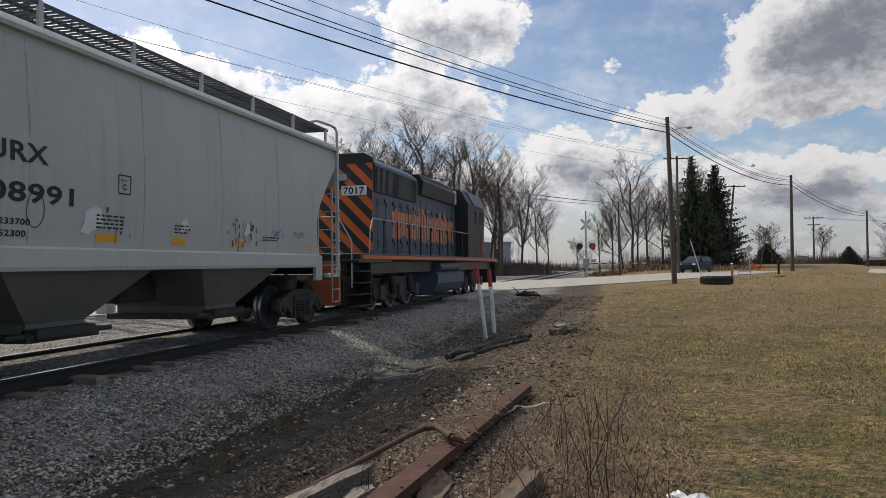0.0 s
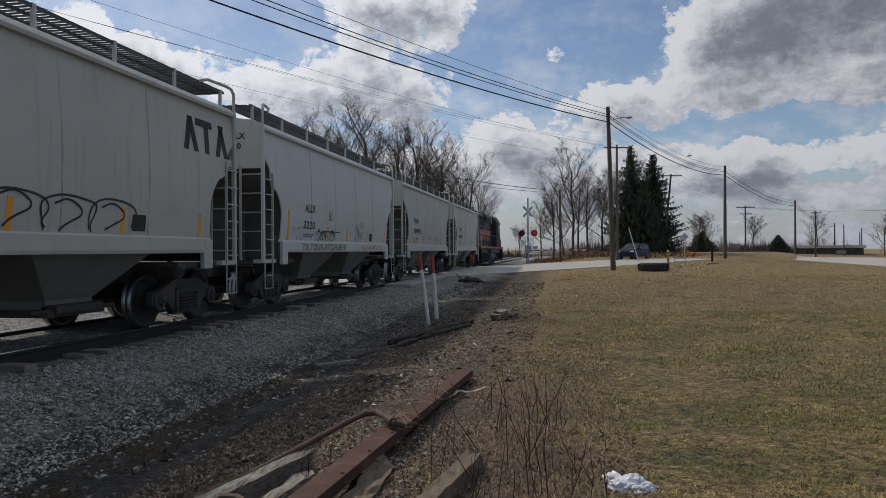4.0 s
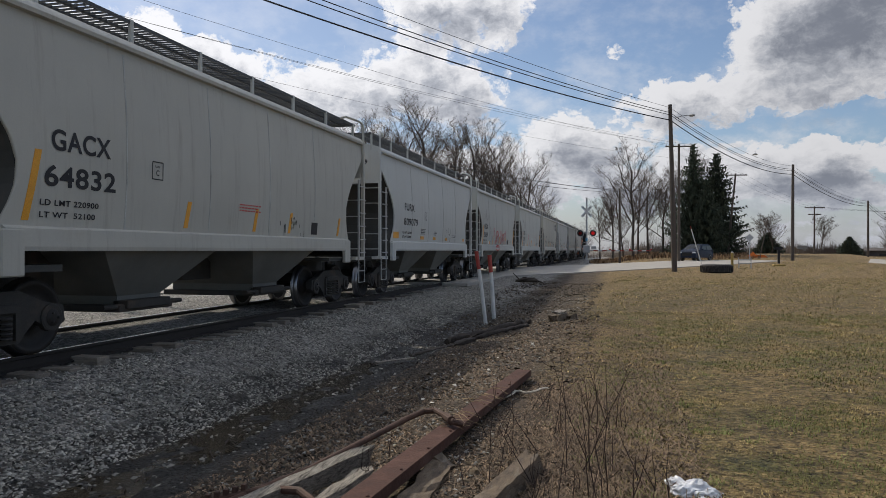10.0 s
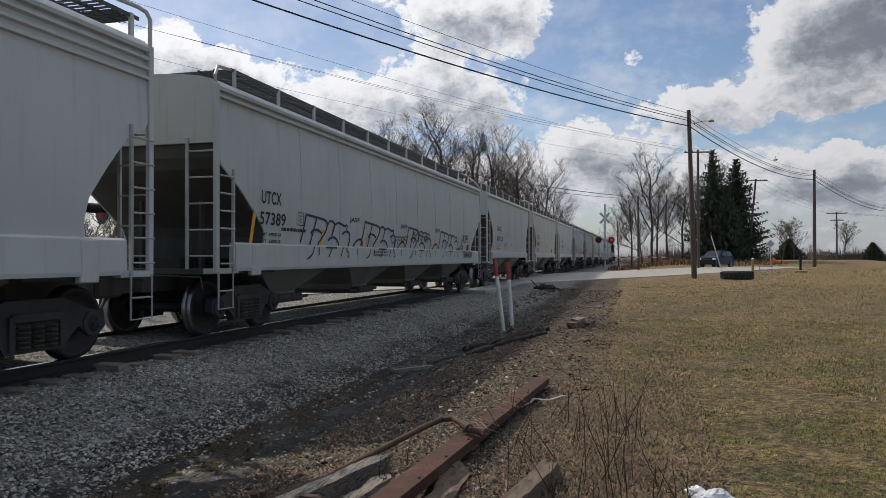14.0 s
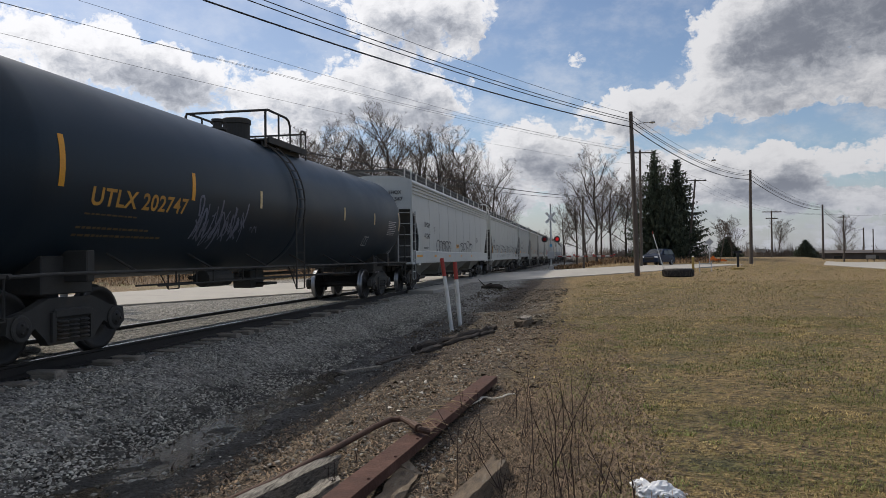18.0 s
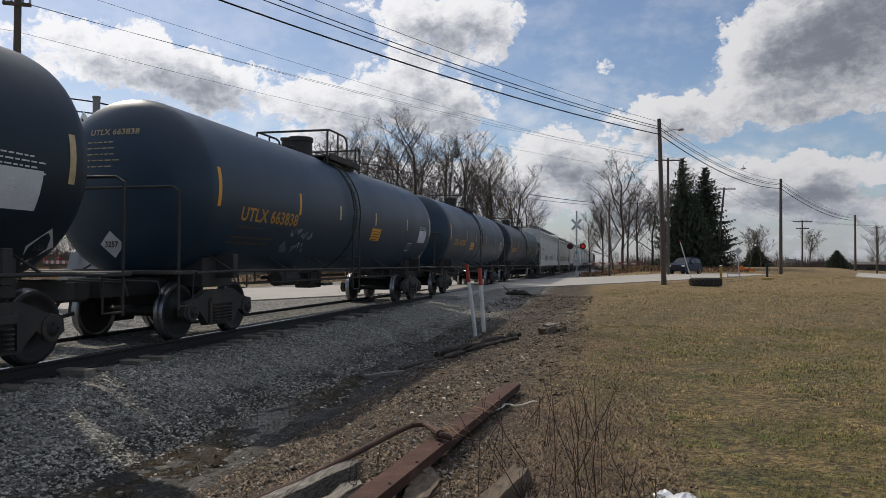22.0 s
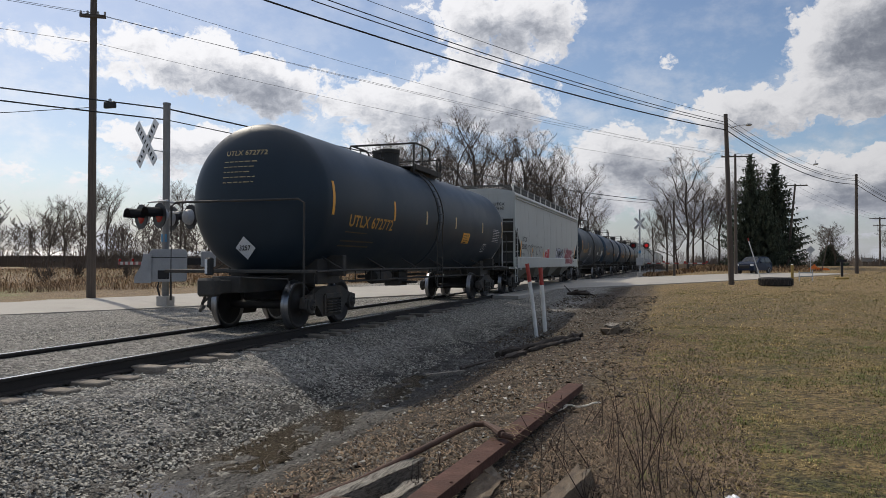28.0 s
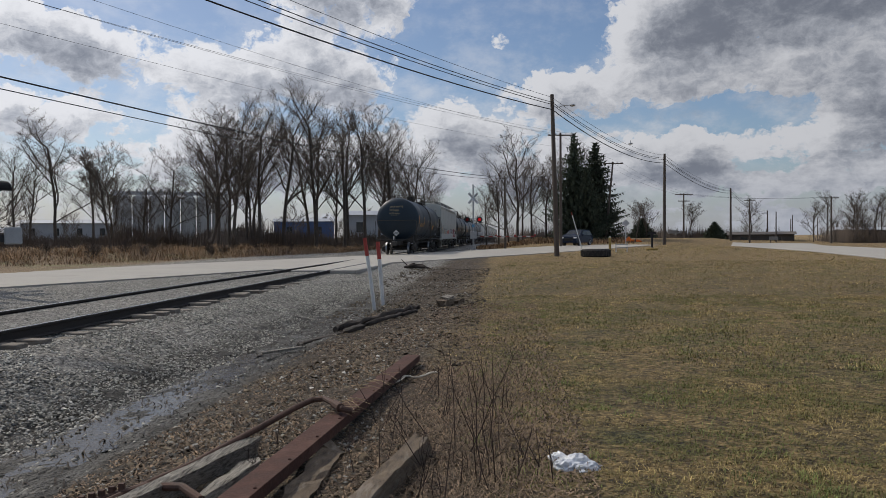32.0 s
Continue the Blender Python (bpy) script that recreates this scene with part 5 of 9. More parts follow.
def small_roadside():
    s = thing("marker_stake", "thin white leaning marker stake", "stake", "", place(5.1, 52.5, .05))
    part("rod", bar((0, 0, 0), (-.75, .2, 2.75), r=.03), WHITE_PAINT, s)
    part("tip", bar((-.75, .2, 2.75), (-.80, .21, 2.95), r=.032), SIGN_RED, s)
    b = thing("bollard", "short yellow bollard beside the road", "bollard", "", place(7.2, 54.5, .05))
    part("post", bar((0, 0, 0), (0, 0, 1.15), r=.09, seg=12), mat("yellow_post_paint", (.36, .25, .07), .6), b)
    part("top", bar((0, 0, 1.15), (0, 0, 1.2), r=.092, r1=.05, seg=12), SIGN_WHITE, b)
    c = thing("barricade", "low white folding barricade", "barricade", "", place(8.1, 55.0, .02))
    for x in (-.4, .4):
        part("leg", tube(bmesh.new(), [(x, -.2, 0), (x, 0, .75), (x, .2, 0)], .018, 6), GALV, c)
    for z in (.4, .75):
        part("rail", boxes((-.45, .45, -.015, .015, z * .75, z * .75 + .07)), GALV, c)
    d = thing("object_marker", "black and yellow marker post on a square base", "marker", "", place(11.6, 62.0, .02))
    part("base", boxes((-.42, .42, -.3, .3, 0, .16), bevel=.03), mat("yellow_post_paint", (.36, .25, .07), .6), d)
    part("post", boxes((-.08, .08, -.08, .08, .22, 1.3), bevel=.01), BLACK_METAL, d)
    part("plate", boxes((-.32, .32, -.03, .03, 1.3, 1.5)), BLACK_METAL, d)
    e = thing("plastic_fence", "orange plastic safety netting on stakes", "netting", "", place(14.0, 86.0, .02))
    part("netting", extrude_outline(bmesh.new(), [(-1.2, 0, .05), (1.0, 0, .05), (.7, 0, .30), (-.2, 0, .34), (-.5, 0, .7)], (0, .03, 0)), ORANGE_PLASTIC, e)
    part("stake", bar((.2, 0, 0), (1.0, 0, 4.2), r=.05), POLE_WOOD, e)
    for x, y in ((25.4, 118.5), (42.5, 124.0)):
        f = thing("notice_board", "small white board on two legs", "sign", "notice boards", place(x, y, .02))
        part("board", boxes((-.7, .7, -.04, .04, .7, 1.25), bevel=.02), MAST, f)
        for q in (-.5, .5):
            part("leg", boxes((q - .04, q + .04, -.03, .03, 0, .8)), POLE_WOOD, f)
    for x, y in ((57, 96), (61, 90), (70, 97), (49, 99)):
        g = thing("marker_post", "white roadside marker post", "post", "roadside markers", place(x, y, .02))
        part("post", bar((0, 0, 0), (0, 0, 1.3), r=.08), SIGN_WHITE, g)
        part("cap", bar((0, 0, 1.3), (0, 0, 1.4), r=.08, r1=.03), SIGN_WHITE, g)
    h = thing("road_sign", "grey diamond road sign on a post", "sign", "", place(12.3, 80.5, .02))
    part("post", bar((0, 0, 0), (0, 0, 2.6), r=.04), GALV, h)
    part("plate", extrude_outline(bmesh.new(), [(0, -.05, 2.0), (.42, -.05, 2.42), (0, -.05, 2.84), (-.42, -.05, 2.42)], (0, .02, 0)), GALV, h)


small_roadside()


# ---------------------------------------------------------------- far buildings
SILO = mat("grey_silo_concrete", (.36, .36, .35), .9, var=.2, scale=.5, grain=.1, streak=.3)


def silos():
    s = thing("silo_row", "row of pale grey storage silos behind the trees", "silo")
    s.matrix_basis = Matrix.Translation((-90, 190, -.5)) @ Matrix.Rotation(radians(27), 4, "Z")
    for k in range(7):
        part("silo", lathe(bmesh.new(), [(1.9, 0), (1.9, 12.6), (1.7, 12.9), (.4, 13.6), (.3, 13.7)], "z", (-12 + k * 4.0, 0, 0), 20), SILO, s)
    part("conveyor", boxes((-14, 14, -.7, .7, 13.4, 14.3), (-14.5, -13.5, -1, 1, 0, 14.6), (13.4, 14.3, -1, 1, 0, 14.0)), GREY_BOX, s)
    for k in range(14):
        part("roof_vent", boxes((-13 + k * 2, -12.4 + k * 2, -.3, .3, 14.3, 15.0)), GREY_BOX, s)


def shed(x, y, w, d, h, turn, wall, roof, label, pitch=.8):
    s = thing("shed", label, "building", "far buildings", place(x, y, .3), turn)
    part("wall", boxes((-w / 2, w / 2, -d / 2, d / 2, 0, h)), wall, s)
    part("roof", extrude_outline(bmesh.new(), [(-w / 2 - .4, -d / 2 - .4, h), (-w / 2 - .4, d / 2 + .4, h), (-w / 2 - .4, 0, h + pitch)], (w + .8, 0, 0)), roof, s)
    for k in range(max(2, int(w / 5))):
        a = -w / 2 + (k + .5) * w / max(2, int(w / 5))
        win = part("window", boxes((a - .6, a + .6, -d / 2 - .03, -d / 2 + .01, h * .4, h * .75)), glass("dark_window_glass"), s)
        part("sill", boxes((a - .7, a + .7, -d / 2 - .08, -d / 2, h * .4 - .08, h * .4)), wall, win)


silos()
PALE = mat("pale_metal_cladding", (.36, .38, .41), .5, var=.12, scale=.4, streak=.2)
DARK_WALL = mat("dark_brick_wall", (.10, .085, .075), .85, var=.25, scale=.6)
BLUEWALL = mat("blue_metal_cladding", (.06, .10, .22), .5, var=.15, scale=.4)
shed(-108, 172, 20, 10, 5.0, 30, PALE, PALE, "long pale industrial building behind the field")
shed(-50, 176, 14, 8, 5.0, 15, BLUEWALL, PALE, "blue clad building behind the bare trees")
shed(-24, 128, 9, 6, 5.0, 10, PALE, PALE, "pale shed beside the track")
for x, y, w in ((-148, 118, 22), (-128, 132, 26), (-112, 141, 18), (-166, 112, 18)):
    shed(x, y, w, 9, 2.6, 48, DARK_WALL, PALE, "low building with a pale roof beyond the field", 1.2)
shed(46, 141, 11, 8, 2.1, -18, DARK_WALL, DARK_WALL, "low dark building beyond the side road", .5)
shed(70, 150, 14, 8, 3.0, -20, DARK_WALL, PALE, "low dark building beyond the side road", .6)


# ---------------------------------------------------------------- foreground scrap, timber and weeds
def plank(name, label, a, b, w, h, material, category="timber", roll=0.0, jag=.0, seed=1):
    """A squared timber from a to b (middle of its top face), w wide and h thick, with a split and worn surface."""
    rng = random.Random(seed)
    a, b = Vector(a), Vector(b)
    d = (b - a)
    L = d.length
    d.normalize()
    side = d.cross(Vector((0, 0, 1))).normalized()
    up = side.cross(d)
    side, up = side * cos(roll) + up * sin(roll), up * cos(roll) - side * sin(roll)
    bm = bmesh.new()
    rings = []
    n = max(6, int(L / .12))
    for i in range(n + 1):
        c = a + d * L * i / n
        ring = []
        for u, v in ((-.5, 0), (-.17, .01), (.2, -.005), (.5, 0), (.5, -.5), (.5, -1), (0, -1), (-.5, -1), (-.5, -.5)):
            e = jag if i in (0, n) else jag * .35
            ring.append(bm.verts.new(c + side * (u * w + rng.uniform(-e, e) * w) + up * (v * h + rng.uniform(-e, e) * h) + d * (rng.uniform(-1, 1) * jag * .8 if i in (0, n) else 0)))
        rings.append(ring)
    m = len(rings[0])
    for p, q in zip(rings, rings[1:]):
        for k in range(m):
            bm.faces.new((p[k], p[(k + 1) % m], q[(k + 1) % m], q[k]))
    bm.faces.new(rings[0][::-1])
    bm.faces.new(rings[-1])
    bmesh.ops.recalc_face_normals(bm, faces=bm.faces)
    me = bpy.data.meshes.new(name)
    bm.to_mesh(me)
    bm.free()
    return tagged(link_mesh(name, me, material), label, category)


def log(label, pts, r, seed):
    """A round, knotty length of wood along pts (x, y, height over the ground), with broken ends."""
    pts = [(x, y, float(ground_z(x, y)) + h + r * .6) for x, y, h in pts]
    bm = tube(bmesh.new(), chaikin3(pts), r, 10)
    for v in bm.verts:
        n = noise.noise(v.co * 7 + Vector((seed, 0, 0))), noise.noise(v.co * 7 + Vector((0, seed, 5))), noise.noise(v.co * 16 + Vector((2, seed, 0)))
        v.co += Vector((n[0], n[2] * .6, n[1])) * r * .8
    return tagged(part("rotten_log", bm, DARK_WOOD), label, "timber")


def chaikin3(pts, n=2):
    pts = [Vector(p) for p in pts]
    for _ in range(n):
        pts = [pts[0]] + [p for a, b in zip(pts, pts[1:]) for p in (a * .75 + b * .25, a * .25 + b * .75)] + [pts[-1]]
    return pts


STRAW = mat("pale_straw", (.36, .27, .16), .9, var=.3, isl=.4, bump=0)


def foreground():
    # rusted steel channel lying on the bank
    ch = thing("steel_channel", "long rusted steel channel lying on the bank", "steel beam")
    a, b = Vector((-1.655, 3.0, -.21)), Vector((-1.275, 9.5, -.27))
    d = (b - a).normalized()
    s = d.cross(Vector((0, 0, 1))).normalized()
    up = s.cross(d)
    prof = [(-.09, 0), (.09, 0), (.09, -.08), (.08, -.08), (.08, -.012), (-.08, -.012), (-.08, -.08), (-.09, -.08)]
    part("web", extrude_outline(bmesh.new(), [a + s * u + up * v for u, v in prof], b - a), RUST, ch)
    for k in range(9):
        c = a + (b - a) * (.1 + .09 * k)
        part("rivet", lathe(bmesh.new(), [(.014, -.002), (.012, .008), (.004, .012)], "z", c + s * .06, 8), RUST, ch)
    rng = random.Random(17)
    bm = bmesh.new()
    for k in range(26):
        c = a + (b - a) * rng.choice((.50, .52, .55, .66, .70, .76)) + s * rng.uniform(-.06, .06) + d * rng.uniform(-.12, .12)
        w = (s * rng.uniform(.5, 1) + d * rng.uniform(-.9, .9)).normalized() * rng.uniform(.08, .20)
        tube(bm, [c - w + up * .006, c + up * rng.uniform(.012, .03), c + w + up * rng.uniform(-.02, .008)], .0035, 4, False, .002)
    tagged(part("straw", bm, STRAW), "pale straw stalks caught on the rusted channel", "straw", kind="stuff")
    # bent rod
    rod = thing("bent_rod", "bent dark rusted steel rod resting on the channel", "steel rod")
    part("bar", tube(bmesh.new(), [(-2.75, 4.3, -.47), (-2.35, 5.2, -.40), (-2.08, 5.85, -.30), (-1.90, 6.28, -.23), (-1.78, 6.45, -.19), (-1.66, 6.42, -.17), (-1.52, 6.22, -.17), (-1.42, 6.08, -.18), (-1.34, 6.10, -.20)], .026, 10), RUST_DARK, rod)
    part("collar", tube(bmesh.new(), [(-1.52, 6.22, -.17), (-1.44, 6.10, -.175)], .038, 10), RUST_DARK, rod)
    pipe = thing("toothed_bar", "rusty toothed bar half hidden in the dirt", "steel bar")
    part("bar", tube(bmesh.new(), [(-3.5, 4.35, -.63), (-2.85, 4.62, -.50), (-2.45, 4.72, -.40), (-2.15, 4.62, -.36), (-1.95, 4.45, -.38)], .028, 10), RUST_DARK, pipe)
    for k in range(6):
        part("tooth", boxes((-2.92 + k * .06, -2.885 + k * .06, 4.585 + k * .018, 4.615 + k * .018, -.50 + k * .017, -.455 + k * .017)), RUST_DARK, pipe)
    plank("old_timber", "silvered split railway timber beside the steel channel", (-2.07, 5.72, -.34), (-2.62, 3.6, -.37), .10, .16, OLD_WOOD, jag=.10, seed=2, roll=.15)
    plank("old_timber", "grey rotten timber with a rounded top", (-1.90, 5.12, -.37), (-2.16, 3.6, -.41), .15, .16, OLD_WOOD, jag=.22, seed=3, roll=-.25)
    plank("old_timber", "brown split rotten post lying under the channel", (-1.36, 5.55, -.34), (-1.33, 3.4, -.36), .16, .15, BROWN_WOOD, jag=.28, seed=4, roll=.3)
    plank("old_timber", "brown weathered sleeper end in dry weeds", (-.68, 5.54, -.25), (-1.02, 3.4, -.26), .125, .22, BROWN_WOOD, jag=.10, seed=5)
    log("dark round log lying across the ditch bank", [(-3.72, 15.3, .02), (-3.4, 15.8, .03), (-2.98, 16.45, .02), (-2.55, 17.2, .03), (-2.25, 17.7, .02)], .072, 6)
    log("thin crooked dark branch leaning on a log", [(-3.25, 15.0, .02), (-2.95, 15.6, .05), (-2.6, 16.0, .06), (-2.4, 16.6, .03), (-2.2, 17.0, .01)], .045, 7)
    plank("rotten_log", "short dark broken sleeper piece", (-3.24, 14.55, -.555), (-3.02, 14.95, -.51), .16, .13, DARK_WOOD, "timber", jag=.26, seed=7)
    plank("rotten_log", "thin dark splintered board on the ditch bank", (-3.95, 13.9, -.735), (-3.45, 14.7, -.655), .11, .05, DARK_WOOD, "timber", jag=.3, seed=16)
    plank("timber_block", "broken square timber block with a dark end", (-1.64, 17.55, -.26), (-1.46, 18.0, -.25), .24, .17, BROWN_WOOD, "timber", jag=.09, seed=8, roll=.08)
    plank("timber_block", "short pale block lying on broken timber", (-1.58, 17.72, -.195), (-1.46, 18.02, -.165), .19, .07, OLD_WOOD, "timber", jag=.10, seed=18, roll=-.12)
    plank("timber_block", "small grey splintered timber", (-1.33, 17.9, -.27), (-1.20, 18.2, -.29), .17, .15, BROWN_WOOD, "timber", jag=.26, seed=9, roll=.3)
    plank("driftwood", "flat broken board in the ditch", (-4.2, 12.1, -.66), (-3.7, 12.6, -.64), .10, .04, OLD_WOOD, "timber", jag=.1, seed=10)
    zs = float(ground_z(-4.3, 33.0))
    st = thing("debris", "dark torn branch lying on the gravel by the road", "debris", "", (-4.3, 33.0, zs))
    part("stick", bar((-.30, 0, .10), (-.62, 0, .42), r=.03, r1=.015), DARK_WOOD, st)
    bm = bmesh.new()
    for a, b, r in (((-.5, .1, .05), (.5, -.1, .06), .075), ((-.35, -.1, .09), (.35, .15, .16), .06), ((-.1, .0, .14), (.45, .05, .10), .065), ((.1, .1, .1), (.62, -.05, .03), .04), ((-.3, 0, .12), (.0, 0, .24), .03)):
        tube(bm, [a, ((a[0] + b[0]) / 2, (a[1] + b[1]) / 2 + .05, (a[2] + b[2]) / 2 + .03), b], r, 7)
    part("branches", bm, DARK_WOOD, st)
    # white cord
    cord = part("string", tube(tube(bmesh.new(), chaikin3([(-1.36, 8.15, -.38), (-1.30, 8.35, -.35), (-1.20, 8.50, -.35), (-1.12, 8.42, -.36), (-1.02, 8.48, -.35), (-.95, 8.66, -.34), (-.88, 8.72, -.35)]), .010, 6), chaikin3([(-1.38, 8.05, -.39), (-1.26, 8.22, -.36), (-1.22, 8.44, -.35), (-1.28, 8.60, -.36)]), .008, 6), CORD)
    tagged(cord, "white plastic string lying on dead leaves", "string")
    # crumpled bag
    bm = bmesh.new()
    lobes = [(Vector(c), r) for c, r in (((-.78, .62, .25), .42), ((-.5, -.35, .0), .58), ((.1, .1, .15), .62), ((.62, -.25, -.05), .50), ((.95, .1, -.15), .30), ((.2, -.6, -.1), .42))]
    bmesh.ops.create_icosphere(bm, subdivisions=6, radius=1.0)
    for v in bm.verts:
        d = v.co.normalized()
        far = .3
        for c, r in lobes:
            q = d.dot(c) ** 2 - c.length_squared + r * r
            if q > 0:
                far = max(far, d.dot(c) + math.sqrt(q))
        p = d * far
        fold = 1 - .16 * abs(noise.noise(p * 3.1 + Vector((4, 1, 7)))) * 2 + .10 * noise.noise(p * 5.5)
        p = p * fold
        v.co = Vector((.45 + p.x * .155, 5.27 + p.y * .14, -.37 + max(-.03, p.z * .115)))
    tagged(part("plastic_bag", bm, PLASTIC_BAG, smooth=True), "crumpled white plastic bag lying on the grass edge", "bag")


foreground()


def weeds():
    rng = random.Random(9)
    spots = [(-.30, 5.7, 7, .85), (-.15, 6.15, 4, .7), (-.75, 5.95, 3, .75), (-.95, 5.1, 3, .8), (-.45, 5.2, 4, .6), (.0, 5.5, 4, .5), (-1.1, 6.6, 3, .5), (-.6, 6.8, 4, .55), (-.35, 7.4, 3, .5), (-2.0, 5.9, 3, .35),
             (-.2, 4.9, 8, .5), (-.9, 7.6, 4, .45), (.15, 5.05, 6, .4), (-1.75, 5.2, 3, .4), (-.55, 4.5, 6, .6), (-.1, 6.9, 5, .6)]
    for x, y, n, h in spots:
        w = thing("weed_clump", "dry leafless weed stems", "weed", "dry weeds", (x, y, float(ground_z(x, y)) - .02))
        for _ in range(n):
            a, l = rng.uniform(0, 6.28), rng.uniform(.05, .75) ** 1.5
            hh = h * rng.uniform(.25, 1.1)
            p0 = Vector((rng.uniform(-.16, .16), rng.uniform(-.16, .16), 0))
            top = p0 + Vector((cos(a) * l * hh, sin(a) * l * hh, hh))
            mid = p0.lerp(top, .5) + Vector((rng.uniform(-.03, .03), rng.uniform(-.03, .03), 0))
            bm = tube(bmesh.new(), [p0, mid, top], .0046, 4, True, .0016)
            for k in range(rng.randrange(3, 8)):
                b = p0.lerp(mid, rng.uniform(.5, 1)) if rng.random() < .4 else mid.lerp(top, rng.uniform(.1, .95))
                e = b + Vector((rng.uniform(-1, 1), rng.uniform(-1, 1), rng.uniform(.1, .9))).normalized() * hh * rng.uniform(.1, .30)
                m2 = b.lerp(e, .5) + Vector((0, 0, -.012))
                tube(bm, [b, m2, e], .0026, 3, False, .0012)
            part("stem", bm, DRY_STEM, w)
    r2 = np.random.default_rng(31)
    x, y = scatter(r2, 11000, -1.6, .55, 3.0, 9, 1.0)
    keep = r2.random(len(x)) < np.exp(-((x + .35) / .75) ** 2)
    blades("dry_straw", x[keep], y[keep], r2.uniform(.04, .13, keep.sum()), np.full(keep.sum(), .0024), LITTER, "dry straw and dead grass among the weeds", "grass", 13, lean=2.3, low=.7)


weeds()

# ---------------------------------------------------------------- the train: shared pieces
MESHES = {}
MOVERS, WHEELS = [], []


def shared(key, name, make, material, parent, label="", smooth=False):
    """A part whose mesh is made once and used again."""
    if key not in MESHES:
        me = bpy.data.meshes.new(key)
        bm = make()
        bm.to_mesh(me)
        bm.free()
        for m in material if isinstance(material, (list, tuple)) else [material]:
            me.materials.append(m)
        if smooth:
            me.shade_smooth()
        MESHES[key] = me
    ob = new(name, MESHES[key])
    ob.parent = parent
    if label:
        ob["label"] = label
    return ob


def wheelset_mesh(r=.457):
    bm = bmesh.new()
    for s in (1, -1):
        prof = [(.10, -.11), (.12, -.10), (r * .45, -.05), (r * .86, -.06), (r + .028, -.075), (r + .03, -.05), (r + .004, -.035), (r, -.02), (r - .004, .065), (r * .86, .07),
                (r * .80, .025), (r * .42, .0), (.14, .05), (.10, .08)]
        before = len(bm.faces)
        lathe(bm, [(a, (b + .775) * s) for a, b in prof], "x", seg=28)
        bm.faces.ensure_lookup_table()
        for f in bm.faces[before:]:
            c = f.calc_center_median()
            q = math.hypot(c.y, c.z)
            if q > r * .92 and abs(c.x) < .865:
                f.material_index = 1
    tube(bm, [(-1.0, 0, 0), (1.0, 0, 0)], .085, 12)
    for s in (1, -1):
        lathe(bm, [(.05, s * 1.0), (.125, s * 1.01), (.125, s * 1.10), (.09, s * 1.14), (.02, s * 1.145)], "x", seg=14)
        for k in range(3):
            a = k * 2.09
            box(bm, min(s * 1.13, s * 1.16), max(s * 1.13, s * 1.16), .06 * cos(a) - .014, .06 * cos(a) + .014, .06 * sin(a) - .014, .06 * sin(a) + .014)
    return bm


def side_frame_mesh():
    bm = bmesh.new()
    out = [(-1.13, .40), (-1.10, .60), (-.78, .66), (-.42, .80), (.42, .80), (.78, .66), (1.10, .60), (1.13, .40), (1.02, .33), (.80, .36), (.66, .44), (.50, .30), (.42, .20), (-.42, .20),
           (-.50, .30), (-.66, .44), (-.80, .36), (-1.02, .33)]
    extrude_outline(bm, [(.96, a, b) for a, b in out], (.13, 0, 0))
    for k in range(3):
        y = (k - 1) * .20
        for j in range(5):
            lathe(bm, [(.075, .26 + j * .055), (.085, .275 + j * .055), (.075, .29 + j * .055)], "z", (1.11, y, 0), 10)
    box(bm, 1.05, 1.14, -.36, .36, .54, .66, .02)
    box(bm, 1.05, 1.13, -.40, -.33, .24, .62)
    box(bm, 1.05, 1.13, .33, .40, .24, .62)
    for s in (1, -1):
        lathe(bm, [(.03, 1.03), (.17, 1.04), (.17, 1.11), (.15, 1.12)], "x", (0, s * .90, .457), 14)
    return bm


def truck(car, y):
    b = shared("truck", "truck", lambda: boxes((-1.0, 1.0, -.17, .17, .50, .78), (-.35, .35, -.32, .32, .74, .92), (-.9, .9, -.62, -.55, .40, .52), (-.9, .9, .55, .62, .40, .52), bevel=.02), UNDER, car,
               "black cast-steel truck")
    b.location = (0, y, 0)
    shared("side_frame", "side_frame", side_frame_mesh, UNDER, b)
    o = shared("side_frame", "side_frame", side_frame_mesh, UNDER, b)
    o.rotation_euler = (0, 0, pi)
    for s in (-.90, .90):
        w = shared("wheelset", "wheelset", wheelset_mesh, (WHEEL, TREAD), b, "worn steel wheels with bright treads on an axle", True)
        w.location = (0, s, .457)
        WHEELS.append((w, car, y + s))
    return b


def coupler(car, y, s):
    bm = bmesh.new()
    box(bm, -.11, .11, min(y, y + s * .62), max(y, y + s * .62), .72, .96, .02)
    box(bm, -.17, .17, min(y + s * .50, y + s * .78), max(y + s * .50, y + s * .78), .68, 1.0, .04)
    tube(bm, [(-.3, y, .95), (-.35, y + s * .3, .6), (-.25, y + s * .55, .42), (-.05, y + s * .72, .5)], .03, 8)
    tube(bm, [(0, y, 1.02), (.5, y + s * .12, 1.0), (1.25, y + s * .12, .98), (1.3, y + s * .12, .80)], .015, 6)
    part("coupler", bm, UNDER, car)


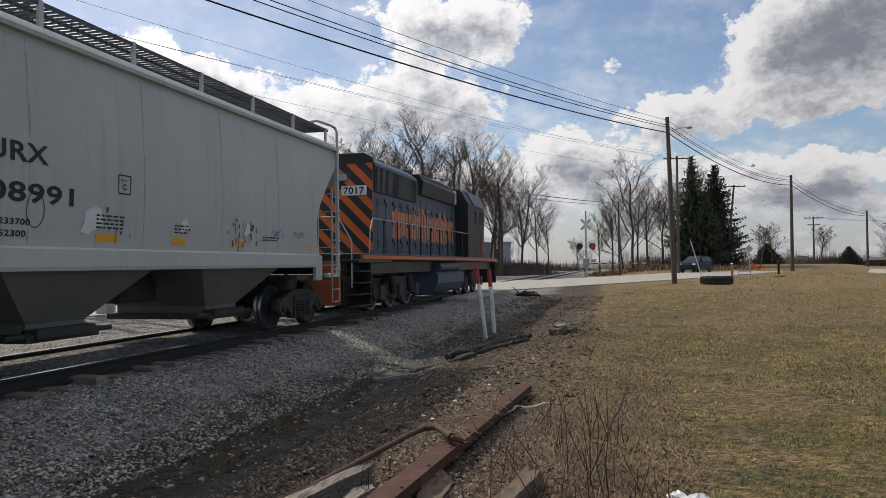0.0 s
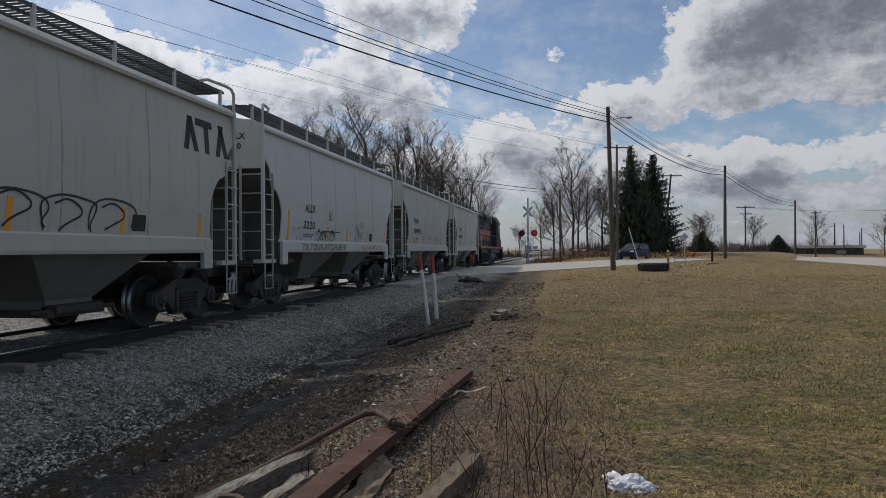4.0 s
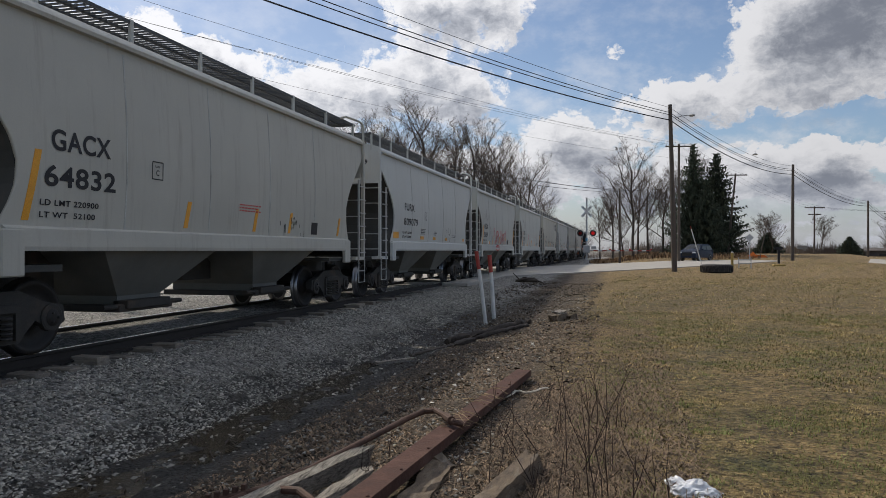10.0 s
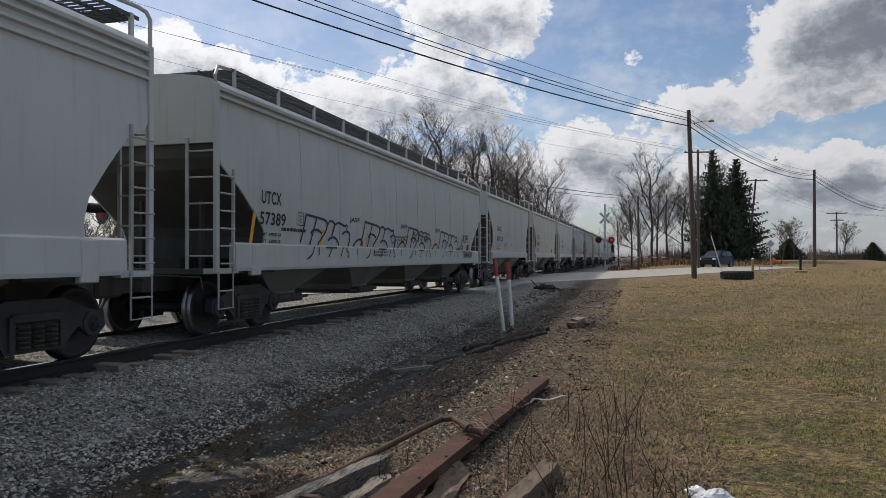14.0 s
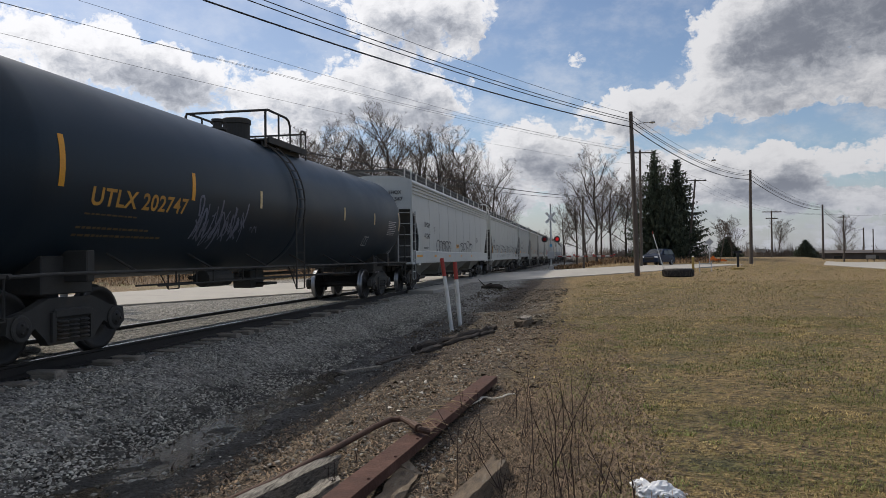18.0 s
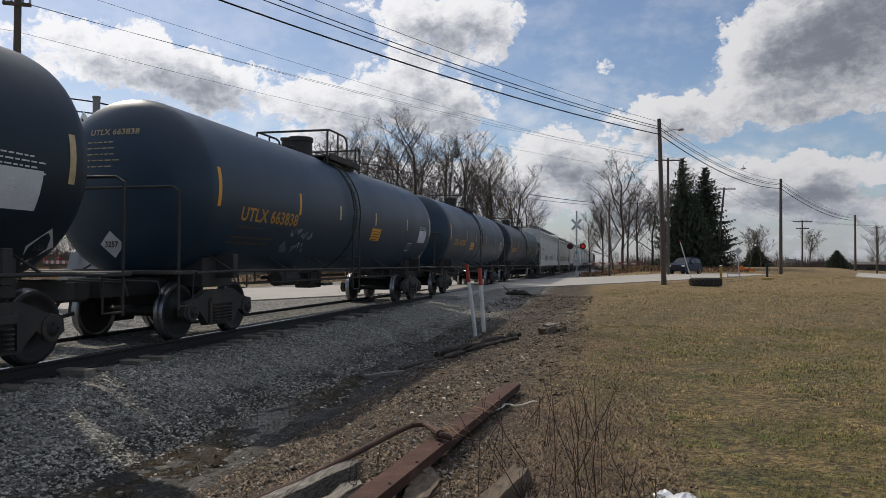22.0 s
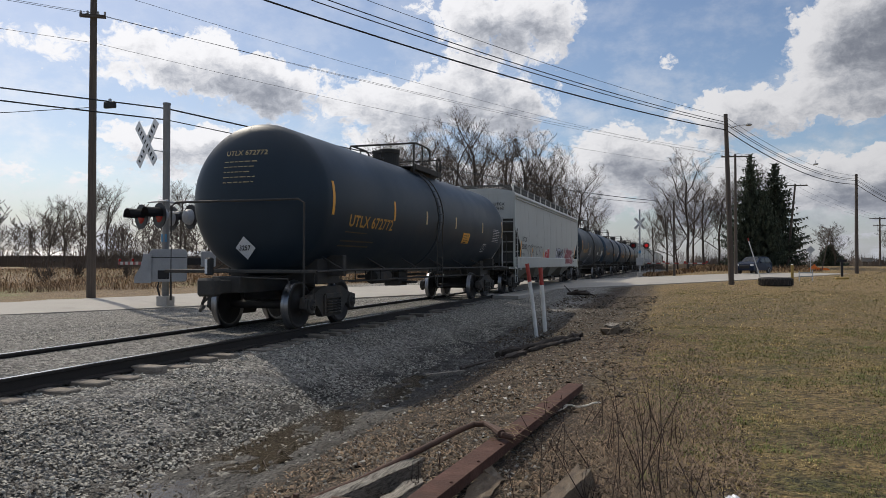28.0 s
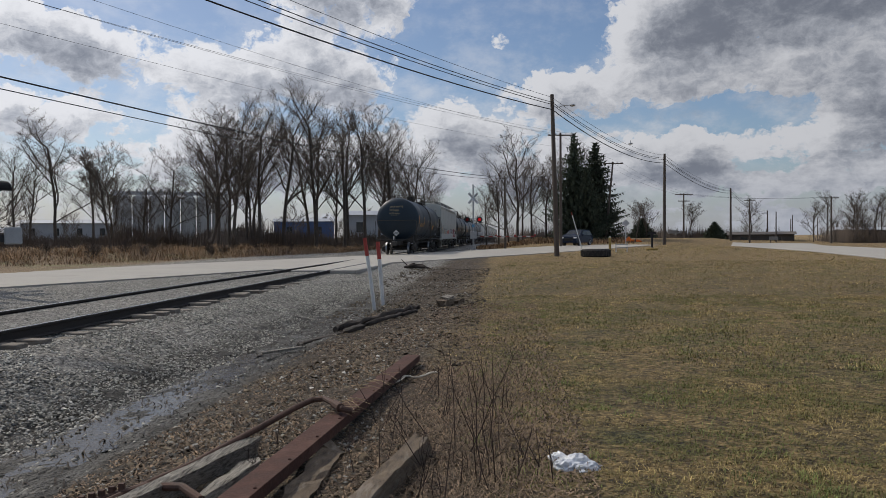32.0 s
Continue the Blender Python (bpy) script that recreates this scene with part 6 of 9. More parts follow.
def text_mesh(words, size, width=None):
    """The built-in font as mesh: x to the right, y up, its lower left corner at the origin."""
    key = ("text", words)
    if key not in MESHES:
        cu = bpy.data.curves.new("writing", "FONT")
        cu.body, cu.offset, cu.space_character = words, .022, 1.08
        ob = new("writing", cu)
        bpy.context.view_layer.update()
        me = bpy.data.meshes.new_from_object(ob.evaluated_get(bpy.context.evaluated_depsgraph_get()))
        bpy.data.objects.remove(ob)
        MESHES[key] = me
    me = MESHES[key]
    co = np.empty(len(me.vertices) * 3, np.float32)
    me.vertices.foreach_get("co", co)
    co = co.reshape(-1, 3)
    lo, hi = co.min(0), co.max(0)
    k = size / (hi[1] - lo[1])
    kx = k if width is None else width / (hi[0] - lo[0])
    v = np.stack([(co[:, 0] - lo[0]) * kx, (co[:, 1] - lo[1]) * k], -1)
    return v, [tuple(p.vertices) for p in me.polygons]


def write(name, words, y, z, size, material, parent, side, width=None, slant=0.0, label="", lift=.006):
    v, f = text_mesh(words, size, width)
    return raw(name, [(side(z + b) + lift, y + a + slant * b, z + b) for a, b in v], f, material, parent, label)


def patch(name, y0, y1, z0, z1, material, parent, side, slant=0.0, label="", lift=.005):
    """A thin decal or strip of tape lying on a curved side."""
    n = max(2, int((z1 - z0) / .12) + 1)
    v, f = [], []
    for i in range(n + 1):
        z = z0 + (z1 - z0) * i / n
        for y in (y0, y1):
            v.append((side(z) + lift, y + slant * (z - z0), z))
    f = [(2 * i, 2 * i + 1, 2 * i + 3, 2 * i + 2) for i in range(n)]
    k = len(v)
    v += [(a - lift * .9, b, c) for a, b, c in v]
    f += [(2 * i, 2 * i + 2, k + 2 * i + 2, k + 2 * i) for i in range(n)] + [(2 * i + 1, k + 2 * i + 1, k + 2 * i + 3, 2 * i + 3) for i in range(n)]
    return raw(name, v, f, material, parent, label)


def stroke(v, f, pts, w, side, lift):
    """Adds a painted line of width w through points (y, z)."""
    pts = [Vector(p) for p in pts]
    o = len(v)
    for i, p in enumerate(pts):
        d = (pts[min(i + 1, len(pts) - 1)] - pts[max(0, i - 1)])
        d = Vector((-d.y, d.x)).normalized() * w / 2
        for q in (p - d, p + d):
            v.append((side(q.y) + lift, q.x, q.y))
    f += [(o + 2 * i, o + 2 * i + 1, o + 2 * i + 3, o + 2 * i + 2) for i in range(len(pts) - 1)]


def curve_pts(pts, n=3):
    return chaikin([tuple(p) for p in pts], n)


def tag_letters(name, count, y0, y1, z0, z1, w, material, parent, side, seed, fill=None, label="", lift=.008):
    """Bubble shapes in a row, painted as outlines, with a fill if given."""
    rng = random.Random(seed)
    v, f, fv, ff = [], [], [], []
    step = (y1 - y0) / count
    for i in range(count):
        a, b = y0 + i * step, y0 + (i + 1.12) * step
        top, low = z1 - rng.uniform(0, .18) * (z1 - z0), z0 + rng.uniform(0, .12) * (z1 - z0)
        mid = low + (top - low) * rng.uniform(.4, .62)
        r = lambda s: rng.uniform(-s, s) * step
        shape = [(a + r(.08), low), (a - .08 * step, mid + r(.1)), (a + .06 * step, top - .1 * (top - low)), (a + .42 * step, top + .02), (b - .10 * step, top - .12 * (top - low)),
                 (b, mid + r(.15)), (b - .18 * step, low + .08), (b - .1 * step + r(.1), low)]
        pts = curve_pts(shape)
        stroke(v, f, pts, w, side, lift)
        kind = rng.randrange(4)
        inner = [[(a + .3 * step, low), (a + .28 * step, mid), (a + .5 * step, mid + .12), (b - .3 * step, mid - .05)],
                 [(a + .2 * step, mid + .1), (a + .5 * step, mid + .2), (b - .25 * step, mid), (a + .45 * step, mid - .15), (a + .3 * step, low)],
                 [(a + .5 * step, top - .08), (a + .42 * step, mid), (a + .6 * step, low + .1)],
                 [(a + .15 * step, mid - .1), (a + .55 * step, mid - .02), (a + .6 * step, low)]][kind]
        stroke(v, f, curve_pts(inner), w, side, lift)
        if fill:
            o = len(fv)
            rows = 9
            for j in range(rows + 1):
                z = low + (top - low) * j / rows
                ins = .12 * step * (abs(2 * j / rows - 1) ** 3)
                for y in (a + ins, b - ins):
                    fv.append((side(z) + lift * .6, y, z))
            ff += [(o + 2 * j, o + 2 * j + 1, o + 2 * j + 3, o + 2 * j + 2) for j in range(rows)]
    if fill:
        raw(name + "_fill", fv, ff, fill, parent, label)
    return raw(name, v, f, material, parent, label)


BUBBLE = [[(0, .1), (.04, .55), (.07, 1)], [(.07, 1), (.25, .95), (.41, .9), (.45, .77), (.43, .52), (.3, .12), (.29, 0)], [(.25, .93), (.22, .65), (.15, 0)],
          [(.16, .42), (.2, .55), (.29, .55), (.36, .43)], [(.45, .75), (.48, .88), (.55, .88), (.59, .78), (.55, .45), (.54, .37)], [(.59, .78), (.66, .87), (.73, .8), (.79, .75), (.84, .82), (.83, .62)],
          [(.47, .22), (.54, .35), (.62, .32), (.68, .15), (.69, 0)], [(.74, .47), (.82, .6), (.9, .53), (.91, .28), (.88, .05)], [(.98, .02), (1.05, .25), (1.14, .35), (1.2, .25), (1.19, .02)]]
UNDERLINE = [[(.19, 1), (.16, .35), (.07, 0)], [(.27, .95), (.27, .3)], [(.39, .95), (.6, .95)], [(.51, .9), (.44, .1)], [(.73, 1), (.68, .2)], [(.81, 1), (.79, .85), (.86, .4), (.82, .1)], [(1.04, .95), (1.04, .3)]]


def piece(name, y0, y1, z0, z1, strokes, w, material, parent, side, label, lift=.008):
    """Spray-painted lines given in a unit box."""
    v, f = [], []
    for k, line in enumerate(strokes):
        pts = curve_pts([(y0 + (y1 - y0) * a, z0 + (z1 - z0) * b) for a, b in line], 3)
        stroke(v, f, pts, w, side, lift + k * .0003)
    return raw(name, v, f, material, parent, label)


def fill_shape(name, outline, material, parent, side, label="", lift=.009):
    """A painted area: one sheet inside an outline of points (y, z)."""
    pts = outline[:-1] if (Vector(outline[0]) - Vector(outline[-1])).length < 1e-4 else outline
    bm = bmesh.new()
    bm.faces.new([bm.verts.new((side(z) + lift, y, z)) for y, z in pts])
    bmesh.ops.triangulate(bm, faces=bm.faces[:])
    return part(name, bm, material, parent, label)


def unit(pts, y0, y1, z0, z1, smooth=2):
    """Points of a unit box laid over a part of the side, with rounded corners."""
    return curve_pts([(y0 + (y1 - y0) * a, z0 + (z1 - z0) * b) for a, b in pts], smooth)


def ring(cy, cz, ry, rz):
    return [(cy + ry * cos(2 * pi * k / 18), cz + rz * sin(2 * pi * k / 18)) for k in range(19)]


def drips(name, y0, y1, z0, z1, material, parent, side, seed, count=34, label="dark smeared scuffs running down the side"):
    """Short smears and runs, thickest in the middle of the patch."""
    rng = random.Random(seed)
    v, f = [], []
    for k in range(count):
        y = rng.gauss((y0 + y1) / 2, (y1 - y0) / 4.2)
        z = rng.uniform(z0, z1)
        h = rng.uniform(.02, .11) * (1.6 if rng.random() < .2 else 1)
        w = rng.uniform(.010, .034)
        stroke(v, f, [(y, z), (y + rng.uniform(-.012, .012), z - h * .5), (y + rng.uniform(-.02, .02), z - h)], w, side, .006 + k * .00006)
    return raw(name, v, f, material, parent, label)


def scribble(name, y0, y1, z0, z1, material, parent, side, seed, w=.018, turns=9, label="", lift=.007):
    rng = random.Random(seed)
    v, f = [], []
    for k in range(turns):
        y = y0 + (y1 - y0) * (k + .5) / turns
        s = (y1 - y0) / turns
        pts = [(y + rng.uniform(-.6, .6) * s, rng.uniform(z0, z1)) for _ in range(4)]
        stroke(v, f, curve_pts(pts, 2), w, side, lift)
    return raw(name, v, f, material, parent, label)


# ---------------------------------------------------------------- covered hoppers
def hopper_side(wide=1.50, tall=4.0):
    zs = [.3, 1.2, 1.52, 2.0, 2.5, 3.0, tall - .25, tall - .05, tall]
    xs = [wide - .07, wide - .07, wide - .035, wide, wide + .012, wide, wide - .05, wide - .075, wide - .11]
    return lambda z: float(np.interp(z, zs, xs))


def cut_edge(z, style, low=1.5):
    """How far the end of the side sheet stands in from the corner post at height z."""
    if style == "round":
        return float(np.interp(z, [low, 1.62, 1.80, 2.0, 2.25, 2.5, 2.75, 3.0, 3.2, 3.4, 3.55, 4.4], [.98, 1.04, 1.14, 1.21, 1.22, 1.12, .93, .68, .45, .22, .06, .02]))
    if style == "step":
        return float(np.interp(z, [low, 1.6, 2.2, 2.45, 2.62, 2.70, 2.72, 2.74, 3.1, 3.3, 3.32, 4.4], [.92, 1.0, 1.02, .88, .72, .48, .42, .40, .34, .12, .03, .02]))
    if style == "wedge":
        return float(np.interp(z, [low, 1.7, 2.0, 2.4, 2.72, 2.85, 2.94, 3.0, 3.6, 4.4], [1.16, 1.20, 1.14, .84, .56, .44, .28, .06, .04, .02]))
    return float(np.interp(z, [1.4, 1.75, 2.0, 2.4, 2.75, 4.4], [1.5, 1.5, 1.2, .65, .06, .02]))


def side_sheet(L, side, style, low, tall):
    zs = sorted(set([low, tall] + [low + (tall - low) * i / 26 for i in range(27)]))
    bm = bmesh.new()
    rows = []
    for z in zs:
        e = cut_edge(z, style, low)
        ys = [-L + e, -L + e + .02] + [-L + 2 + (2 * L - 4) * i / 8 for i in range(9)] + [L - e - .02, L - e]
        rows.append([bm.verts.new((side(z), y, z)) for y in ys])
    back = [[bm.verts.new((v.co.x - .03, v.co.y, v.co.z)) for v in r] for r in rows]
    for a, b in ((i, i + 1) for i in range(len(rows) - 1)):
        for k in range(len(rows[0]) - 1):
            bm.faces.new((rows[a][k], rows[a][k + 1], rows[b][k + 1], rows[b][k]))
            bm.faces.new((back[a][k], back[b][k], back[b][k + 1], back[a][k + 1]))
        for k in (0, -1):
            bm.faces.new((rows[a][k], rows[b][k], back[b][k], back[a][k]))
    return bm


def mirror_x(bm):
    for v in bm.verts:
        v.co.x = -v.co.x
    bmesh.ops.reverse_faces(bm, faces=bm.faces)
    return bm


def roof_mesh(L, tall, wide, ridges):
    """A shallow arched roof with rolled eaves running the whole length."""
    prof = [(wide - .06, tall - .16), (wide + .02, tall - .15), (wide + .03, tall - .10), (wide, tall - .06)]
    for k in range(ridges):
        z = tall - .15 - .13 * (ridges - k)
        prof = [(wide - .04, z), (wide + .025, z + .02), (wide + .025, z + .06), (wide - .04, z + .09)] + prof
    arch = [(wide * cos(a), tall - .06 + .22 * sin(a)) for a in (pi * k / 10 for k in range(1, 10))]
    full = prof + arch + [(-x, z) for x, z in prof[::-1]]
    return extrude_outline(bmesh.new(), [(x, -L, z) for x, z in full], (0, 2 * L, 0))


def running_board(L, z):
    """Gratings along both sides of the hatches, with rungs that let the sky through."""
    bm = bmesh.new()
    for s in (1, -1):
        x0, x1 = s * .58, s * 1.18
        for x in (x0, (x0 + x1) / 2, x1):
            box(bm, x - .012, x + .012, -L - .1, L + .1, z, z + .05)
        n = int(2 * L / .11)
        for i in range(n):
            y = -L + 2 * L * i / n
            box(bm, min(x0, x1), max(x0, x1), y, y + .034, z + .015, z + .035)
    for e in (-1, 1):
        for k in range(8):
            y = e * (L + .06 - k * .055)
            box(bm, -1.1, 1.1, y, y + .028, z + .005, z + .04)
    return bm


def bay_mesh(y0, y1, b0, b1, side, ztop, zlow, half=.62):
    bm = bmesh.new()
    top = [(-side(ztop) + .06, y0), (side(ztop) - .06, y0), (side(ztop) - .06, y1), (-side(ztop) + .06, y1)]
    mid = [(-half - .25, b0), (half + .25, b0), (half + .25, b1), (-half - .25, b1)]
    a = [bm.verts.new((x, y, ztop)) for x, y in top]
    b = [bm.verts.new((x, y, zlow + .12)) for x, y in mid]
    c = [bm.verts.new((x, y, zlow)) for x, y in mid]
    for p, q in ((a, b), (b, c)):
        for k in range(4):
            bm.faces.new((p[k], p[(k + 1) % 4], q[(k + 1) % 4], q[k]))
    bm.faces.new(c)
    bm.faces.new(a[::-1])
    bmesh.ops.recalc_face_normals(bm, faces=bm.faces)
    return bm


def ladder(car, y, x, z0, z1, rungs, across, material, axis):
    """A stile with round rungs that run to the corner post; axis y: on the side, axis x: on the end."""
    w = across
    bm = bmesh.new()
    if axis == "y":
        box(bm, x - .02, x + .02, y + w - .022, y + w + .022, z0, z1)
    else:
        box(bm, x - abs(w) - .022, x - abs(w) + .022, y - .02, y + .02, z0, z1)
    lad = part("ladder", bm, material, car)
    for k in range(rungs):
        z = z0 + (z1 - z0) * (k + .5) / rungs
        p, q = ((x + .03, y, z), (x + .03, y + w, z)) if axis == "y" else ((x, y, z), (x - abs(w), y, z))
        part("rung", bar(p, q, r=.015, seg=6), material, lad)
    return lad


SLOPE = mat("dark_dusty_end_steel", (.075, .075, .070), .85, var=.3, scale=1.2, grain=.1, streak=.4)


def hopper(label, rear, front, paint, style="round", tall=4.0, wide=1.46, bays=2, ridges=0, marks=None, board=True):
    """A covered hopper; rear and front: where its corner posts stand along the track at the clip's start."""
    L = (front - rear) / 2
    car = thing("covered_hopper_car", label, "railway car", "freight train")
    car.location = (TRACK, (rear + front) / 2, 0)
    MOVERS.append((car, (rear + front) / 2))
    side = hopper_side(wide, tall)
    low, deep = (1.26, .28) if L < 8 else (1.06, .47)
    key = "%s%.2f%.2f%s" % (style, L, tall, paint.name)
    shared("sideA" + key, "side_sheet", lambda: side_sheet(L, side, style, 1.5, tall - .05), paint, car, "", True)
    shared("sideB" + key, "side_sheet", lambda: mirror_x(side_sheet(L, side, style, 1.5, tall - .05)), paint, car, "", True)
    shared("roof" + key, "roof", lambda: roof_mesh(L - .02, tall + .06, wide - .02, ridges), paint, car)
    for s in (1, -1):
        w = wide - .06
        ye = s * (L - .038)
        shared("end%d" % s + key, "end_sheet", lambda: boxes((-w, w, ye - .02, ye + .02, 3.12, tall - .01), (-w, w, ye - .035, ye + .035, 3.08, 3.16), (-.9, -.86, ye - .03, ye + .03, 3.12, tall - .12), (.50, .54, ye - .03, ye + .03, 3.12, tall - .12)), paint, car)
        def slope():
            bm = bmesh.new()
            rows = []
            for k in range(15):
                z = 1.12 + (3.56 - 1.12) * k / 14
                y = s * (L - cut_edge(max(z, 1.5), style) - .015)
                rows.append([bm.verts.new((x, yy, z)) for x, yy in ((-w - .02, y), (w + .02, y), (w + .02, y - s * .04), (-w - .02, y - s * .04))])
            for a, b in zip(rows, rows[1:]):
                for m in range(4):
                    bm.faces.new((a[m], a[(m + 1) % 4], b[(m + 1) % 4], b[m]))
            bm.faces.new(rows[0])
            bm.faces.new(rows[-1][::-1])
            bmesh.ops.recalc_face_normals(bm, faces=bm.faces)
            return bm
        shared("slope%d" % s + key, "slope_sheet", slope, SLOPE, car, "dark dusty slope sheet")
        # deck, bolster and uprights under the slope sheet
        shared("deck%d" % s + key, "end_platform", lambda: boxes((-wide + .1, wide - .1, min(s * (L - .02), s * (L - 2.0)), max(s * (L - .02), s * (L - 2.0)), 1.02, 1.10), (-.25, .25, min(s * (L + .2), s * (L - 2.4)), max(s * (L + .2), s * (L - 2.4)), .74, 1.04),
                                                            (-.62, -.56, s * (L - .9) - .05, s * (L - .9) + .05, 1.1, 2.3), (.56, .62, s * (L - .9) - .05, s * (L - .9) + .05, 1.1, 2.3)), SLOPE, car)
        for q in (1, -1):
            px, py = q * (wide - .02), s * L
            shared("post%d%d" % (s, q) + key, "corner_post", lambda: boxes((px - .035, px + .035, py - .045, py + .045, 1.03, tall), bevel=.01), paint, car)
            if style != "slope":
                shared("hoop%d%d" % (s, q) + key, "roof_handhold", lambda: tube(bmesh.new(), [(px, py, tall - .15), (px, py, tall + .36), (px * .985, py - s * .05, tall + .45), (px * .95, py - s * .16, tall + .49), (px * .88, py - s * .75, tall + .50), (px * .81, py - s * .9, tall + .44)], .030, 8), paint, car)
            if style == "slope":
                shared("hoop%d%d" % (s, q) + key, "roof_handhold", lambda: tube(bmesh.new(), [(px, py, tall - .05), (px * .98, py, tall + .12), (px * .86, py - s * .35, tall + .36), (px * .80, py - s * .95, tall + .44), (px * .78, py - s * 1.4, tall + .44)], .028, 8), LADDER, car)
            x2 = q * (wide + .02)
            if q > 0:
                ladder(car, py, x2, 1.05, 3.0 if style != "slope" else 2.7, 6, -s * .42, LADDER, "y")
            shared("stirrup%d%d" % (s, q) + key, "stirrup_step", lambda: tube(tube(bmesh.new(), [(x2, py, 1.06), (x2, py, .48), (x2, py - s * .42, .48), (x2, py - s * .42, 1.06)], .016, 6), [(x2, py, .76), (x2, py - s * .42, .76)], .014, 6), LADDER, car)
        ladder(car, s * (L + .03), wide - .06, 1.1, 3.15, 5, .46, LADDER, "x")
        coupler(car, s * (L + .02), s)
        truck(car, s * (L - 1.22 if L < 8 else L - 1.55))
    # sills
    for q in (1, -1):
        def sill():
            bm = bmesh.new()
            x0, x1, E = wide - .10, wide + .02, L - (1.05 if L < 8 else .5)
            extrude_outline(bm, [(q * x0, -E, low + .02), (q * x1, -E, low), (q * (x1 + .01), -E, low + .05), (q * x1, -E, low + deep - .03), (q * (x1 - .05), -E, low + deep), (q * x0, -E, low + deep - .02)], (0, 2 * E, 0))
            for e in (1, -1):
                box(bm, min(q * (wide - .06), q * (wide + .03)), max(q * (wide - .06), q * (wide + .03)), e * (L - 1.15) - .16, e * (L - 1.15) + .16, .98, 1.5, .015)
                box(bm, min(q * (wide - .25), q * (wide + .01)), max(q * (wide - .25), q * (wide + .01)), min(e * L, e * (L - .6)), max(e * L, e * (L - .6)), 1.03, 1.11)
            return bm
        shared("sill%d" % q + key, "side_sill", sill, paint, car)
    # bays
    inner = L - 1.2
    step = 2 * inner / bays
    for k in range(bays):
        y0, y1 = (-inner + k * step + .1, -inner + (k + 1) * step - .1) if bays > 2 else ((-3.3, -.6), (.6, 3.3))[k]
        c = (y0 + y1) / 2
        bay = shared("bay%d" % k + key, "hopper_bay", lambda: bay_mesh(y0, y1, c - .5, c + .5, side, 1.28, .50), BAY_STEEL, car, "dust-coated discharge bay")
        shared("gate", "outlet_gate", lambda: tube(boxes((-1.0, 1.0, -.62, .62, -.10, .0), (.8, 1.05, -.5, .5, -.06, .06), bevel=.01), [(.95, -.9, -.02), (.95, .9, -.02)], .035, 8), UNDER, bay).location = (0, c, .50)
        shared("centre_plate%d" % k + key, "centre_hood", lambda: boxes((-.3, .3, y0 - .6, y0 + .3, .74, 1.28)), UNDER, car)
    if board:
        zb = tall + .40
        brd = shared("board" + key, "running_board", lambda: running_board(L if style != "slope" else L - .9, zb), GRATE, car, "see-through galvanised roof walkway")
        n = 8 if L < 8 else 12
        for q in (1, -1):
            for k in range(n):
                y = (-L + .05 + (2 * L - .1) * k / (n - 1)) * (1 if style != "slope" else (L - .9) / L)
                shared("support%.2f" % tall, "walkway_support", lambda: boxes((-.02, .02, -.035, .035, -.42, .06)), paint, brd).location = (q * 1.18, y, zb)
        shared("hatch" + key, "roof_hatch", lambda: boxes((-.42, .42, -L + .8, L - .8, tall + .10, tall + .30), bevel=.04), paint, car)
    # weld seams between the side sheets
    seams = 5 if L < 8 else 9
    for k in range(1, seams):
        y = -L + 1.0 + (2 * L - 2.0) * k / seams
        patch("weld_seam", y - .013, y + .013, 1.54, tall - .16, WELD, car, side, 0, "", .004)
    if marks:
        marks(car, side, L)
    return car


WELD = mat("grimy_weld_line", (.43, .435, .405), .7, var=.5, scale=2.5, grain=.2, bump=.1, tint=(.22, .18, .14), tint_amount=.25)


def plate_c(car, side, y, z, s=.24):
    v, f = [], []
    for a, b in (((y, z), (y + s, z)), ((y + s, z), (y + s, z + s)), ((y + s, z + s), (y, z + s)), ((y, z + s), (y, z))):
        stroke(v, f, [a, b], .016, side, .006)
    raw("clearance_mark", v, f, LETTER_BLACK, car)
    write("clearance_mark", "C", y + .085, z + .05, .08, LETTER_BLACK, car, side)
    write("clearance_mark", "PLATE", y + .05, z + .16, .03, LETTER_BLACK, car, side)


def bars_of_text(car, side, y, z, w, rows, material=LETTER_BLACK, h=.022, gap=.05):
    rng = random.Random(int((y + 50) * 100))
    v, f = [], []
    for k in range(rows):
        a = y
        while a < y + w * rng.uniform(.75, 1):
            b = a + rng.uniform(.04, .12)
            stroke(v, f, [(a, z - k * gap), (b, z - k * gap)], h, side, .006)
            a = b + .025
    raw("small_writing", v, f, material, car)


SCUFF = mat("black_green_smears", (.085, .095, .085), .7, var=.5, scale=9, bump=0, isl=.6)


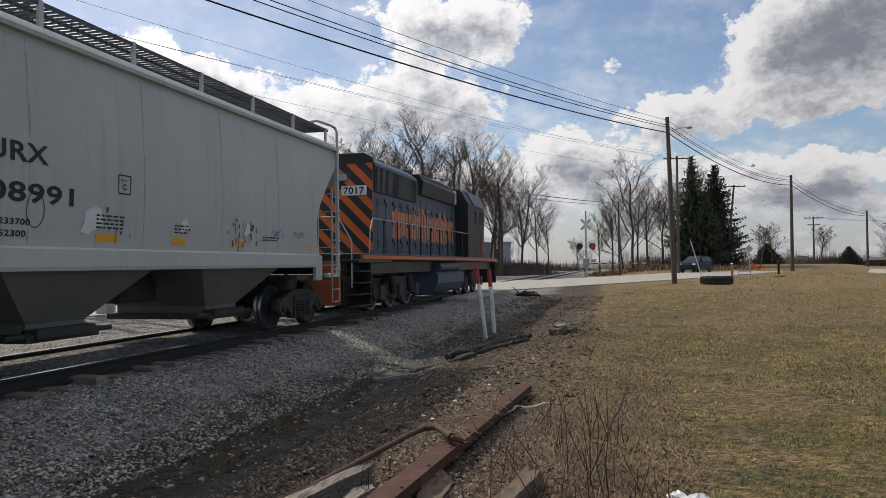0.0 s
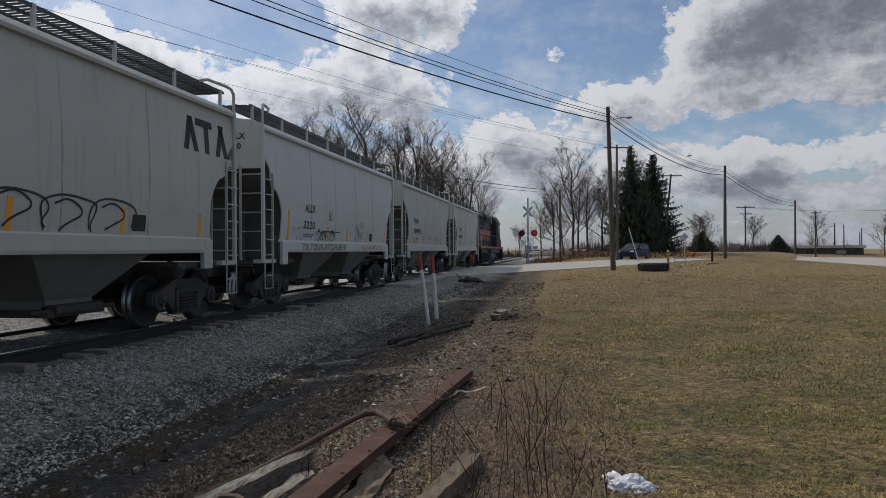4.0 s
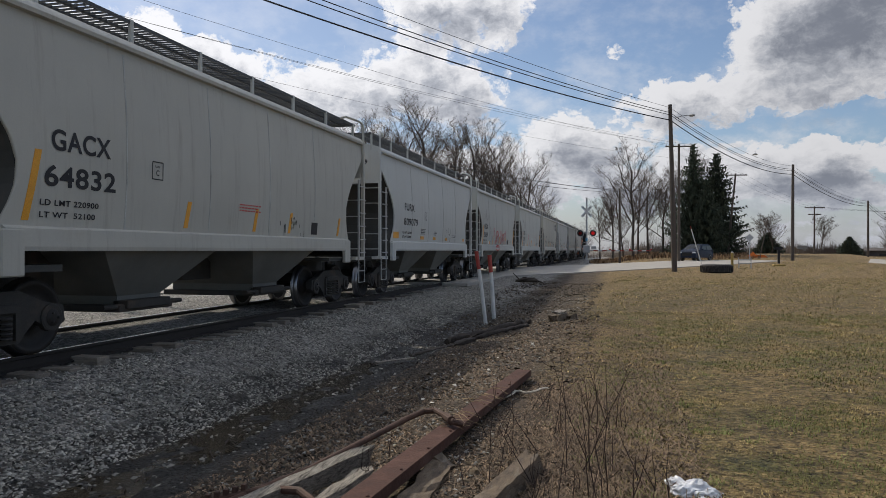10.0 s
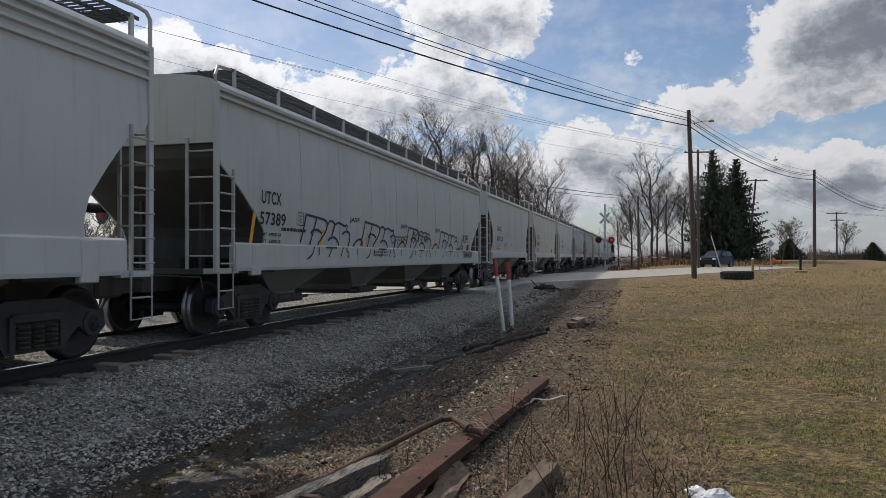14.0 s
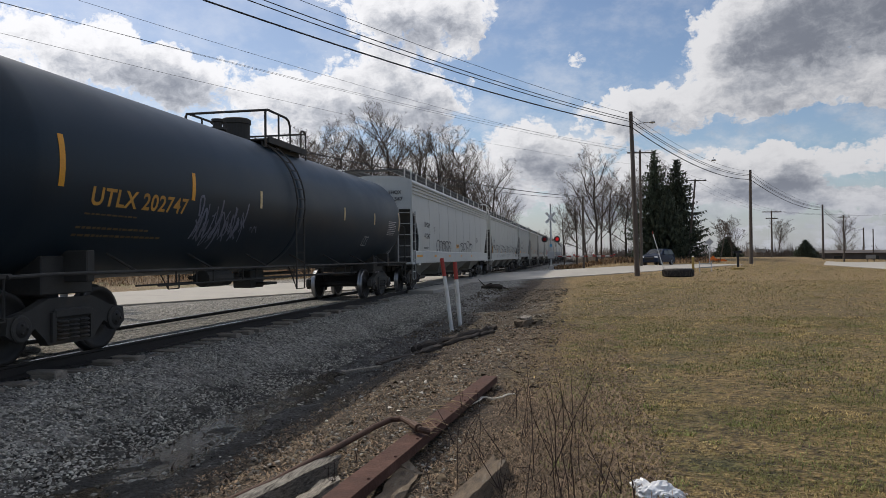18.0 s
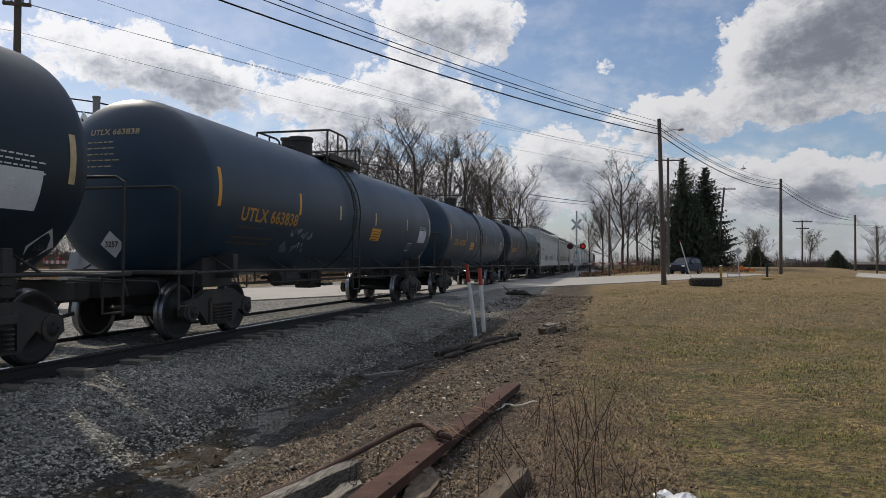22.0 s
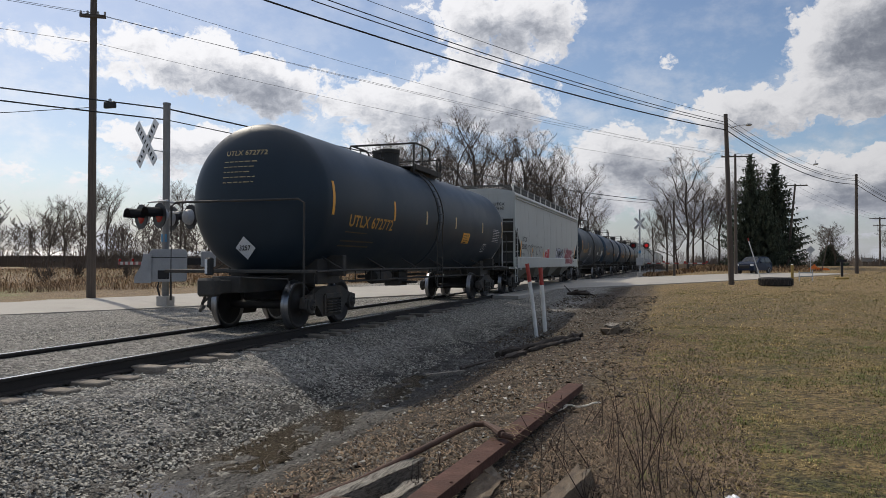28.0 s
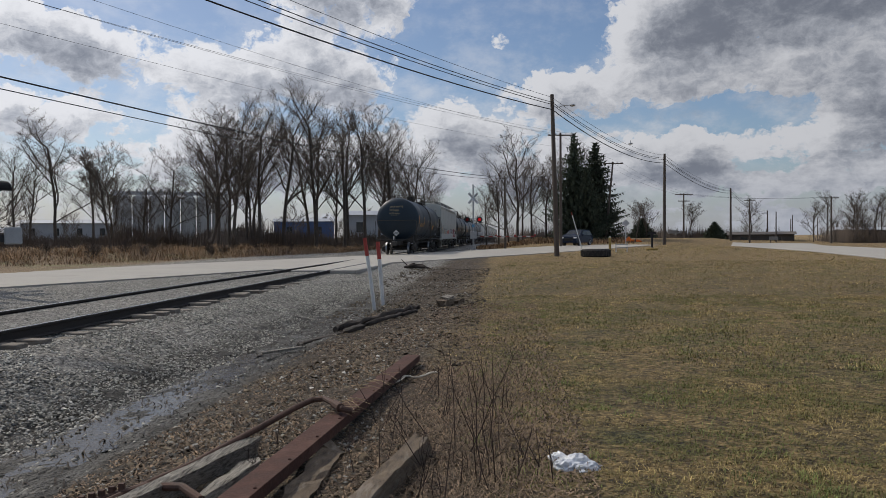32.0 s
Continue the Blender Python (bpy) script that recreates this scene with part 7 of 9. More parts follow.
def furx(number, limit, light, scrawl=False):
    def marks(car, side, L):
        write("reporting_mark", "FURX", -3.80, 2.46, .22, LETTER_BLACK, car, side, 1.05)
        write("reporting_mark", number, -3.85, 2.02, .22, LETTER_BLACK, car, side, 1.5)
        write("weight_mark", "LD LMT " + limit, -3.95, 1.77, .07, LETTER_BLACK, car, side, .95)
        write("weight_mark", "LT WT  " + light, -3.95, 1.64, .07, LETTER_BLACK, car, side, .9)
        patch("reflector", -4.82, -4.30, 1.62, 1.80, REFLECT, car, side)
        for y, w in ((-1.95, .42), (-.35, .34), (1.40, .30), (4.35, .26)):
            patch("reflector", y, y + w, 1.62, 1.72, REFLECT, car, side)
        plate_c(car, side, -1.55, 2.26)
        bars_of_text(car, side, -1.95, 1.95, .55, 4)
        bars_of_text(car, side, -.3, 1.90, .4, 3)
        bars_of_text(car, side, 2.4, 1.82, .6, 2)
        bars_of_text(car, side, -3.0, 1.30, 2.0, 1)
        write("end_mark", "FURX", 0, 0, .11, LETTER_BLACK, car, lambda z: 0.0).matrix_basis = pose(.58, -L + .002, 3.82, 0, 0, -90) @ pose(0, 0, 0)
        write("end_mark", number, 0, 0, .12, LETTER_BLACK, car, lambda z: 0.0).matrix_basis = pose(.58, -L + .002, 3.60, 0, 0, -90)
        drips("scuff", 1.15, 2.35, 1.66, 2.12, SCUFF, car, side, int(number), 40 if scrawl else 26)
        if scrawl:
            scribble("scuff", 2.75, 3.25, 1.82, 2.0, BLUE_SPRAY, car, side, 5, .018, 6, "pale blue spray-painted scrawl")
            scribble("scuff", 3.65, 4.15, 1.80, 2.0, BLUE_SPRAY, car, side, 6, .018, 6, "pale blue spray-painted scrawl")
            drips("scuff", -2.1, -1.2, 1.74, 2.1, SCUFF, car, side, 88, 9)
            for y, z, k in ((-2.22, 1.70, 1.0), (-.16, 1.80, .55), (1.72, 1.82, .6)):
                fill_shape("torn_label", unit([(0, .1), (.2, .45), (.1, .8), (.6, 1.0), (.9, .9), (.8, .55), (1, .3), (.6, .2), (.3, 0)], y, y + .42 * k, z, z + .36 * k, 1), LABEL_WHITE, car, side, "torn white paper label", .005)
            stroke_v, stroke_f = [], []
            stroke(stroke_v, stroke_f, ring(-2.93, 1.95, .13, .20), .012, side, .006)
            raw("scuff", stroke_v, stroke_f, SCUFF, car)
    return marks


def crdx(number, limit, light, tag=False):
    wide_sill = 1.495

    def marks(car, side, L):
        write("reporting_mark", "CRDX", -4.28, 2.28, .25, LETTER_BLACK, car, side, .95)
        write("reporting_mark", number, -4.36, 1.88, .25, LETTER_BLACK, car, side, .95)
        write("weight_mark", "LD LMT  " + limit, -4.50, 1.70, .085, LETTER_BLACK, car, side, .95)
        write("weight_mark", "LT  WT  " + light, -4.55, 1.56, .085, LETTER_BLACK, car, side, .95)
        patch("reflector", -4.66, -4.54, 1.56, 2.42, REFLECT, car, side, .18)
        for y, a, b in ((-2.05, 1.52, 1.98), (-.03, 1.57, 1.98), (1.9, 1.6, 1.95), (4.6, 1.52, 2.37)):
            patch("reflector", y, y + .11, a, b, REFLECT, car, side, .3)
        plate_c(car, side, -2.72, 2.12)
        for y, z, r in ((-1.6, 2.18, .19), (2.0, 2.16, .15)):
            fill_shape("warning_sign", [(y + r * .8 * cos(a), z + r * sin(a)) for a in (2 * pi * k / 20 for k in range(20))], PINK_WHITE, car, side, "pinkish white disc", .005)
            v, f = [], []
            stroke(v, f, [(y + r * .8 * cos(a), z + r * sin(a)) for a in (2 * pi * k / 20 for k in range(21))], .03, side, .007)
            stroke(v, f, [(y - r * .5, z + r * .6), (y + r * .5, z - r * .6)], .022, side, .0075)
            raw("warning_sign", v, f, RED_PAINT, car, "round red no-hammer sign")
            v, f = [], []
            stroke(v, f, [(y - r * .45, z - r * .5), (y + r * .30, z + r * .38)], .022, side, .008)
            stroke(v, f, [(y + r * .05, z + r * .62), (y + r * .52, z + r * .12)], .045, side, .009)
            raw("warning_sign", v, f, LETTER_BLACK, car)
        patch("decal", -3.15, -2.85, 1.58, 1.72, LABEL_WHITE, car, side)
        patch("reflector", -2.95, -2.72, 1.56, 1.70, REFLECT, car, side, 0, "", .008)
        patch("decal", .0, .45, 2.0, 2.1, LABEL_WHITE, car, side)
        patch("decal", 2.75, 3.1, 1.60, 1.84, LETTER_BLACK, car, side)
        bars_of_text(car, side, -1.3, 1.78, .5, 4, RED_PAINT)
        bars_of_text(car, side, -.8, 1.56, .6, 2)
        bars_of_text(car, side, .7, 1.56, .6, 2)
        bars_of_text(car, side, 3.6, 1.80, .6, 2)
        bars_of_text(car, side, -4.4, 1.36, 1.2, 1)
        scribble("scuff", -4.2, -3.2, 2.55, 3.3, RUST_DARK, car, side, int(number), .014, 7, "rubbed rusty scratches")
        for w, z in (("CRDX", 3.72), (number, 3.48)):
            write("end_mark", w, 0, 0, .15, LETTER_BLACK, car, lambda z: 0.0).matrix_basis = pose(.58, -L + .002, z, 0, 0, -90)
        if tag:
            over = lambda z: max(side(z), wide_sill) if z < 1.54 else side(z)
            a, b, c, d = -1.27, -.15, 1.29, 2.16
            piece("graffiti", a, b, c, d, [[(.30, .98), (.10, .85), (.05, .65), (.12, .50), (.05, .38), (.10, .22), (.02, .10), (.05, .0), (.5, -.02), (.95, .02), (.95, .12), (.88, .25), (.92, .40), (1.0, .52), (.98, .75), (.85, .95), (.55, 1.02), (.30, .98)],
                                           [(.10, .25), (.20, .12), (.30, .24), (.40, .12), (.50, .24), (.62, .12), (.75, .24), (.88, .14)], [(.08, .22), (.5, .27), (.92, .24)], [(.62, .72), (.72, .9), (.88, .88), (.90, .70), (.76, .62), (.66, .70)],
                                           [(.2, 1.02), (.5, 1.12), (.85, 1.05)], [(.40, .55), (.5, .42), (.62, .55)]], .042, RED_PAINT, car, over, "red spray-painted skull outline")
            fill_shape("graffiti", unit([(.34, .66), (.32, .86), (.45, .95), (.56, .86), (.54, .62), (.44, .52)], a, b, c, d), RED_PAINT, car, side, "solid red spray paint", .0075)
            piece("graffiti", .30, 1.66, 1.62, 2.28, [[(.02, .0), (.0, .5), (.04, 1.0)], [(.04, 1.0), (.20, .95), (.18, .62), (.06, .52), (.24, .40), (.22, .08), (.02, .0)], [(.42, .78), (.31, .55), (.36, .12), (.48, .10), (.53, .55), (.42, .80)],
                                                     [(.68, .80), (.57, .55), (.62, .14), (.74, .12), (.80, .55), (.68, .82)], [(1.0, .86), (.88, .80), (.86, .58), (.98, .42), (.96, .10), (.84, .02)]], .062, RED_PAINT, car, side, "red spray-painted letters")
            drips("scuff", 2.15, 2.9, 1.62, 1.92, GREEN_SPRAY, car, side, 909, 16)
            scribble("graffiti", -2.8, -1.6, 1.6, 2.0, BLUE_SPRAY, car, side, 3, .02, 7, "faint blue scrawl")
    return marks


def step_marks(mark, number, y, big=""):
    def marks(car, side, L):
        write("reporting_mark", mark, y, 2.26, .20, LETTER_BLACK, car, side, .78)
        write("reporting_mark", number, y - .1, 1.84, .20, LETTER_BLACK, car, side, .85)
        bars_of_text(car, side, y - .1, 1.70, .75, 2)
        patch("reflector", -4.66, -4.55, 1.45, 2.26, REFLECT, car, side, .06)
        for a in (-1.75, .05, 2.3, 4.6):
            patch("reflector", a, a + .10, 1.55, 1.95, REFLECT, car, side, .06)
        plate_c(car, side, -1.6, 2.12)
        for w, z in ((mark, 3.72), (number, 3.50)):
            write("end_mark", w, 0, 0, .13, LETTER_BLACK, car, lambda z: 0.0).matrix_basis = pose(.58, -L + .002, z, 0, 0, -90)
        patch("decal", 2.6, 2.95, 1.6, 1.85, LETTER_BLACK, car, side)
        if big:
            # a large company mark at the front top, as plain slanted bars
            for a, b, s in ((4.1, .16, .3), (4.45, .16, -.3), (4.85, .16, 0), (5.25, .16, .35), (5.6, .16, -.35)):
                patch("company_mark", a, a + b, 3.05, 3.65, LETTER_BLACK, car, side, s)
            patch("company_mark", 4.55, 5.15, 3.52, 3.65, LETTER_BLACK, car, side, 0, "", .007)
            tag_letters("graffiti", 5, -2.2, 2.6, 1.55, 2.05, .03, BLACK_SPRAY, car, side, 31, None, "outlined spray-painted graffiti")
        else:
            scribble("graffiti", -4.3, -3.2, 1.55, 1.95, BLUE_SPRAY, car, side, 32, .012, 6, "thin blue spray-painted scrawl")
            tag_letters("graffiti", 4, -2.6, -1.1, 1.55, 1.82, .035, BLACK_SPRAY, car, side, 33, None, "black spray-painted tag")
            patch("graffiti", -2.2, -.6, 1.80, 1.83, BLACK_SPRAY, car, side, .3, "black sprayed line")
            sill = lambda z: 1.49
            write("graffiti", "TX.TOUR-ATC/HUE10", -3.8, 1.30, .17, GREEN_SPRAY, car, sill, 3.6, .25)
            scribble("graffiti", 1.6, 4.2, 1.30, 1.48, RED_PAINT, car, sill, 9, .02, 16, "red scrawl along the sill")
            drips("scuff", .6, 2.2, 1.62, 2.2, SCUFF, car, side, 10, 60)
    return marks


def gacx64(car, side, L):
    write("reporting_mark", "GACX", -4.35, 2.42, .25, LETTER_BLACK, car, side, 1.0)
    write("reporting_mark", "64832", -4.45, 2.0, .25, LETTER_BLACK, car, side, 1.2)
    write("weight_mark", "LD LMT 220900", -4.5, 1.78, .07, LETTER_BLACK, car, side, .95)
    write("weight_mark", "LT WT  52100", -4.5, 1.64, .07, LETTER_BLACK, car, side, .9)
    for y in (-4.75, -1.7, .4, 1.8, 4.3):
        patch("reflector", y, y + .10, 1.6, 2.0 if y > -4.5 else 2.4, REFLECT, car, side, .2)
    plate_c(car, side, -2.5, 2.26)
    bars_of_text(car, side, -.1, 2.05, .8, 3, RED_PAINT)
    patch("decal", 2.9, 3.2, 1.6, 1.85, LETTER_BLACK, car, side)
    drips("scuff", 1.5, 2.5, 1.62, 2.0, SCUFF, car, side, 64, 18)
    for w, z in (("GACX", 3.72), ("64832", 3.50)):
        write("end_mark", w, 0, 0, .13, LETTER_BLACK, car, lambda z: 0.0).matrix_basis = pose(.58, -L + .002, z, 0, 0, -90)


def utcx57(car, side, L):
    write("reporting_mark", "UTCX", -8.15, 2.22, .23, LETTER_BLACK, car, side, .72)
    write("reporting_mark", "57389", -8.2, 1.85, .23, LETTER_BLACK, car, side, .95)
    write("weight_mark", "LD LMT  199200 LB", -8.25, 1.66, .06, LETTER_BLACK, car, side, .85)
    write("weight_mark", "LT WT   63800 LB", -8.25, 1.54, .06, LETTER_BLACK, car, side, .85)
    bars_of_text(car, side, -7.4, 1.80, 1.0, 1, LETTER_BLACK, .06)
    plate_c(car, side, -6.75, 1.9)
    patch("reflector", -8.52, -8.42, 1.42, 2.05, REFLECT, car, side, .15)
    for y in (-5.7, -3.15, -.45, 2.7, 7.6):
        patch("reflector", y, y + .10, 1.50, 1.85, REFLECT, car, side, .2)
    sill = lambda z: 1.49
    for a, b in ((-6.6, -3.9), (-3.45, -.75), (-.1, 2.6), (3.3, 6.0)):
        piece("graffiti", a, b, 1.50, 2.12, BUBBLE, .05, BLACK_SPRAY, car, side, "black outlined spray-painted graffiti")
        piece("graffiti", a, b, 1.25, 1.50, UNDERLINE, .035, BLACK_SPRAY, car, sill, "black strokes along the sill")
    tag_letters("graffiti", 5, -1.3, .0, 1.62, 1.86, .03, BLACK_SPRAY, car, side, 47, None, "black spray-painted tag")
    tag_letters("graffiti", 5, .5, 2.0, 1.72, 1.94, .03, BLACK_SPRAY, car, side, 48, None, "black spray-painted tag")
    for y in (-4.2, -.62, 2.75):
        write("graffiti", "JASF", y, 2.05, .14, BLACK_SPRAY, car, side, .6)
    write("graffiti", "JASF!", 6.3, 1.72, .38, BLACK_SPRAY, car, side, 1.0)
    patch("decal", 7.2, 7.5, 1.52, 1.74, LETTER_BLACK, car, side)
    bars_of_text(car, side, 5.7, 1.60, .9, 2)
    write("graffiti", "TEAM-HATER", 6.45, 1.26, .24, BLACK_SPRAY, car, sill, 1.4)
    write("weight_mark", "CLOSE HOPPER GATES AND ROOF", -2.75, 1.39, .05, LETTER_BLACK, car, sill, 1.05, 0, "", .009)
    write("weight_mark", "HATCHES BEFORE MOVING CAR", -2.75, 1.31, .05, LETTER_BLACK, car, sill, 1.0, 0, "", .009)


def shqx(car, side, L):
    write("reporting_mark", "SHQX", -8.2, 2.46, .22, LETTER_BLACK, car, side, 1.05)
    write("reporting_mark", "41547", -8.2, 2.02, .22, LETTER_BLACK, car, side, 1.05)
    bars_of_text(car, side, -8.2, 1.68, 1.0, 2)
    plate_c(car, side, -6.4, 2.3)
    sill = lambda z: 1.49
    tag_letters("graffiti", 5, -5.8, -2.5, 1.32, 2.05, .05, BLACK_SPRAY, car, side, 51, None, "black outlined bubble graffiti")
    tag_letters("graffiti", 4, .1, 3.9, 1.36, 2.12, .05, BLACK_SPRAY, car, side, 52, None, "black outlined bubble graffiti")
    patch("notice", -.95, -.25, 1.72, 1.90, REFLECT, car, side)
    bars_of_text(car, side, -.9, 1.86, .55, 2)
    for y, w in ((-9.6, 1.0), (-6.4, .4), (-3.2, .4), (.0, .4), (3.3, .4)):
        patch("reflector", y, y + w, 1.30, 1.38, REFLECT, car, sill)
    bars_of_text(car, side, 5.2, 2.35, .8, 6)
    for w, z in (("SHQX", 3.62), ("41547", 3.38)):
        write("end_mark", w, 0, 0, .15, LETTER_BLACK, car, lambda z: 0.0).matrix_basis = pose(.58, -L + .002, z, 0, 0, -90)


def utcx50(car, side, L):
    write("reporting_mark", "UTCX", -8.15, 2.18, .22, LETTER_BLACK, car, side, 1.0)
    write("reporting_mark", "50162", -8.2, 1.86, .22, LETTER_BLACK, car, side, 1.0)
    bars_of_text(car, side, -8.2, 1.66, 1.0, 2)
    patch("reflector", -8.55, -8.42, 1.42, 2.2, REFLECT, car, side, .15)
    for y in (-6.0, -3.0, 2.5, 5.1):
        patch("reflector", y, y + .12, 1.5, 1.95, REFLECT, car, side, .2)
    tag_letters("graffiti", 5, -7.0, -3.4, 1.42, 2.1, .03, BLACK_SPRAY, car, side, 61, None, "black outlined spray-painted graffiti")
    tag_letters("graffiti", 2, -2.6, -1.3, 1.42, 2.0, .03, LABEL_WHITE, car, side, 62, RED_PAINT, "red filled spray-painted graffiti")
    tag_letters("graffiti", 5, .8, 3.2, 1.40, 2.1, .04, BLACK_SPRAY, car, side, 63, WHITE_SPRAY, "silver filled block graffiti")
    scribble("graffiti", .8, 3.2, 1.45, 2.05, BLACK_SPRAY, car, side, 64, .05, 14, "black shading strokes", .012)
    sill = lambda z: 1.49
    shape = [(.02, 0), (.05, .22), (.14, .45), (.22, .98), (.30, .98), (.36, 1.02), (.49, 1.0), (.53, .62), (.56, .85), (.62, .92), (.69, .86), (.80, .86), (.86, .84), (.95, .88), (1.0, .72), (.97, .42), (.94, .30), (1.0, .15), (1.0, 0)]
    fill_shape("graffiti_fill", unit(shape, 3.85, 6.92, 1.50, 2.12), MAROON, car, side, "maroon spray-painted letters")
    for a in (3.72, 3.98):
        fill_shape("graffiti_fill", unit([(.5, 1), (.95, .45), (.9, .1), (.5, 0), (.1, .1), (.05, .45), (.5, 1)], a, a + .17, 1.84, 2.14), MAROON, car, side, "maroon painted drop")
    patch("graffiti_fill", 4.05, 6.9, 1.20, 1.50, MAROON, car, sill, 0, "maroon spray paint on the sill")
    piece("graffiti", 3.8, 6.95, 1.46, 2.14, [[(0, 0), (.05, .3), (.08, .6), (.13, .45), (.17, 1), (.23, .8), (.3, 1), (.38, .9), (.42, .98)], [(.3, .0), (.26, .5), (.33, .6), (.36, .2), (.3, 0)],
          [(.42, .98), (.47, .95), (.5, .6), (.46, .35), (.52, .2), (.57, .5), (.62, .95), (.72, .92), (.73, .6), (.71, .35)], [(.71, .35), (.75, .95), (.88, .98), (1.0, .85), (.98, .5), (.8, .3), (.7, .05)],
          [(.58, .1), (.66, .25), (.66, .5)], [(.72, .0), (.78, .35), (.95, .4), (1.02, .1), (.98, -.05)]], .05, PINK_WHITE, car, side, "pinkish white graffiti outline")
    piece("graffiti", 3.95, 6.95, 1.20, 1.50, [[(0, 1), (.1, 0), (.4, .05), (.6, .1)], [(.6, .1), (.7, .75), (.55, .9), (.52, .5), (.6, .4), (.63, .6)], [(.72, 1), (.73, .1)], [(.78, .9), (.82, .1), (.95, .05), (1, .6), (.99, 1)]], .04, PINK_WHITE, car, sill, "pinkish white graffiti outline")
    for k, (a, z) in enumerate(((6.98, 1.80), (6.98, 1.50))):
        scribble("graffiti", a, a + .62, z, z + .26, BLACK_SPRAY, car, side, 66 + k, .03, 9, "black tag scrawl")
    scribble("graffiti", 6.98, 7.55, 1.25, 1.47, BLACK_SPRAY, car, sill, 69, .03, 9, "black tag scrawl on the sill")
    patch("decal", 7.58, 7.97, 1.56, 1.82, LABEL_WHITE, car, side, 0, "", .004)
    patch("reflector", 8.02, 8.13, 1.50, 2.28, REFLECT, car, side, .22)
    patch("decal", 7.6, 7.95, 1.58, 1.80, LETTER_BLACK, car, side)
    write("end_mark", "UTCX", 0, 0, .12, LETTER_BLACK, car, lambda z: 0.0).matrix_basis = pose(.58, -L + .002, 3.62, 0, 0, -90)
    write("end_mark", "50162", 0, 0, .12, LETTER_BLACK, car, lambda z: 0.0).matrix_basis = pose(.58, -L + .002, 3.45, 0, 0, -90)


# ---------------------------------------------------------------- tank cars
TANK_R, TANK_Z = 1.50, 2.50
PALE_TAPE = mat("weathered_pale_tape", (.60, .46, .24), .5, var=.25, scale=6, bump=0)


def tank_side(z):
    return sqrt(max(.01, TANK_R ** 2 - (z - TANK_Z) ** 2))


def tank_car(label, rear, front, paint, number, stripes, marks=None, placard="", H=7.2, B=6.3):
    car = thing("tank_car", label, "railway car", "freight train")
    c = (rear + front) / 2
    car.location = (TRACK, c, 0)
    MOVERS.append((car, c))
    hk = "%.2f" % H

    def shell():
        prof = [(TANK_R * sin(a), -H - .62 * cos(a)) for a in (pi / 2 * k / 9 for k in range(10))]
        prof[0] = (.02, prof[0][1])
        body = [(TANK_R, -H + .3), (TANK_R, -H + 4)]
        full = prof + body + [(r, -y) for r, y in (prof + body)[::-1]]
        bm = lathe(bmesh.new(), full, "y", (0, 0, TANK_Z), 56)
        return bm

    shared(hk + "shell" + paint.name, "tank_shell", shell, paint, car, "", True)
    shared("centre_band", "centre_band", lambda: lathe(bmesh.new(), [(TANK_R + .001, -.12), (TANK_R + .008, -.11), (TANK_R + .008, .11), (TANK_R + .001, .12)], "y", (0, -.4, TANK_Z), 56), paint, car, "", True)
    for s in (1, -1):
        shared(hk + "saddle%d" % s, "saddle", lambda: boxes((-1.0, 1.0, s * (B - .05) - .5, s * (B - .05) + .5, .84, 1.35), (-.3, .3, min(s * (B - .75), s * (H + 1.2)), max(s * (B - .75), s * (H + 1.2)), .72, 1.02), (-1.35, 1.35, s * (B - .05) - .08, s * (B - .05) + .08, 1.0, 1.42), bevel=.015), UNDER, car)
        shared(hk + "platform%d" % s, "end_platform", lambda: boxes((-1.45, 1.45, min(s * (H + .4), s * (H + 1.05)), max(s * (H + .4), s * (H + 1.05)), 1.08, 1.14), bevel=.01), UNDER, car)
        shared(hk + "grab%d" % s, "end_handrail", lambda: tube(tube(bmesh.new(), [(-1.42, s * (H + .9), .55), (-1.42, s * (H + .9), 2.35), (-1.30, s * (H + .9), 2.42), (1.30, s * (H + .9), 2.42), (1.42, s * (H + .9), 2.35), (1.42, s * (H + .9), .55)], .022, 8),
                                                        [(1.42, s * (H + .9), .6), (1.42, s * (H + .5), .6), (1.42, s * (H + .5), 1.1)], .018, 6), UNDER, car)
        coupler(car, s * (H + 1.05), s)
        truck(car, s * B)
    for q in (1, -1):
        def pipe():
            bm = tube(bmesh.new(), [(q * 1.47, -H - .5, 1.10), (q * 1.50, -H + .2, 1.12), (q * 1.50, H - .2, 1.12), (q * 1.47, H + .5, 1.10)], .024, 8)
            for k in range(7):
                y = -6.6 + 2.2 * k
                tube(bm, [(q * 1.50, y, 1.12), (q * 1.02, y, 1.38)], .018, 6)
            return bm
        shared(hk + "pipe%d" % q, "side_handrail", pipe, UNDER, car)
    # bottom fittings
    shared("outlet", "bottom_outlet", lambda: tube(boxes((-.22, .22, -.35, .35, .62, 1.05), (-.12, .12, -.7, .7, .78, .86), (.2, .5, -.08, .5, .68, .74), bevel=.02), [(0, -2.6, .92), (0, 2.6, .92)], .04, 8), UNDER, car)

    def piping():
        bm = bmesh.new()
        for q in (.55, .95):
            tube(bm, [(q, -5.2, .86), (q, 5.2, .86)], .018, 6)
        for y in (-4.0, -3.4, -2.2, -1.6, 1.4, 2.4, 3.4, 4.2):
            tube(bm, [(.55, y, .86), (.55, y, 1.3)], .014, 6)
            tube(bm, [(.95, y, .86), (.95, y, 1.1)], .014, 6)
        lathe(bm, [(.02, -.5), (.16, -.48), (.16, .48), (.02, .5)], "y", (.7, -2.9, .92), 14)
        return bm
    shared(hk + "piping", "brake_piping", piping, UNDER, car)
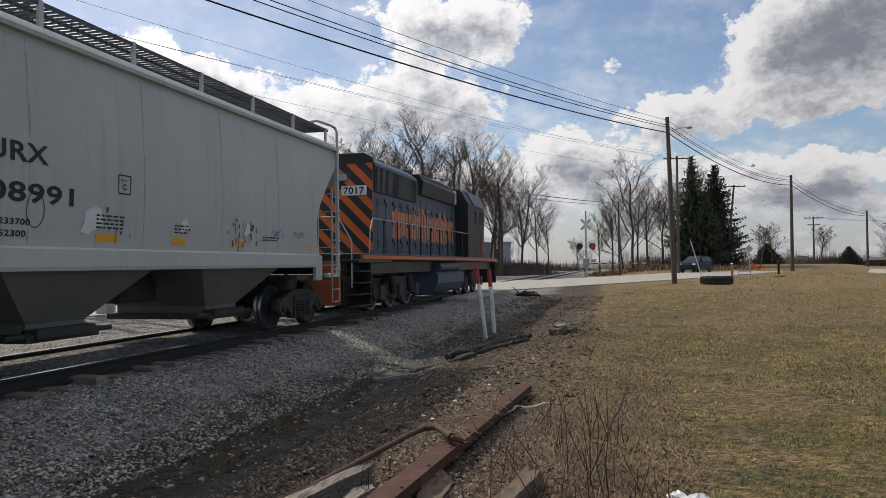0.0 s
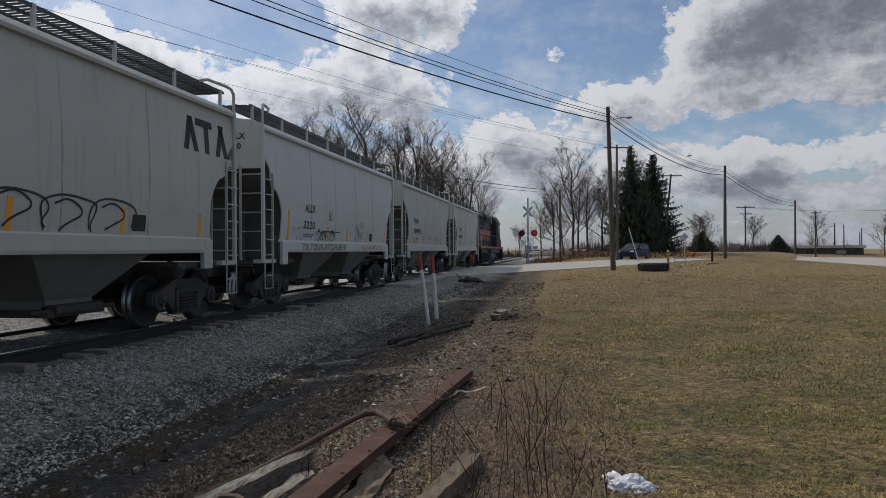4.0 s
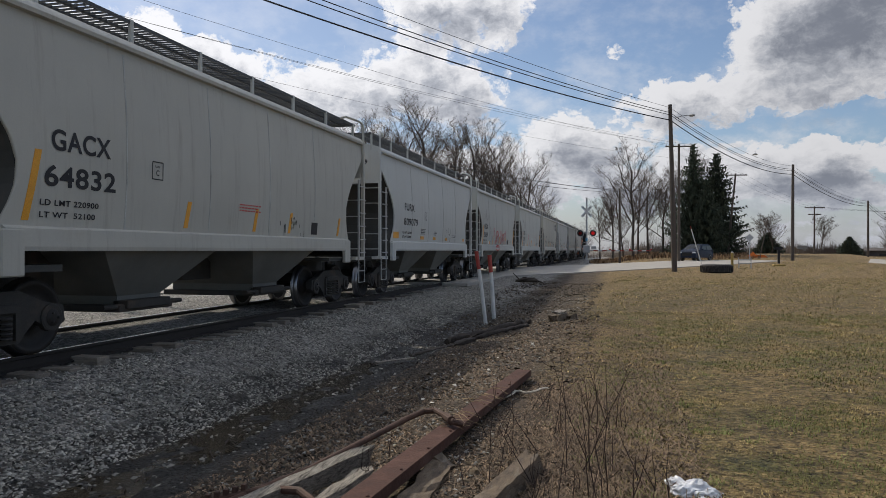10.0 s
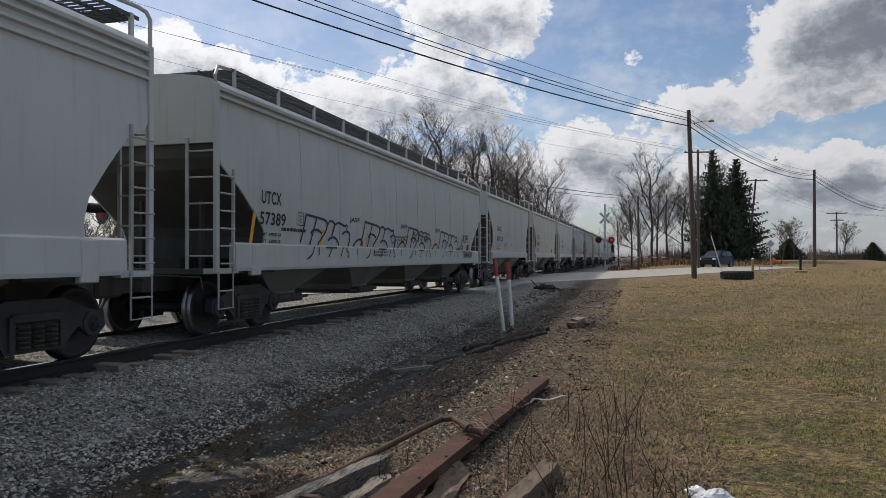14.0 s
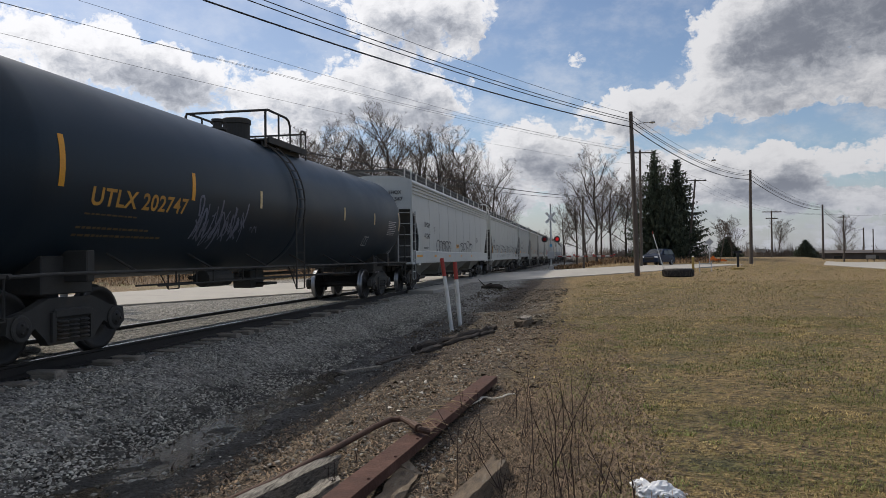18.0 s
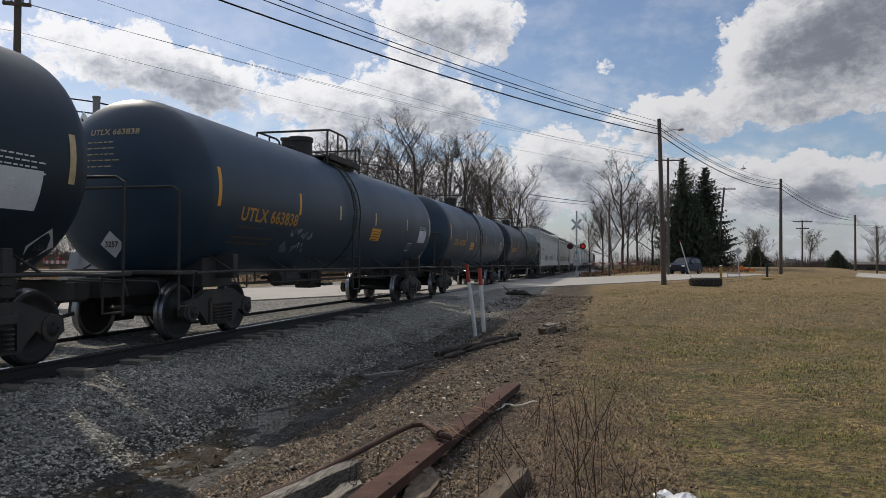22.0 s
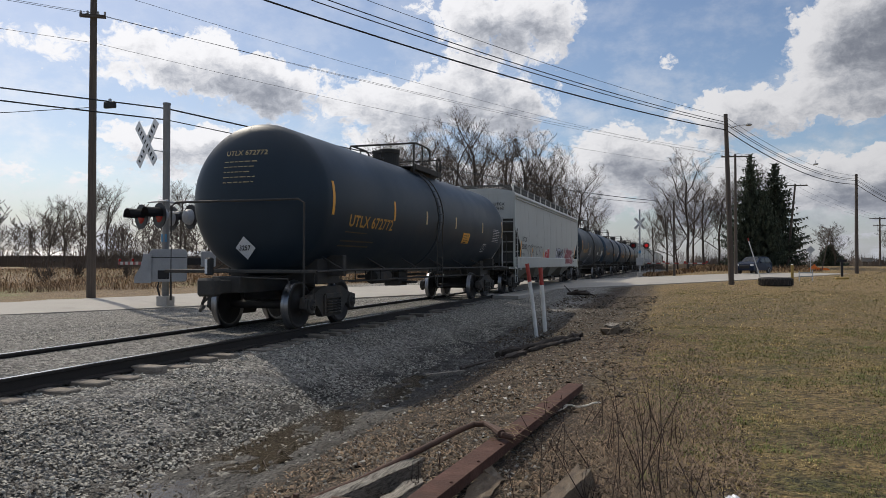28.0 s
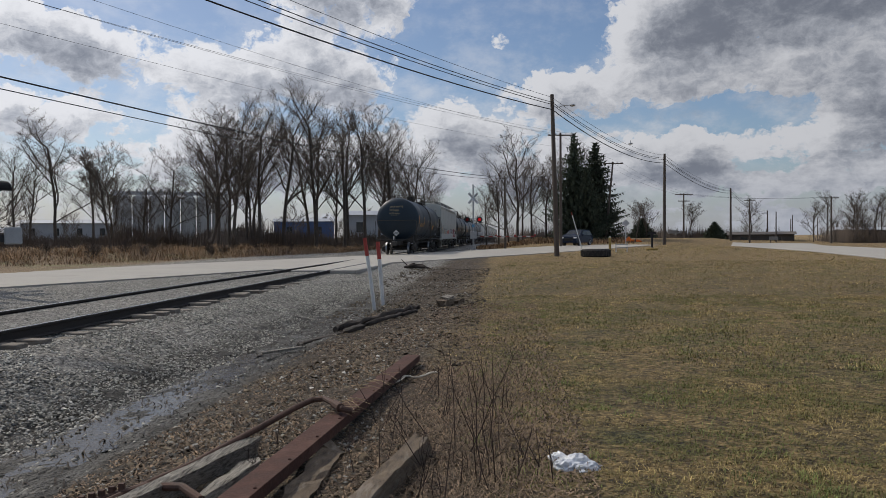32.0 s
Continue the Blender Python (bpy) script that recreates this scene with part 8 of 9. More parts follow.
    # walkway, dome and railing on top
    shared("top_platform", "top_platform", lambda: boxes((.45, .97, -.95, 1.28, 3.90, 3.94), (-.97, -.45, -.95, 1.28, 3.90, 3.94), (-.97, .97, .62, 1.28, 3.905, 3.935), (.93, .97, -.95, 1.28, 3.84, 3.99), (-.8, -.76, -.9, 1.2, 3.6, 3.90), (.76, .8, -.9, 1.2, 3.6, 3.90), bevel=.004), UNDER, car)
    shared("dome", "manway_dome", lambda: lathe(bmesh.new(), [(.31, 3.88), (.33, 3.96), (.30, 3.98), (.30, 4.34), (.325, 4.35), (.325, 4.45), (.29, 4.47), (.05, 4.49)], "z", (0, -.55, 0), 28), UNDER, car)
    shared("valve", "safety_valve", lambda: lathe(bmesh.new(), [(.15, 3.9), (.15, 4.06), (.20, 4.07), (.20, 4.12), (.10, 4.13), (.10, 4.24), (.13, 4.25), (.13, 4.31), (.02, 4.32)], "z", (0, -1.42, 0), 16), UNDER, car)
    shared("vent", "vent_valve", lambda: lathe(bmesh.new(), [(.10, 3.9), (.10, 4.05), (.13, 4.07), (.02, 4.10)], "z", (.1, .35, 0), 14), UNDER, car)

    def rails():
        bm = bmesh.new()
        for x in (-.95, .95):
            tube(bm, [(x, -1.08, 3.72), (x, -1.08, 4.48), (x, -1.04, 4.54), (x, -.96, 4.56), (x, .02, 4.56), (x, .18, 4.52), (x, .27, 4.40), (x, .28, 3.80)], .028, 8)
            tube(bm, [(x, .92, 3.80), (x, .92, 4.34), (x, .96, 4.40), (x, 1.08, 4.42), (x, 1.20, 4.40), (x, 1.24, 4.34), (x, 1.24, 3.72)], .026, 8)
            tube(bm, [(x, -.38, 3.92), (x, -.38, 4.54)], .022, 6)
        tube(bm, [(-.95, -1.05, 4.54), (.95, -1.05, 4.54)], .028, 8)
        tube(bm, [(-.95, 1.22, 4.37), (.95, 1.22, 4.37)], .024, 8)
        return bm
    shared("rails", "safety_railing", rails, UNDER, car)

    arc = [radians(a) for a in range(-12, 76, 8)]
    R2 = TANK_R + .08
    for q in (1, -1):
        for k, y in enumerate((-.85, -.40)):
            stile = shared("stile%d%d" % (q, k), "ladder_stile", lambda: tube(bmesh.new(), [(q * 1.55, y, .62), (q * 1.55, y, 2.2)] + [(q * R2 * cos(a), y, TANK_Z + R2 * sin(a)) for a in arc], .018, 6), UNDER, car)
        for k in range(15):
            x, z = (1.55, .62 + .4 * k) if k < 4 else (R2 * cos(arc[k - 4]), TANK_Z + R2 * sin(arc[k - 4]))
            shared("tank_rung", "ladder_rung", lambda: tube(bmesh.new(), [(0, -.85, 0), (0, -.40, 0)], .012, 6), UNDER, car).location = (q * x, 0, z)
        shared("brace%d" % q, "ladder_brace", lambda: tube(bmesh.new(), [(q * 1.55, -1.3, 1.12), (q * 1.55, -.85, .62)], .014, 6), UNDER, car)
    # tape, writing and placards
    for i, (y, z0, z1) in enumerate(stripes):
        patch("reflector", y - .05, y + .05, z0, z1, REFLECT if i < 2 else PALE_TAPE, car, tank_side)
    if number:
        write("reporting_mark", "UTLX " + number, -H + .95, 2.01, .25, LETTER_YELLOW, car, tank_side, 2.35)
        bars_of_text(car, tank_side, -H + .9, 1.90, 1.3, 1, FAINT_YELLOW)
        bars_of_text(car, tank_side, -H + .85, 1.72, 2.0, 2, FAINT_YELLOW, .03, .1)
    head = lambda x, z: -H - .62 * sqrt(max(0, 1 - (x * x + (z - TANK_Z) ** 2) / TANK_R ** 2)) - .008
    if number:
        v, f = text_mesh("UTLX " + number, .10, .90)
        raw("end_mark", [(-.48 + a, head(-.48 + a, 3.32 + b), 3.32 + b) for a, b in v], f, PALE_YELLOW, car)
        vv, ff = [], []
        rng = random.Random(int(number))
        for k in range(5):
            a = -.5
            while a < -.05 + rng.random() * .3:
                b = a + rng.uniform(.05, .14)
                z = 3.19 - .1 * k
                o = len(vv)
                vv += [(x, head(x, q), q) for x, q in ((a, z), (b, z), (b, z + .018), (a, z + .018))]
                ff.append((o, o + 1, o + 2, o + 3))
                a = b + .03
        raw("end_writing", vv, ff, PALE_YELLOW, car)
    if placard:
        def diamond(y, z, s, on_head, name="placard"):
            o = [(0, -s), (s, 0), (0, s), (-s, 0)]
            if on_head:
                pts = [(a - .05, head(a, z + b) - .01, z + b) for a, b in o]
            else:
                pts = [(tank_side(z + b) + .015, y + a, z + b) for a, b in o]
            raw(name, pts, [(0, 1, 2, 3)], LABEL_WHITE, car, "white diamond hazard placard")
            v, f = text_mesh(placard, s * .45, s * 1.1)
            if on_head:
                raw("placard_number", [(a - .05 - s * .55, head(0, z) - .02 - 0.0, z + b - s * .22) for a, b in v], f, LETTER_BLACK, car)
            else:
                raw("placard_number", [(tank_side(z) + .03, y + a - s * .55, z + b - s * .22) for a, b in v], f, LETTER_BLACK, car)
        diamond(0, 1.55, .22, True)
        diamond(H - .2, 1.45, .22, False)
    bars_of_text(car, tank_side, H - 1.5, 2.45, .95, 8, LABEL_WHITE, .018, .06)
    v, f = [], []
    for a, b in (((4.7, 1.66), (5.1, 1.66)), ((5.1, 1.66), (5.1, 1.9)), ((5.1, 1.9), (4.7, 1.9)), ((4.7, 1.9), (4.7, 1.66)), ((4.9, 1.66), (4.9, 1.9))):
        stroke(v, f, [a, b], .02, tank_side, .006)
    raw("clearance_mark", v, f, LABEL_WHITE, car)
    if marks:
        marks(car)
    return car


def yellow_notice(y):
    def marks(car):
        patch("notice", y, y + .75, 1.88, 2.2, REFLECT, car, tank_side, 0, "yellow emergency notice")
        bars_of_text(car, tank_side, y + .08, 2.12, .55, 4, LETTER_BLACK, .025, .07)
    return marks


def cross_tag(car):
    v, f = [], []
    o = [(-.10, 1.82), (-.10, 2.02), (-.34, 2.02), (-.34, 2.28), (-.10, 2.28), (-.13, 2.46), (.13, 2.46), (.10, 2.28), (.34, 2.28), (.34, 2.02), (.10, 2.02), (.06, 1.82)]
    y0 = -2.35
    o = [(a, b - .12) for a, b in o]
    stroke(v, f, [(y0 + a, b) for a, b in o + [o[0]]], .04, tank_side, .007)
    stroke(v, f, [(y0 + .10 * cos(a * .6) * a / 16, 2.03 + .10 * sin(a * .6) * a / 16) for a in range(17)], .03, tank_side, .008)
    stroke(v, f, [(y0, 1.70), (y0 - .02, 1.47), (y0 - .4, 1.32)], .03, tank_side, .007)
    stroke(v, f, [(y0 - .02, 1.50), (y0 + .35, 1.36), (y0 + .55, 1.31)], .03, tank_side, .007)
    for s in (-1, 1):
        for k in range(3):
            r = .42 + .08 * k
            stroke(v, f, [(y0 + s * r * cos(a), 2.03 + r * sin(a)) for a in (-.5, -.25, 0, .25, .5)], .02, tank_side, .007)
    raw("graffiti", v, f, WHITE_SPRAY, car, "white spray-painted cross figure")
    patch("notice", 2.9, 3.5, 1.9, 2.15, LABEL_WHITE, car, tank_side)
    patch("notice", 5.8, 6.6, 1.85, 2.3, LABEL_WHITE, car, tank_side)


def white_tag(car):
    for k, w in enumerate((.05, .03, .03)):
        scribble("graffiti", -4.8, -3.0, 1.45 + .05 * k, 2.35 - .1 * k, PALE_TAG, car, tank_side, 71 + k, w, 9, "pale spray-painted tag", .007 + .001 * k)
    scribble("graffiti", -2.75, -2.4, 1.75, 1.95, PALE_TAG, car, tank_side, 75, .025, 3, "small pale spray-painted tag")


PALE_TAG = mat("faded_pale_spray_paint", (.16, .17, .22), .6, var=.4, scale=6, bump=0)


def chalk_note(car):
    scribble("graffiti", -4.1, -2.9, 1.75, 2.0, WHITE_SPRAY, car, tank_side, 81, .014, 8, "thin chalk scrawl")
    scribble("graffiti", -4.2, -3.0, 1.45, 1.7, WHITE_SPRAY, car, tank_side, 82, .014, 8, "thin chalk scrawl")
    yellow_notice(.9)(car)
    patch("notice", 5.7, 6.6, 1.95, 2.35, WHITE_SPRAY, car, tank_side)


# ---------------------------------------------------------------- locomotive
LETTER_ORANGE = mat("faded_orange_lettering", (.60, .23, .11), .6, var=.35, scale=4, grain=.15, tint=(.11, .10, .10), tint_amount=.22, tint_scale=5)


def locomotive(rear, front):
    car = thing("diesel_locomotive", "black and orange diesel locomotive with striped rear hood", "locomotive", "freight train")
    c = (rear + front) / 2
    car.location = (TRACK, c, 0)
    MOVERS.append((car, c))
    L = (front - rear) / 2
    part("underframe", boxes((-1.50, 1.50, -L + .1, L - .1, 1.42, 1.60), (-1.2, 1.2, -L + .4, L - .4, 1.05, 1.42), bevel=.02), LOCO_BLACK, car)
    for q in (1, -1):
        part("sill_stripe", boxes((min(q * 1.50, q * 1.506), max(q * 1.50, q * 1.506), -L + .3, L - .3, 1.46, 1.55)), LOCO_ORANGE, car, "orange sill stripe")
    # long hood with doors and radiator
    h0, h1 = -7.4, 3.0
    hood = bmesh.new()
    prof = [(-.94, 1.6), (.94, 1.6), (.94, 4.05), (.88, 4.24), (.66, 4.36), (-.66, 4.36), (-.88, 4.24), (-.94, 4.05)]
    extrude_outline(hood, [(x, h0, z) for x, z in prof], (0, h1 - h0, 0))
    hood_ob = part("long_hood", hood, LOCO_GREY, car)
    rng = random.Random(7)
    for k in range(13):
        y = h0 + .35 + k * .78
        part("hood_door", boxes((.94, .955, y, y + .72, 1.72, 3.28 if k < 6 else 3.55), bevel=.006), LOCO_GREY, hood_ob)
        for z in (1.95, 2.5, 3.1):
            part("door_latch", boxes((.955, .985, y + .60, y + .655, z, z + .13)), LOCO_BLACK, hood_ob)
        for z in (1.85, 3.0):
            part("door_hinge", boxes((.955, .972, y + .04, y + .09, z, z + .16)), LOCO_BLACK, hood_ob)
    grille = part("radiator_grille", boxes((-.97, .97, h0 + .08, h0 + 2.2, 3.38, 4.14), (-.97, .97, h0 + 2.3, h0 + 4.35, 3.38, 4.14), bevel=.02), BLACK_METAL, car, "black radiator grille")
    for q in (1, -1):
        for k in range(38):
            y = h0 + .14 + k * .112
            part("grille_slat", boxes((min(q * .97, q * .985), max(q * .97, q * .985), y, y + .05, 3.42, 4.10)), LOCO_BLACK, grille)
    part("radiator_roof", extrude_outline(bmesh.new(), [(x, h0 + .05, z) for x, z in [(-1.0, 4.12), (1.0, 4.12), (.98, 4.22), (.72, 4.42), (-.72, 4.42), (-.98, 4.22)]], (0, 4.35, 0)), LOCO_GREY, car)
    part("dynamic_brake", extrude_outline(bmesh.new(), [(x, h0 + 4.8, z) for x, z in [(-1.05, 3.72), (1.05, 3.72), (1.12, 4.18), (.95, 4.40), (-.95, 4.40), (-1.12, 4.18)]], (0, 4.9, 0)), BLACK_METAL, car, "black dynamic brake housing")
    part("brake_roof", boxes((-1.0, 1.0, h0 + 4.8, h0 + 9.7, 4.36, 4.44), bevel=.02), LOCO_GREY, car)
    part("brake_end_plate", boxes((-1.1, 1.12, h0 + 9.7, h0 + 9.95, 3.75, 4.30), bevel=.03), GALV, car)
    for y in (h0 + .9, h0 + 2.15, h0 + 3.4):
        part("roof_fan", lathe(bmesh.new(), [(.54, 4.36), (.58, 4.40), (.58, 4.54), (.52, 4.57), (.05, 4.58)], "z", (0, y, 0), 24), LOCO_BLACK, car)
    part("exhaust_stack", boxes((-.3, .3, h0 + 6.2, h0 + 6.9, 4.4, 4.55), bevel=.03), LOCO_BLACK, car)
    horn = part("air_horn", bar((.35, h0 + 4.3, 4.50), (.35, h0 + 4.9, 4.56), r=.05, r1=.13), LOCO_BLACK, car)
    part("horn_bell", bar((.62, h0 + 4.3, 4.48), (.62, h0 + 4.85, 4.54), r=.05, r1=.12), LOCO_BLACK, horn)
    part("horn_foot", boxes((.2, .8, h0 + 4.35, h0 + 4.6, 4.36, 4.46), bevel=.02), LOCO_BLACK, horn)
    # striped rear end
    part("rear_hood_end", extrude_outline(bmesh.new(), [(x, h0 - .02, z) for x, z in [(-.94, 1.5), (.94, 1.5), (.94, 4.20), (-.94, 4.20)]], (0, .03, 0)), LOCO_ORANGE, car, "orange hood end with black stripes")
    part("rear_roof_edge", extrude_outline(bmesh.new(), [(x, h0 - .06, z) for x, z in [(-.98, 4.20), (.98, 4.20), (.96, 4.34), (.70, 4.48), (-.70, 4.48), (-.96, 4.34)]], (0, .14, 0)), BLACK_METAL, car)
    for k in range(8):
        z = .55 + k * .58
        pts = [(-.94, z + .94), (.94, z - .94), (.94, z - .64), (-.94, z + 1.24)]
        for lim, sgn in ((1.52, 1), (4.19, -1)):
            kept = []
            for (xa, za), (xb, zb) in zip(pts, pts[1:] + pts[:1]):
                if (za - lim) * sgn >= 0:
                    kept.append((xa, za))
                if (za - lim) * (zb - lim) < 0:
                    f = (lim - za) / (zb - za)
                    kept.append((xa + (xb - xa) * f, lim))
            pts = kept
            if len(pts) < 3:
                break
        if len(pts) >= 3:
            part("end_stripe", extrude_outline(bmesh.new(), [(x, h0 - .030, zz) for x, zz in pts], (0, .008, 0)), LOCO_BLACK, car)
    nb = part("number_board", boxes((.02, .78, h0 - .06, h0 - .02, 3.28, 3.56), bevel=.015), LABEL_WHITE, car, "white number board with rounded ends")
    v, f = text_mesh("7017", .20, .62)
    raw("engine_number", [(.09 + a, h0 - .066, 3.32 + b) for a, b in v], f, LETTER_BLACK, nb)
    part("headlight", boxes((-.16, .2, h0 - .10, h0 - .02, 3.70, 3.90), bevel=.03), GREY_BOX, car)
    part("rear_platform", boxes((-1.5, 1.5, -L, h0, 1.36, 1.44), bevel=.01), LOCO_BLACK, car)
    part("end_sheet", boxes((-1.5, 1.02, -L - .02, -L + .03, .30, 1.40), bevel=.02), RUSTY_ORANGE, car, "rusty orange end sheet")
    part("step_well", boxes((1.02, 1.06, -L + .02, -L + .95, .30, 1.38), (1.06, 1.48, -L + .9, -L + .95, .22, 1.38)), LOCO_BLACK, car)
    for k in range(4):
        part("step", boxes((1.08, 1.5, -L + .04, -L + .90, .26 + k * .29, .29 + k * .29)), UNDER, car)
    # cab and nose
    cab = part("cab", extrude_outline(bmesh.new(), [(x, 3.1, z) for x, z in [(-1.48, 1.6), (1.48, 1.6), (1.48, 3.85), (1.15, 4.42), (-1.15, 4.42), (-1.48, 3.85)]], (0, 3.6, 0)), BLACK_METAL, car, "black cab")
    part("cab_roof", extrude_outline(bmesh.new(), [(x, 4.2, z) for x, z in [(1.54, 3.84), (1.18, 4.47), (-1.18, 4.47), (-1.54, 3.84), (-1.50, 3.82), (-1.15, 4.43), (1.15, 4.43), (1.50, 3.82)]], (0, 2.7, 0)), LOCO_GREY, cab, "pale sloped cab roof edge")
    for y in (4.5, 5.5, 6.1):
        part("cab_window", boxes((1.48, 1.492, y, y + .48, 2.95, 3.65), bevel=.004), glass("dark_window_glass"), cab)
    part("cab_door", boxes((1.482, 1.50, 6.02, 6.6, 1.75, 2.85), bevel=.004), RUSTY_ORANGE, cab)
    part("side_box", boxes((.95, 1.46, 6.75, 8.3, 1.62, 2.35), bevel=.03), LOCO_GREY, car)
    part("nose", extrude_outline(bmesh.new(), [(-.95, 6.7, 1.6), (-.95, 9.0, 1.6), (-.95, 9.0, 2.6), (-.95, 8.6, 2.9), (-.95, 6.7, 3.05)], (1.9, 0, 0)), RUSTY_ORANGE, car, "orange nose")
    part("front_pilot", boxes((-1.45, 1.45, L - .1, L, .35, 1.42), bevel=.02), LOCO_BLACK, car)
    # company name as plain orange shapes, worn
    y = h0 + 1.75
    while y < h1 - .5:
        w = rng.uniform(.16, .26)
        z1 = rng.choice((2.95, 3.25, 3.05))
        part("company_lettering", boxes((.957, .962, y, y + w, rng.uniform(2.05, 2.25), z1)), LETTER_ORANGE, hood_ob, "faded orange lettering shape")
        if rng.random() < .5:
            part("company_lettering", boxes((.9575, .9615, y - .05, y + w + .10, z1 - .2, z1 - .02)), LETTER_ORANGE, hood_ob, "faded orange lettering shape")
        y += w + rng.uniform(.05, .16)
    # handrails
    for q in (1, -1):
        rail = part("handrail", tube(bmesh.new(), [(q * 1.46, -9.2, 1.45), (q * 1.46, -9.1, 2.2), (q * 1.46, -8.9, 2.52), (q * 1.46, 4.0, 2.58), (q * 1.46, 6.6, 2.58)], .017, 8), GALV, car)
        for k in range(10):
            yy = -8.0 + k * 1.25
            part("stanchion", bar((q * 1.46, yy, 1.48), (q * 1.46, yy, 2.56), r=.026), LOCO_BLACK, rail)
    for x in (1.3, -1.3):
        part("end_rail", tube(bmesh.new(), [(x, -L + .02, .75), (x, -L + .02, 1.9), (x - (.35 if x > 0 else -.35), -L + .02, 2.5), (x - (.8 if x > 0 else -.8), -L + .02, 2.5)], .02, 8), GALV, car)
    part("fuel_tank", extrude_outline(bmesh.new(), [(x, -1.9, z) for x, z in [(-1.0, .25), (1.0, .25), (1.25, .36), (1.42, .62), (1.42, .95), (1.3, 1.05), (-1.3, 1.05), (-1.42, .95), (-1.42, .62), (-1.25, .36)]], (0, 4.4, 0)), LOCO_GREY, car)
    part("air_reservoir", tube(bmesh.new(), [(1.30, -1.6, 1.22), (1.30, 1.6, 1.22)], .16, 14), LOCO_GREY, car)
    coupler(car, -L, -1)
    for s in (1, -1):
        b = part("truck", boxes((-.9, .9, s * 5.6 - 1.9, s * 5.6 + 1.9, .62, .95), bevel=.03), UNDER, car, "three-axle engine truck")
        for q in (1, -1):
            bm = bmesh.new()
            pts = [(-2.3, .42), (-2.3, .72), (-1.2, .72), (-.9, .95), (.9, .95), (1.2, .72), (2.3, .72), (2.3, .42), (1.95, .30), (1.4, .42), (.5, .34), (-.5, .34), (-1.4, .42), (-1.95, .30)]
            extrude_outline(bm, [(q * .98, s * 5.6 + a, z) for a, z in pts], (q * .14, 0, 0))
            for a in (-1.75, 0, 1.75):
                box(bm, min(q * 1.1, q * 1.22), max(q * 1.1, q * 1.22), s * 5.6 + a - .2, s * 5.6 + a + .2, .32, .72, .02)
            for a in (-.9, .9):
                tube(bm, [(q * 1.18, s * 5.6 + a, .98), (q * 1.24, s * 5.6 + a + .1, .45)], .10, 10)
            part("side_frame", bm, UNDER, b)
        for a in (-1.75, 0, 1.75):
            w = shared("engine_wheelset", "wheelset", lambda: wheelset_mesh(.508), (WHEEL, TREAD), b, "", True)
            w.location = (0, s * 5.6 + a, .508)
            WHEELS.append((w, car, s * 5.6 + a))
    return car


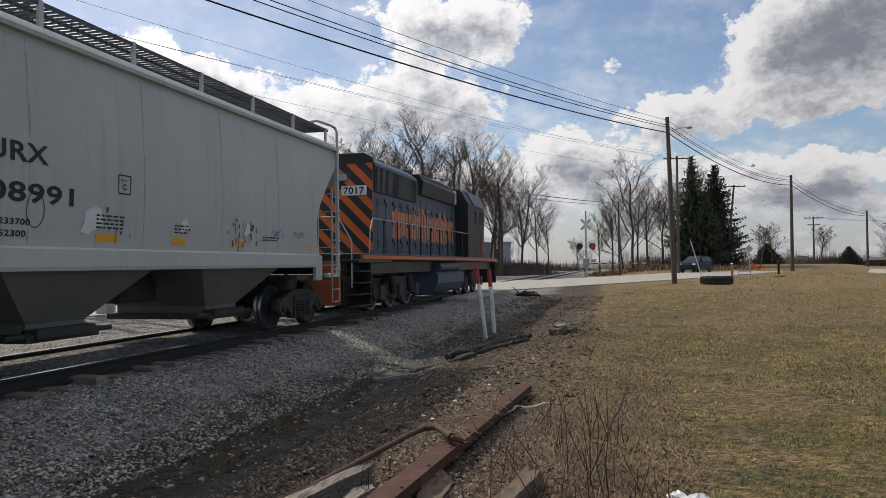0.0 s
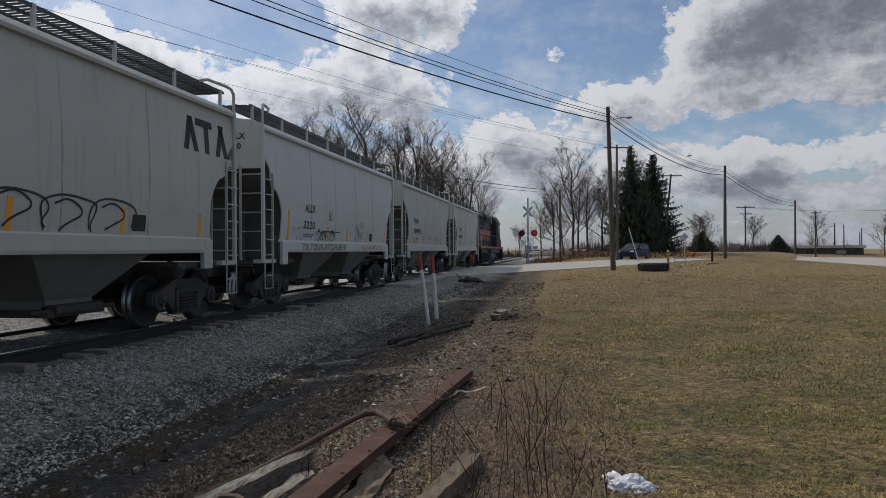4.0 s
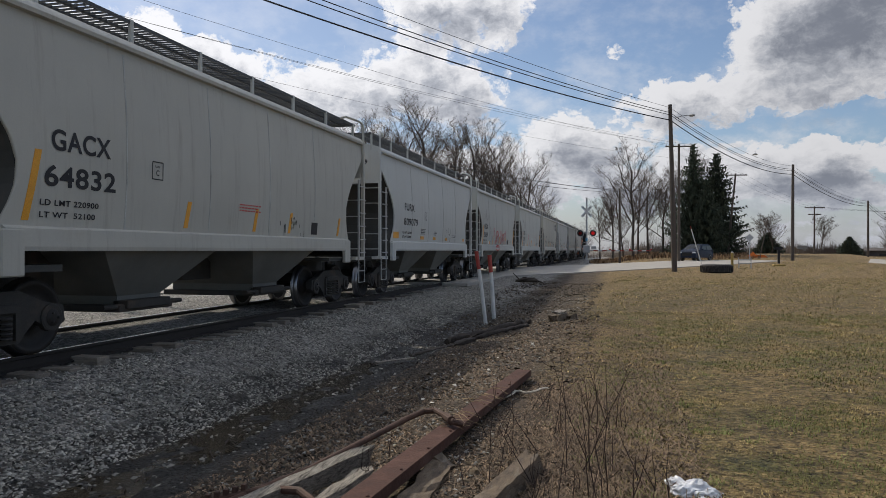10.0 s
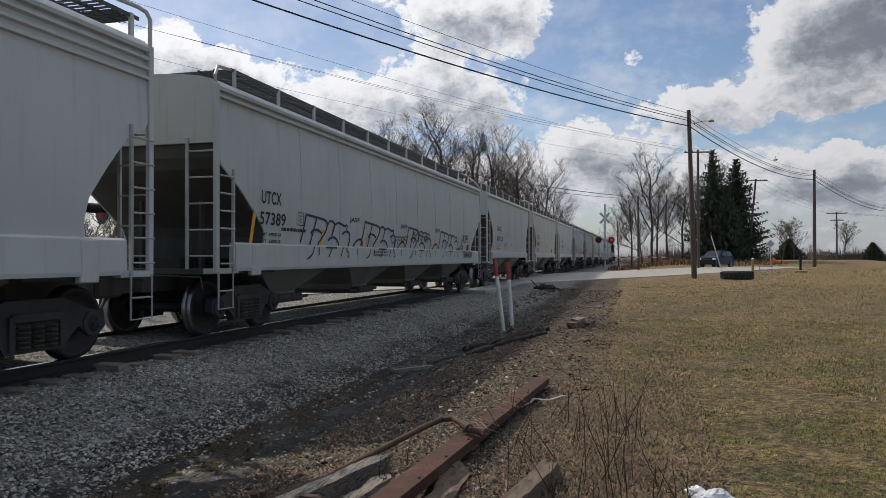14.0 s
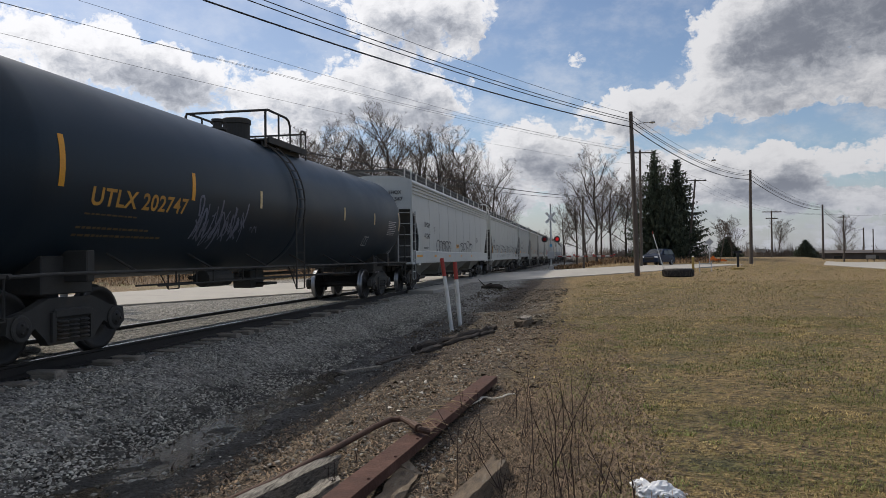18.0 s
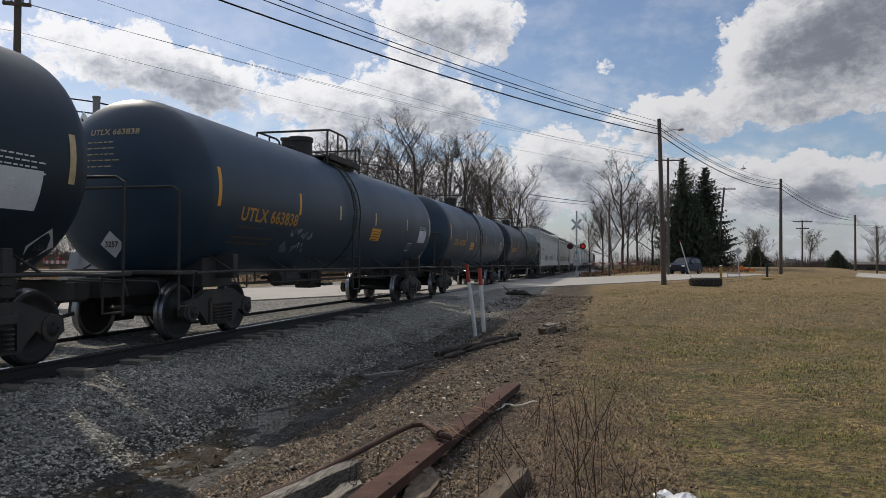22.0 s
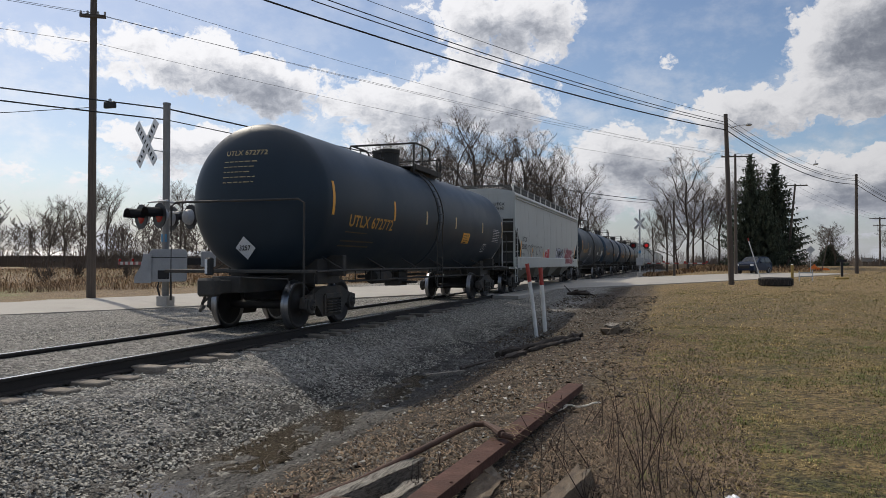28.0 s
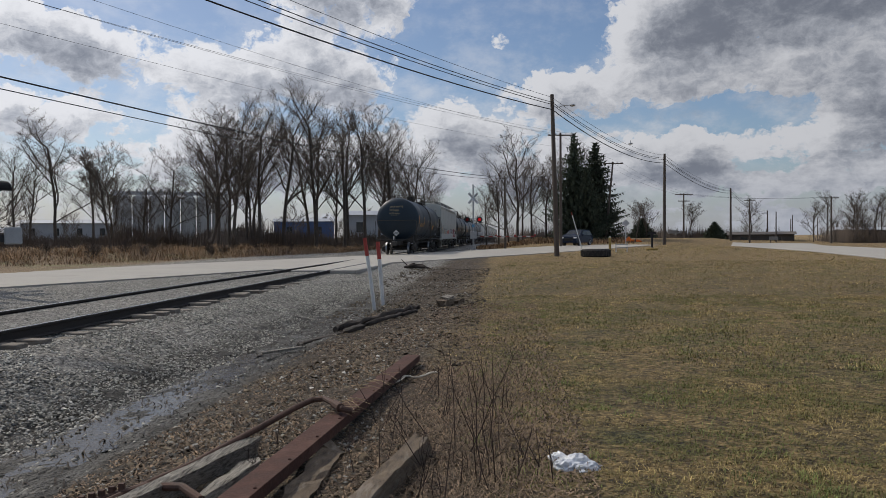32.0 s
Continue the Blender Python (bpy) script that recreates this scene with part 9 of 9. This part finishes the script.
def build_train():
    locomotive(17.1, 37.2)
    hopper("white two-bay covered hopper car with scuffed scrawls", 3.80, 15.86, STEEL_WHITE, marks=furx("808991", "233700", "52300", True))
    hopper("white two-bay covered hopper car with yellow reflectors", -9.75, 2.30, STEEL_WHITE, marks=furx("809092", "233600", "52400"))
    hopper("off-white covered hopper car with stepped end cut-outs", -23.40, -11.37, STEEL_BRIGHT, "step", marks=step_marks("ALLX", "3220", -3.5))
    hopper("cream covered hopper car with large black bars and graffiti", -36.90, -24.80, STEEL_CREAM, "step", marks=step_marks("GACX", "71638", -4.2, "big"))
    hopper("white covered hopper car with slanted orange stripes and rusty scratches", -50.36, -38.38, STEEL_WHITE, marks=crdx("21790", "231400", "54600"))
    hopper("white covered hopper car with red graffiti", -63.90, -52.00, STEEL_WHITE, marks=crdx("21809", "231500", "54500", True))
    hopper("white two-bay covered hopper car with dark rounded end cut-outs", -77.20, -65.20, STEEL_BRIGHT, marks=furx("809079", "233600", "52400"))
    hopper("cream streaked covered hopper car with orange stripes", -90.60, -78.50, STEEL_CREAM, marks=gacx64)
    hopper("white two-bay covered hopper car with a small scrawl", -103.90, -92.05, STEEL_WHITE, marks=furx("809120", "233900", "52100"))
    hopper("long grey-white covered hopper car covered in black graffiti", -124.30, -105.30, STEEL_WHITE, "slope", 4.0, 1.46, 4, 1, utcx57)
    hopper("long ribbed covered hopper car with bubble graffiti", -146.40, -125.90, STEEL_BRIGHT, "wedge", 4.12, 1.46, 4, 3, shqx)
    hopper("long white covered hopper car with red and silver graffiti", -239.40, -220.10, STEEL_WHITE, "slope", 4.12, 1.46, 4, 1, utcx50)
    std = [(-7.05, 2.2, 2.85), (-3.85, 2.25, 2.7), (-1.55, 2.28, 2.62), (1.1, 2.28, 2.62), (4.2, 2.28, 2.62), (7.05, 2.2, 2.8)]
    longer = [(-8.1, 2.2, 2.85), (-5.02, 2.25, 2.7), (-2.48, 2.28, 2.62), (2.6, 2.28, 2.62), (5.38, 2.28, 2.62), (8.3, 2.2, 2.8)]
    tank_car("black tank car with a pale graffiti tag", -164.07, -149.37, TANK_BLACK, "202747", longer, white_tag, "1193", 8.45, 7.43)
    tank_car("faded blue-black tank car with yellow lettering", -182.75, -168.25, TANK_BLUE, "663835", std, yellow_notice(-2.75), "3257")
    tank_car("faded blue-black tank car with chalk scrawl and yellow notice", -200.40, -185.90, TANK_BLUE, "663838", std, chalk_note, "3257")
    tank_car("black tank car with a white painted cross figure", -217.90, -203.40, TANK_BLACK, "660770", std, cross_tag, "3257")
    tank_car("black tank car at the end of the train", -256.15, -241.60, TANK_BLACK, "672772", std, yellow_notice(2.0), "3257")
    last = MOVERS[-1][0]
    dev = part("end_of_train_device", boxes((-.06, .06, -8.95, -8.83, 1.05, 1.36), bevel=.02), BLACK_METAL, last, "dark end-of-train device with a white strip")
    part("reflective_strip", boxes((-.05, .0, -8.957, -8.95, 1.08, 1.33)), LABEL_WHITE, dev)
    part("air_hose", bar((0, -8.85, 1.0), (-.05, -8.9, .75), (-.2, -8.8, .55), (-.25, -8.5, .7), r=.025), UNDER, last)


build_train()


def motions():
    """The train rolls along +y at an even speed; its wheels turn while they are near."""
    for car, y in MOVERS:
        walk(car, [(t, pose(TRACK, y + SPEED * t, 0)) for t in (0, 4, 8, 12, 16, 20, 24, 28, 32)])
    for w, car, off in WHEELS:
        y0 = next(y for c, y in MOVERS if c is car) + off
        x, y, z = w.location
        r = z
        t0 = max(0.0, (-1.0 - y0) / SPEED)
        t1 = min(32.0, (26.0 - y0) / SPEED)
        rows = [(0, pose(x, y, z))]
        if t1 > t0:
            k0, k1 = round(t0 * FPS), round(t1 * FPS)
            rows = [(0, pose(x, y, z))] if k0 > 0 else []
            rows += [(k / FPS, pose(x, y, z, -math.degrees(SPEED * (k - k0) / FPS / r))) for k in range(k0, k1 + 1)]
            last = rows[-1][1]
            if k1 < 960:
                rows.append((32.0, last))
        else:
            rows.append((32.0, pose(x, y, z)))
        walk(w, rows)


motions()
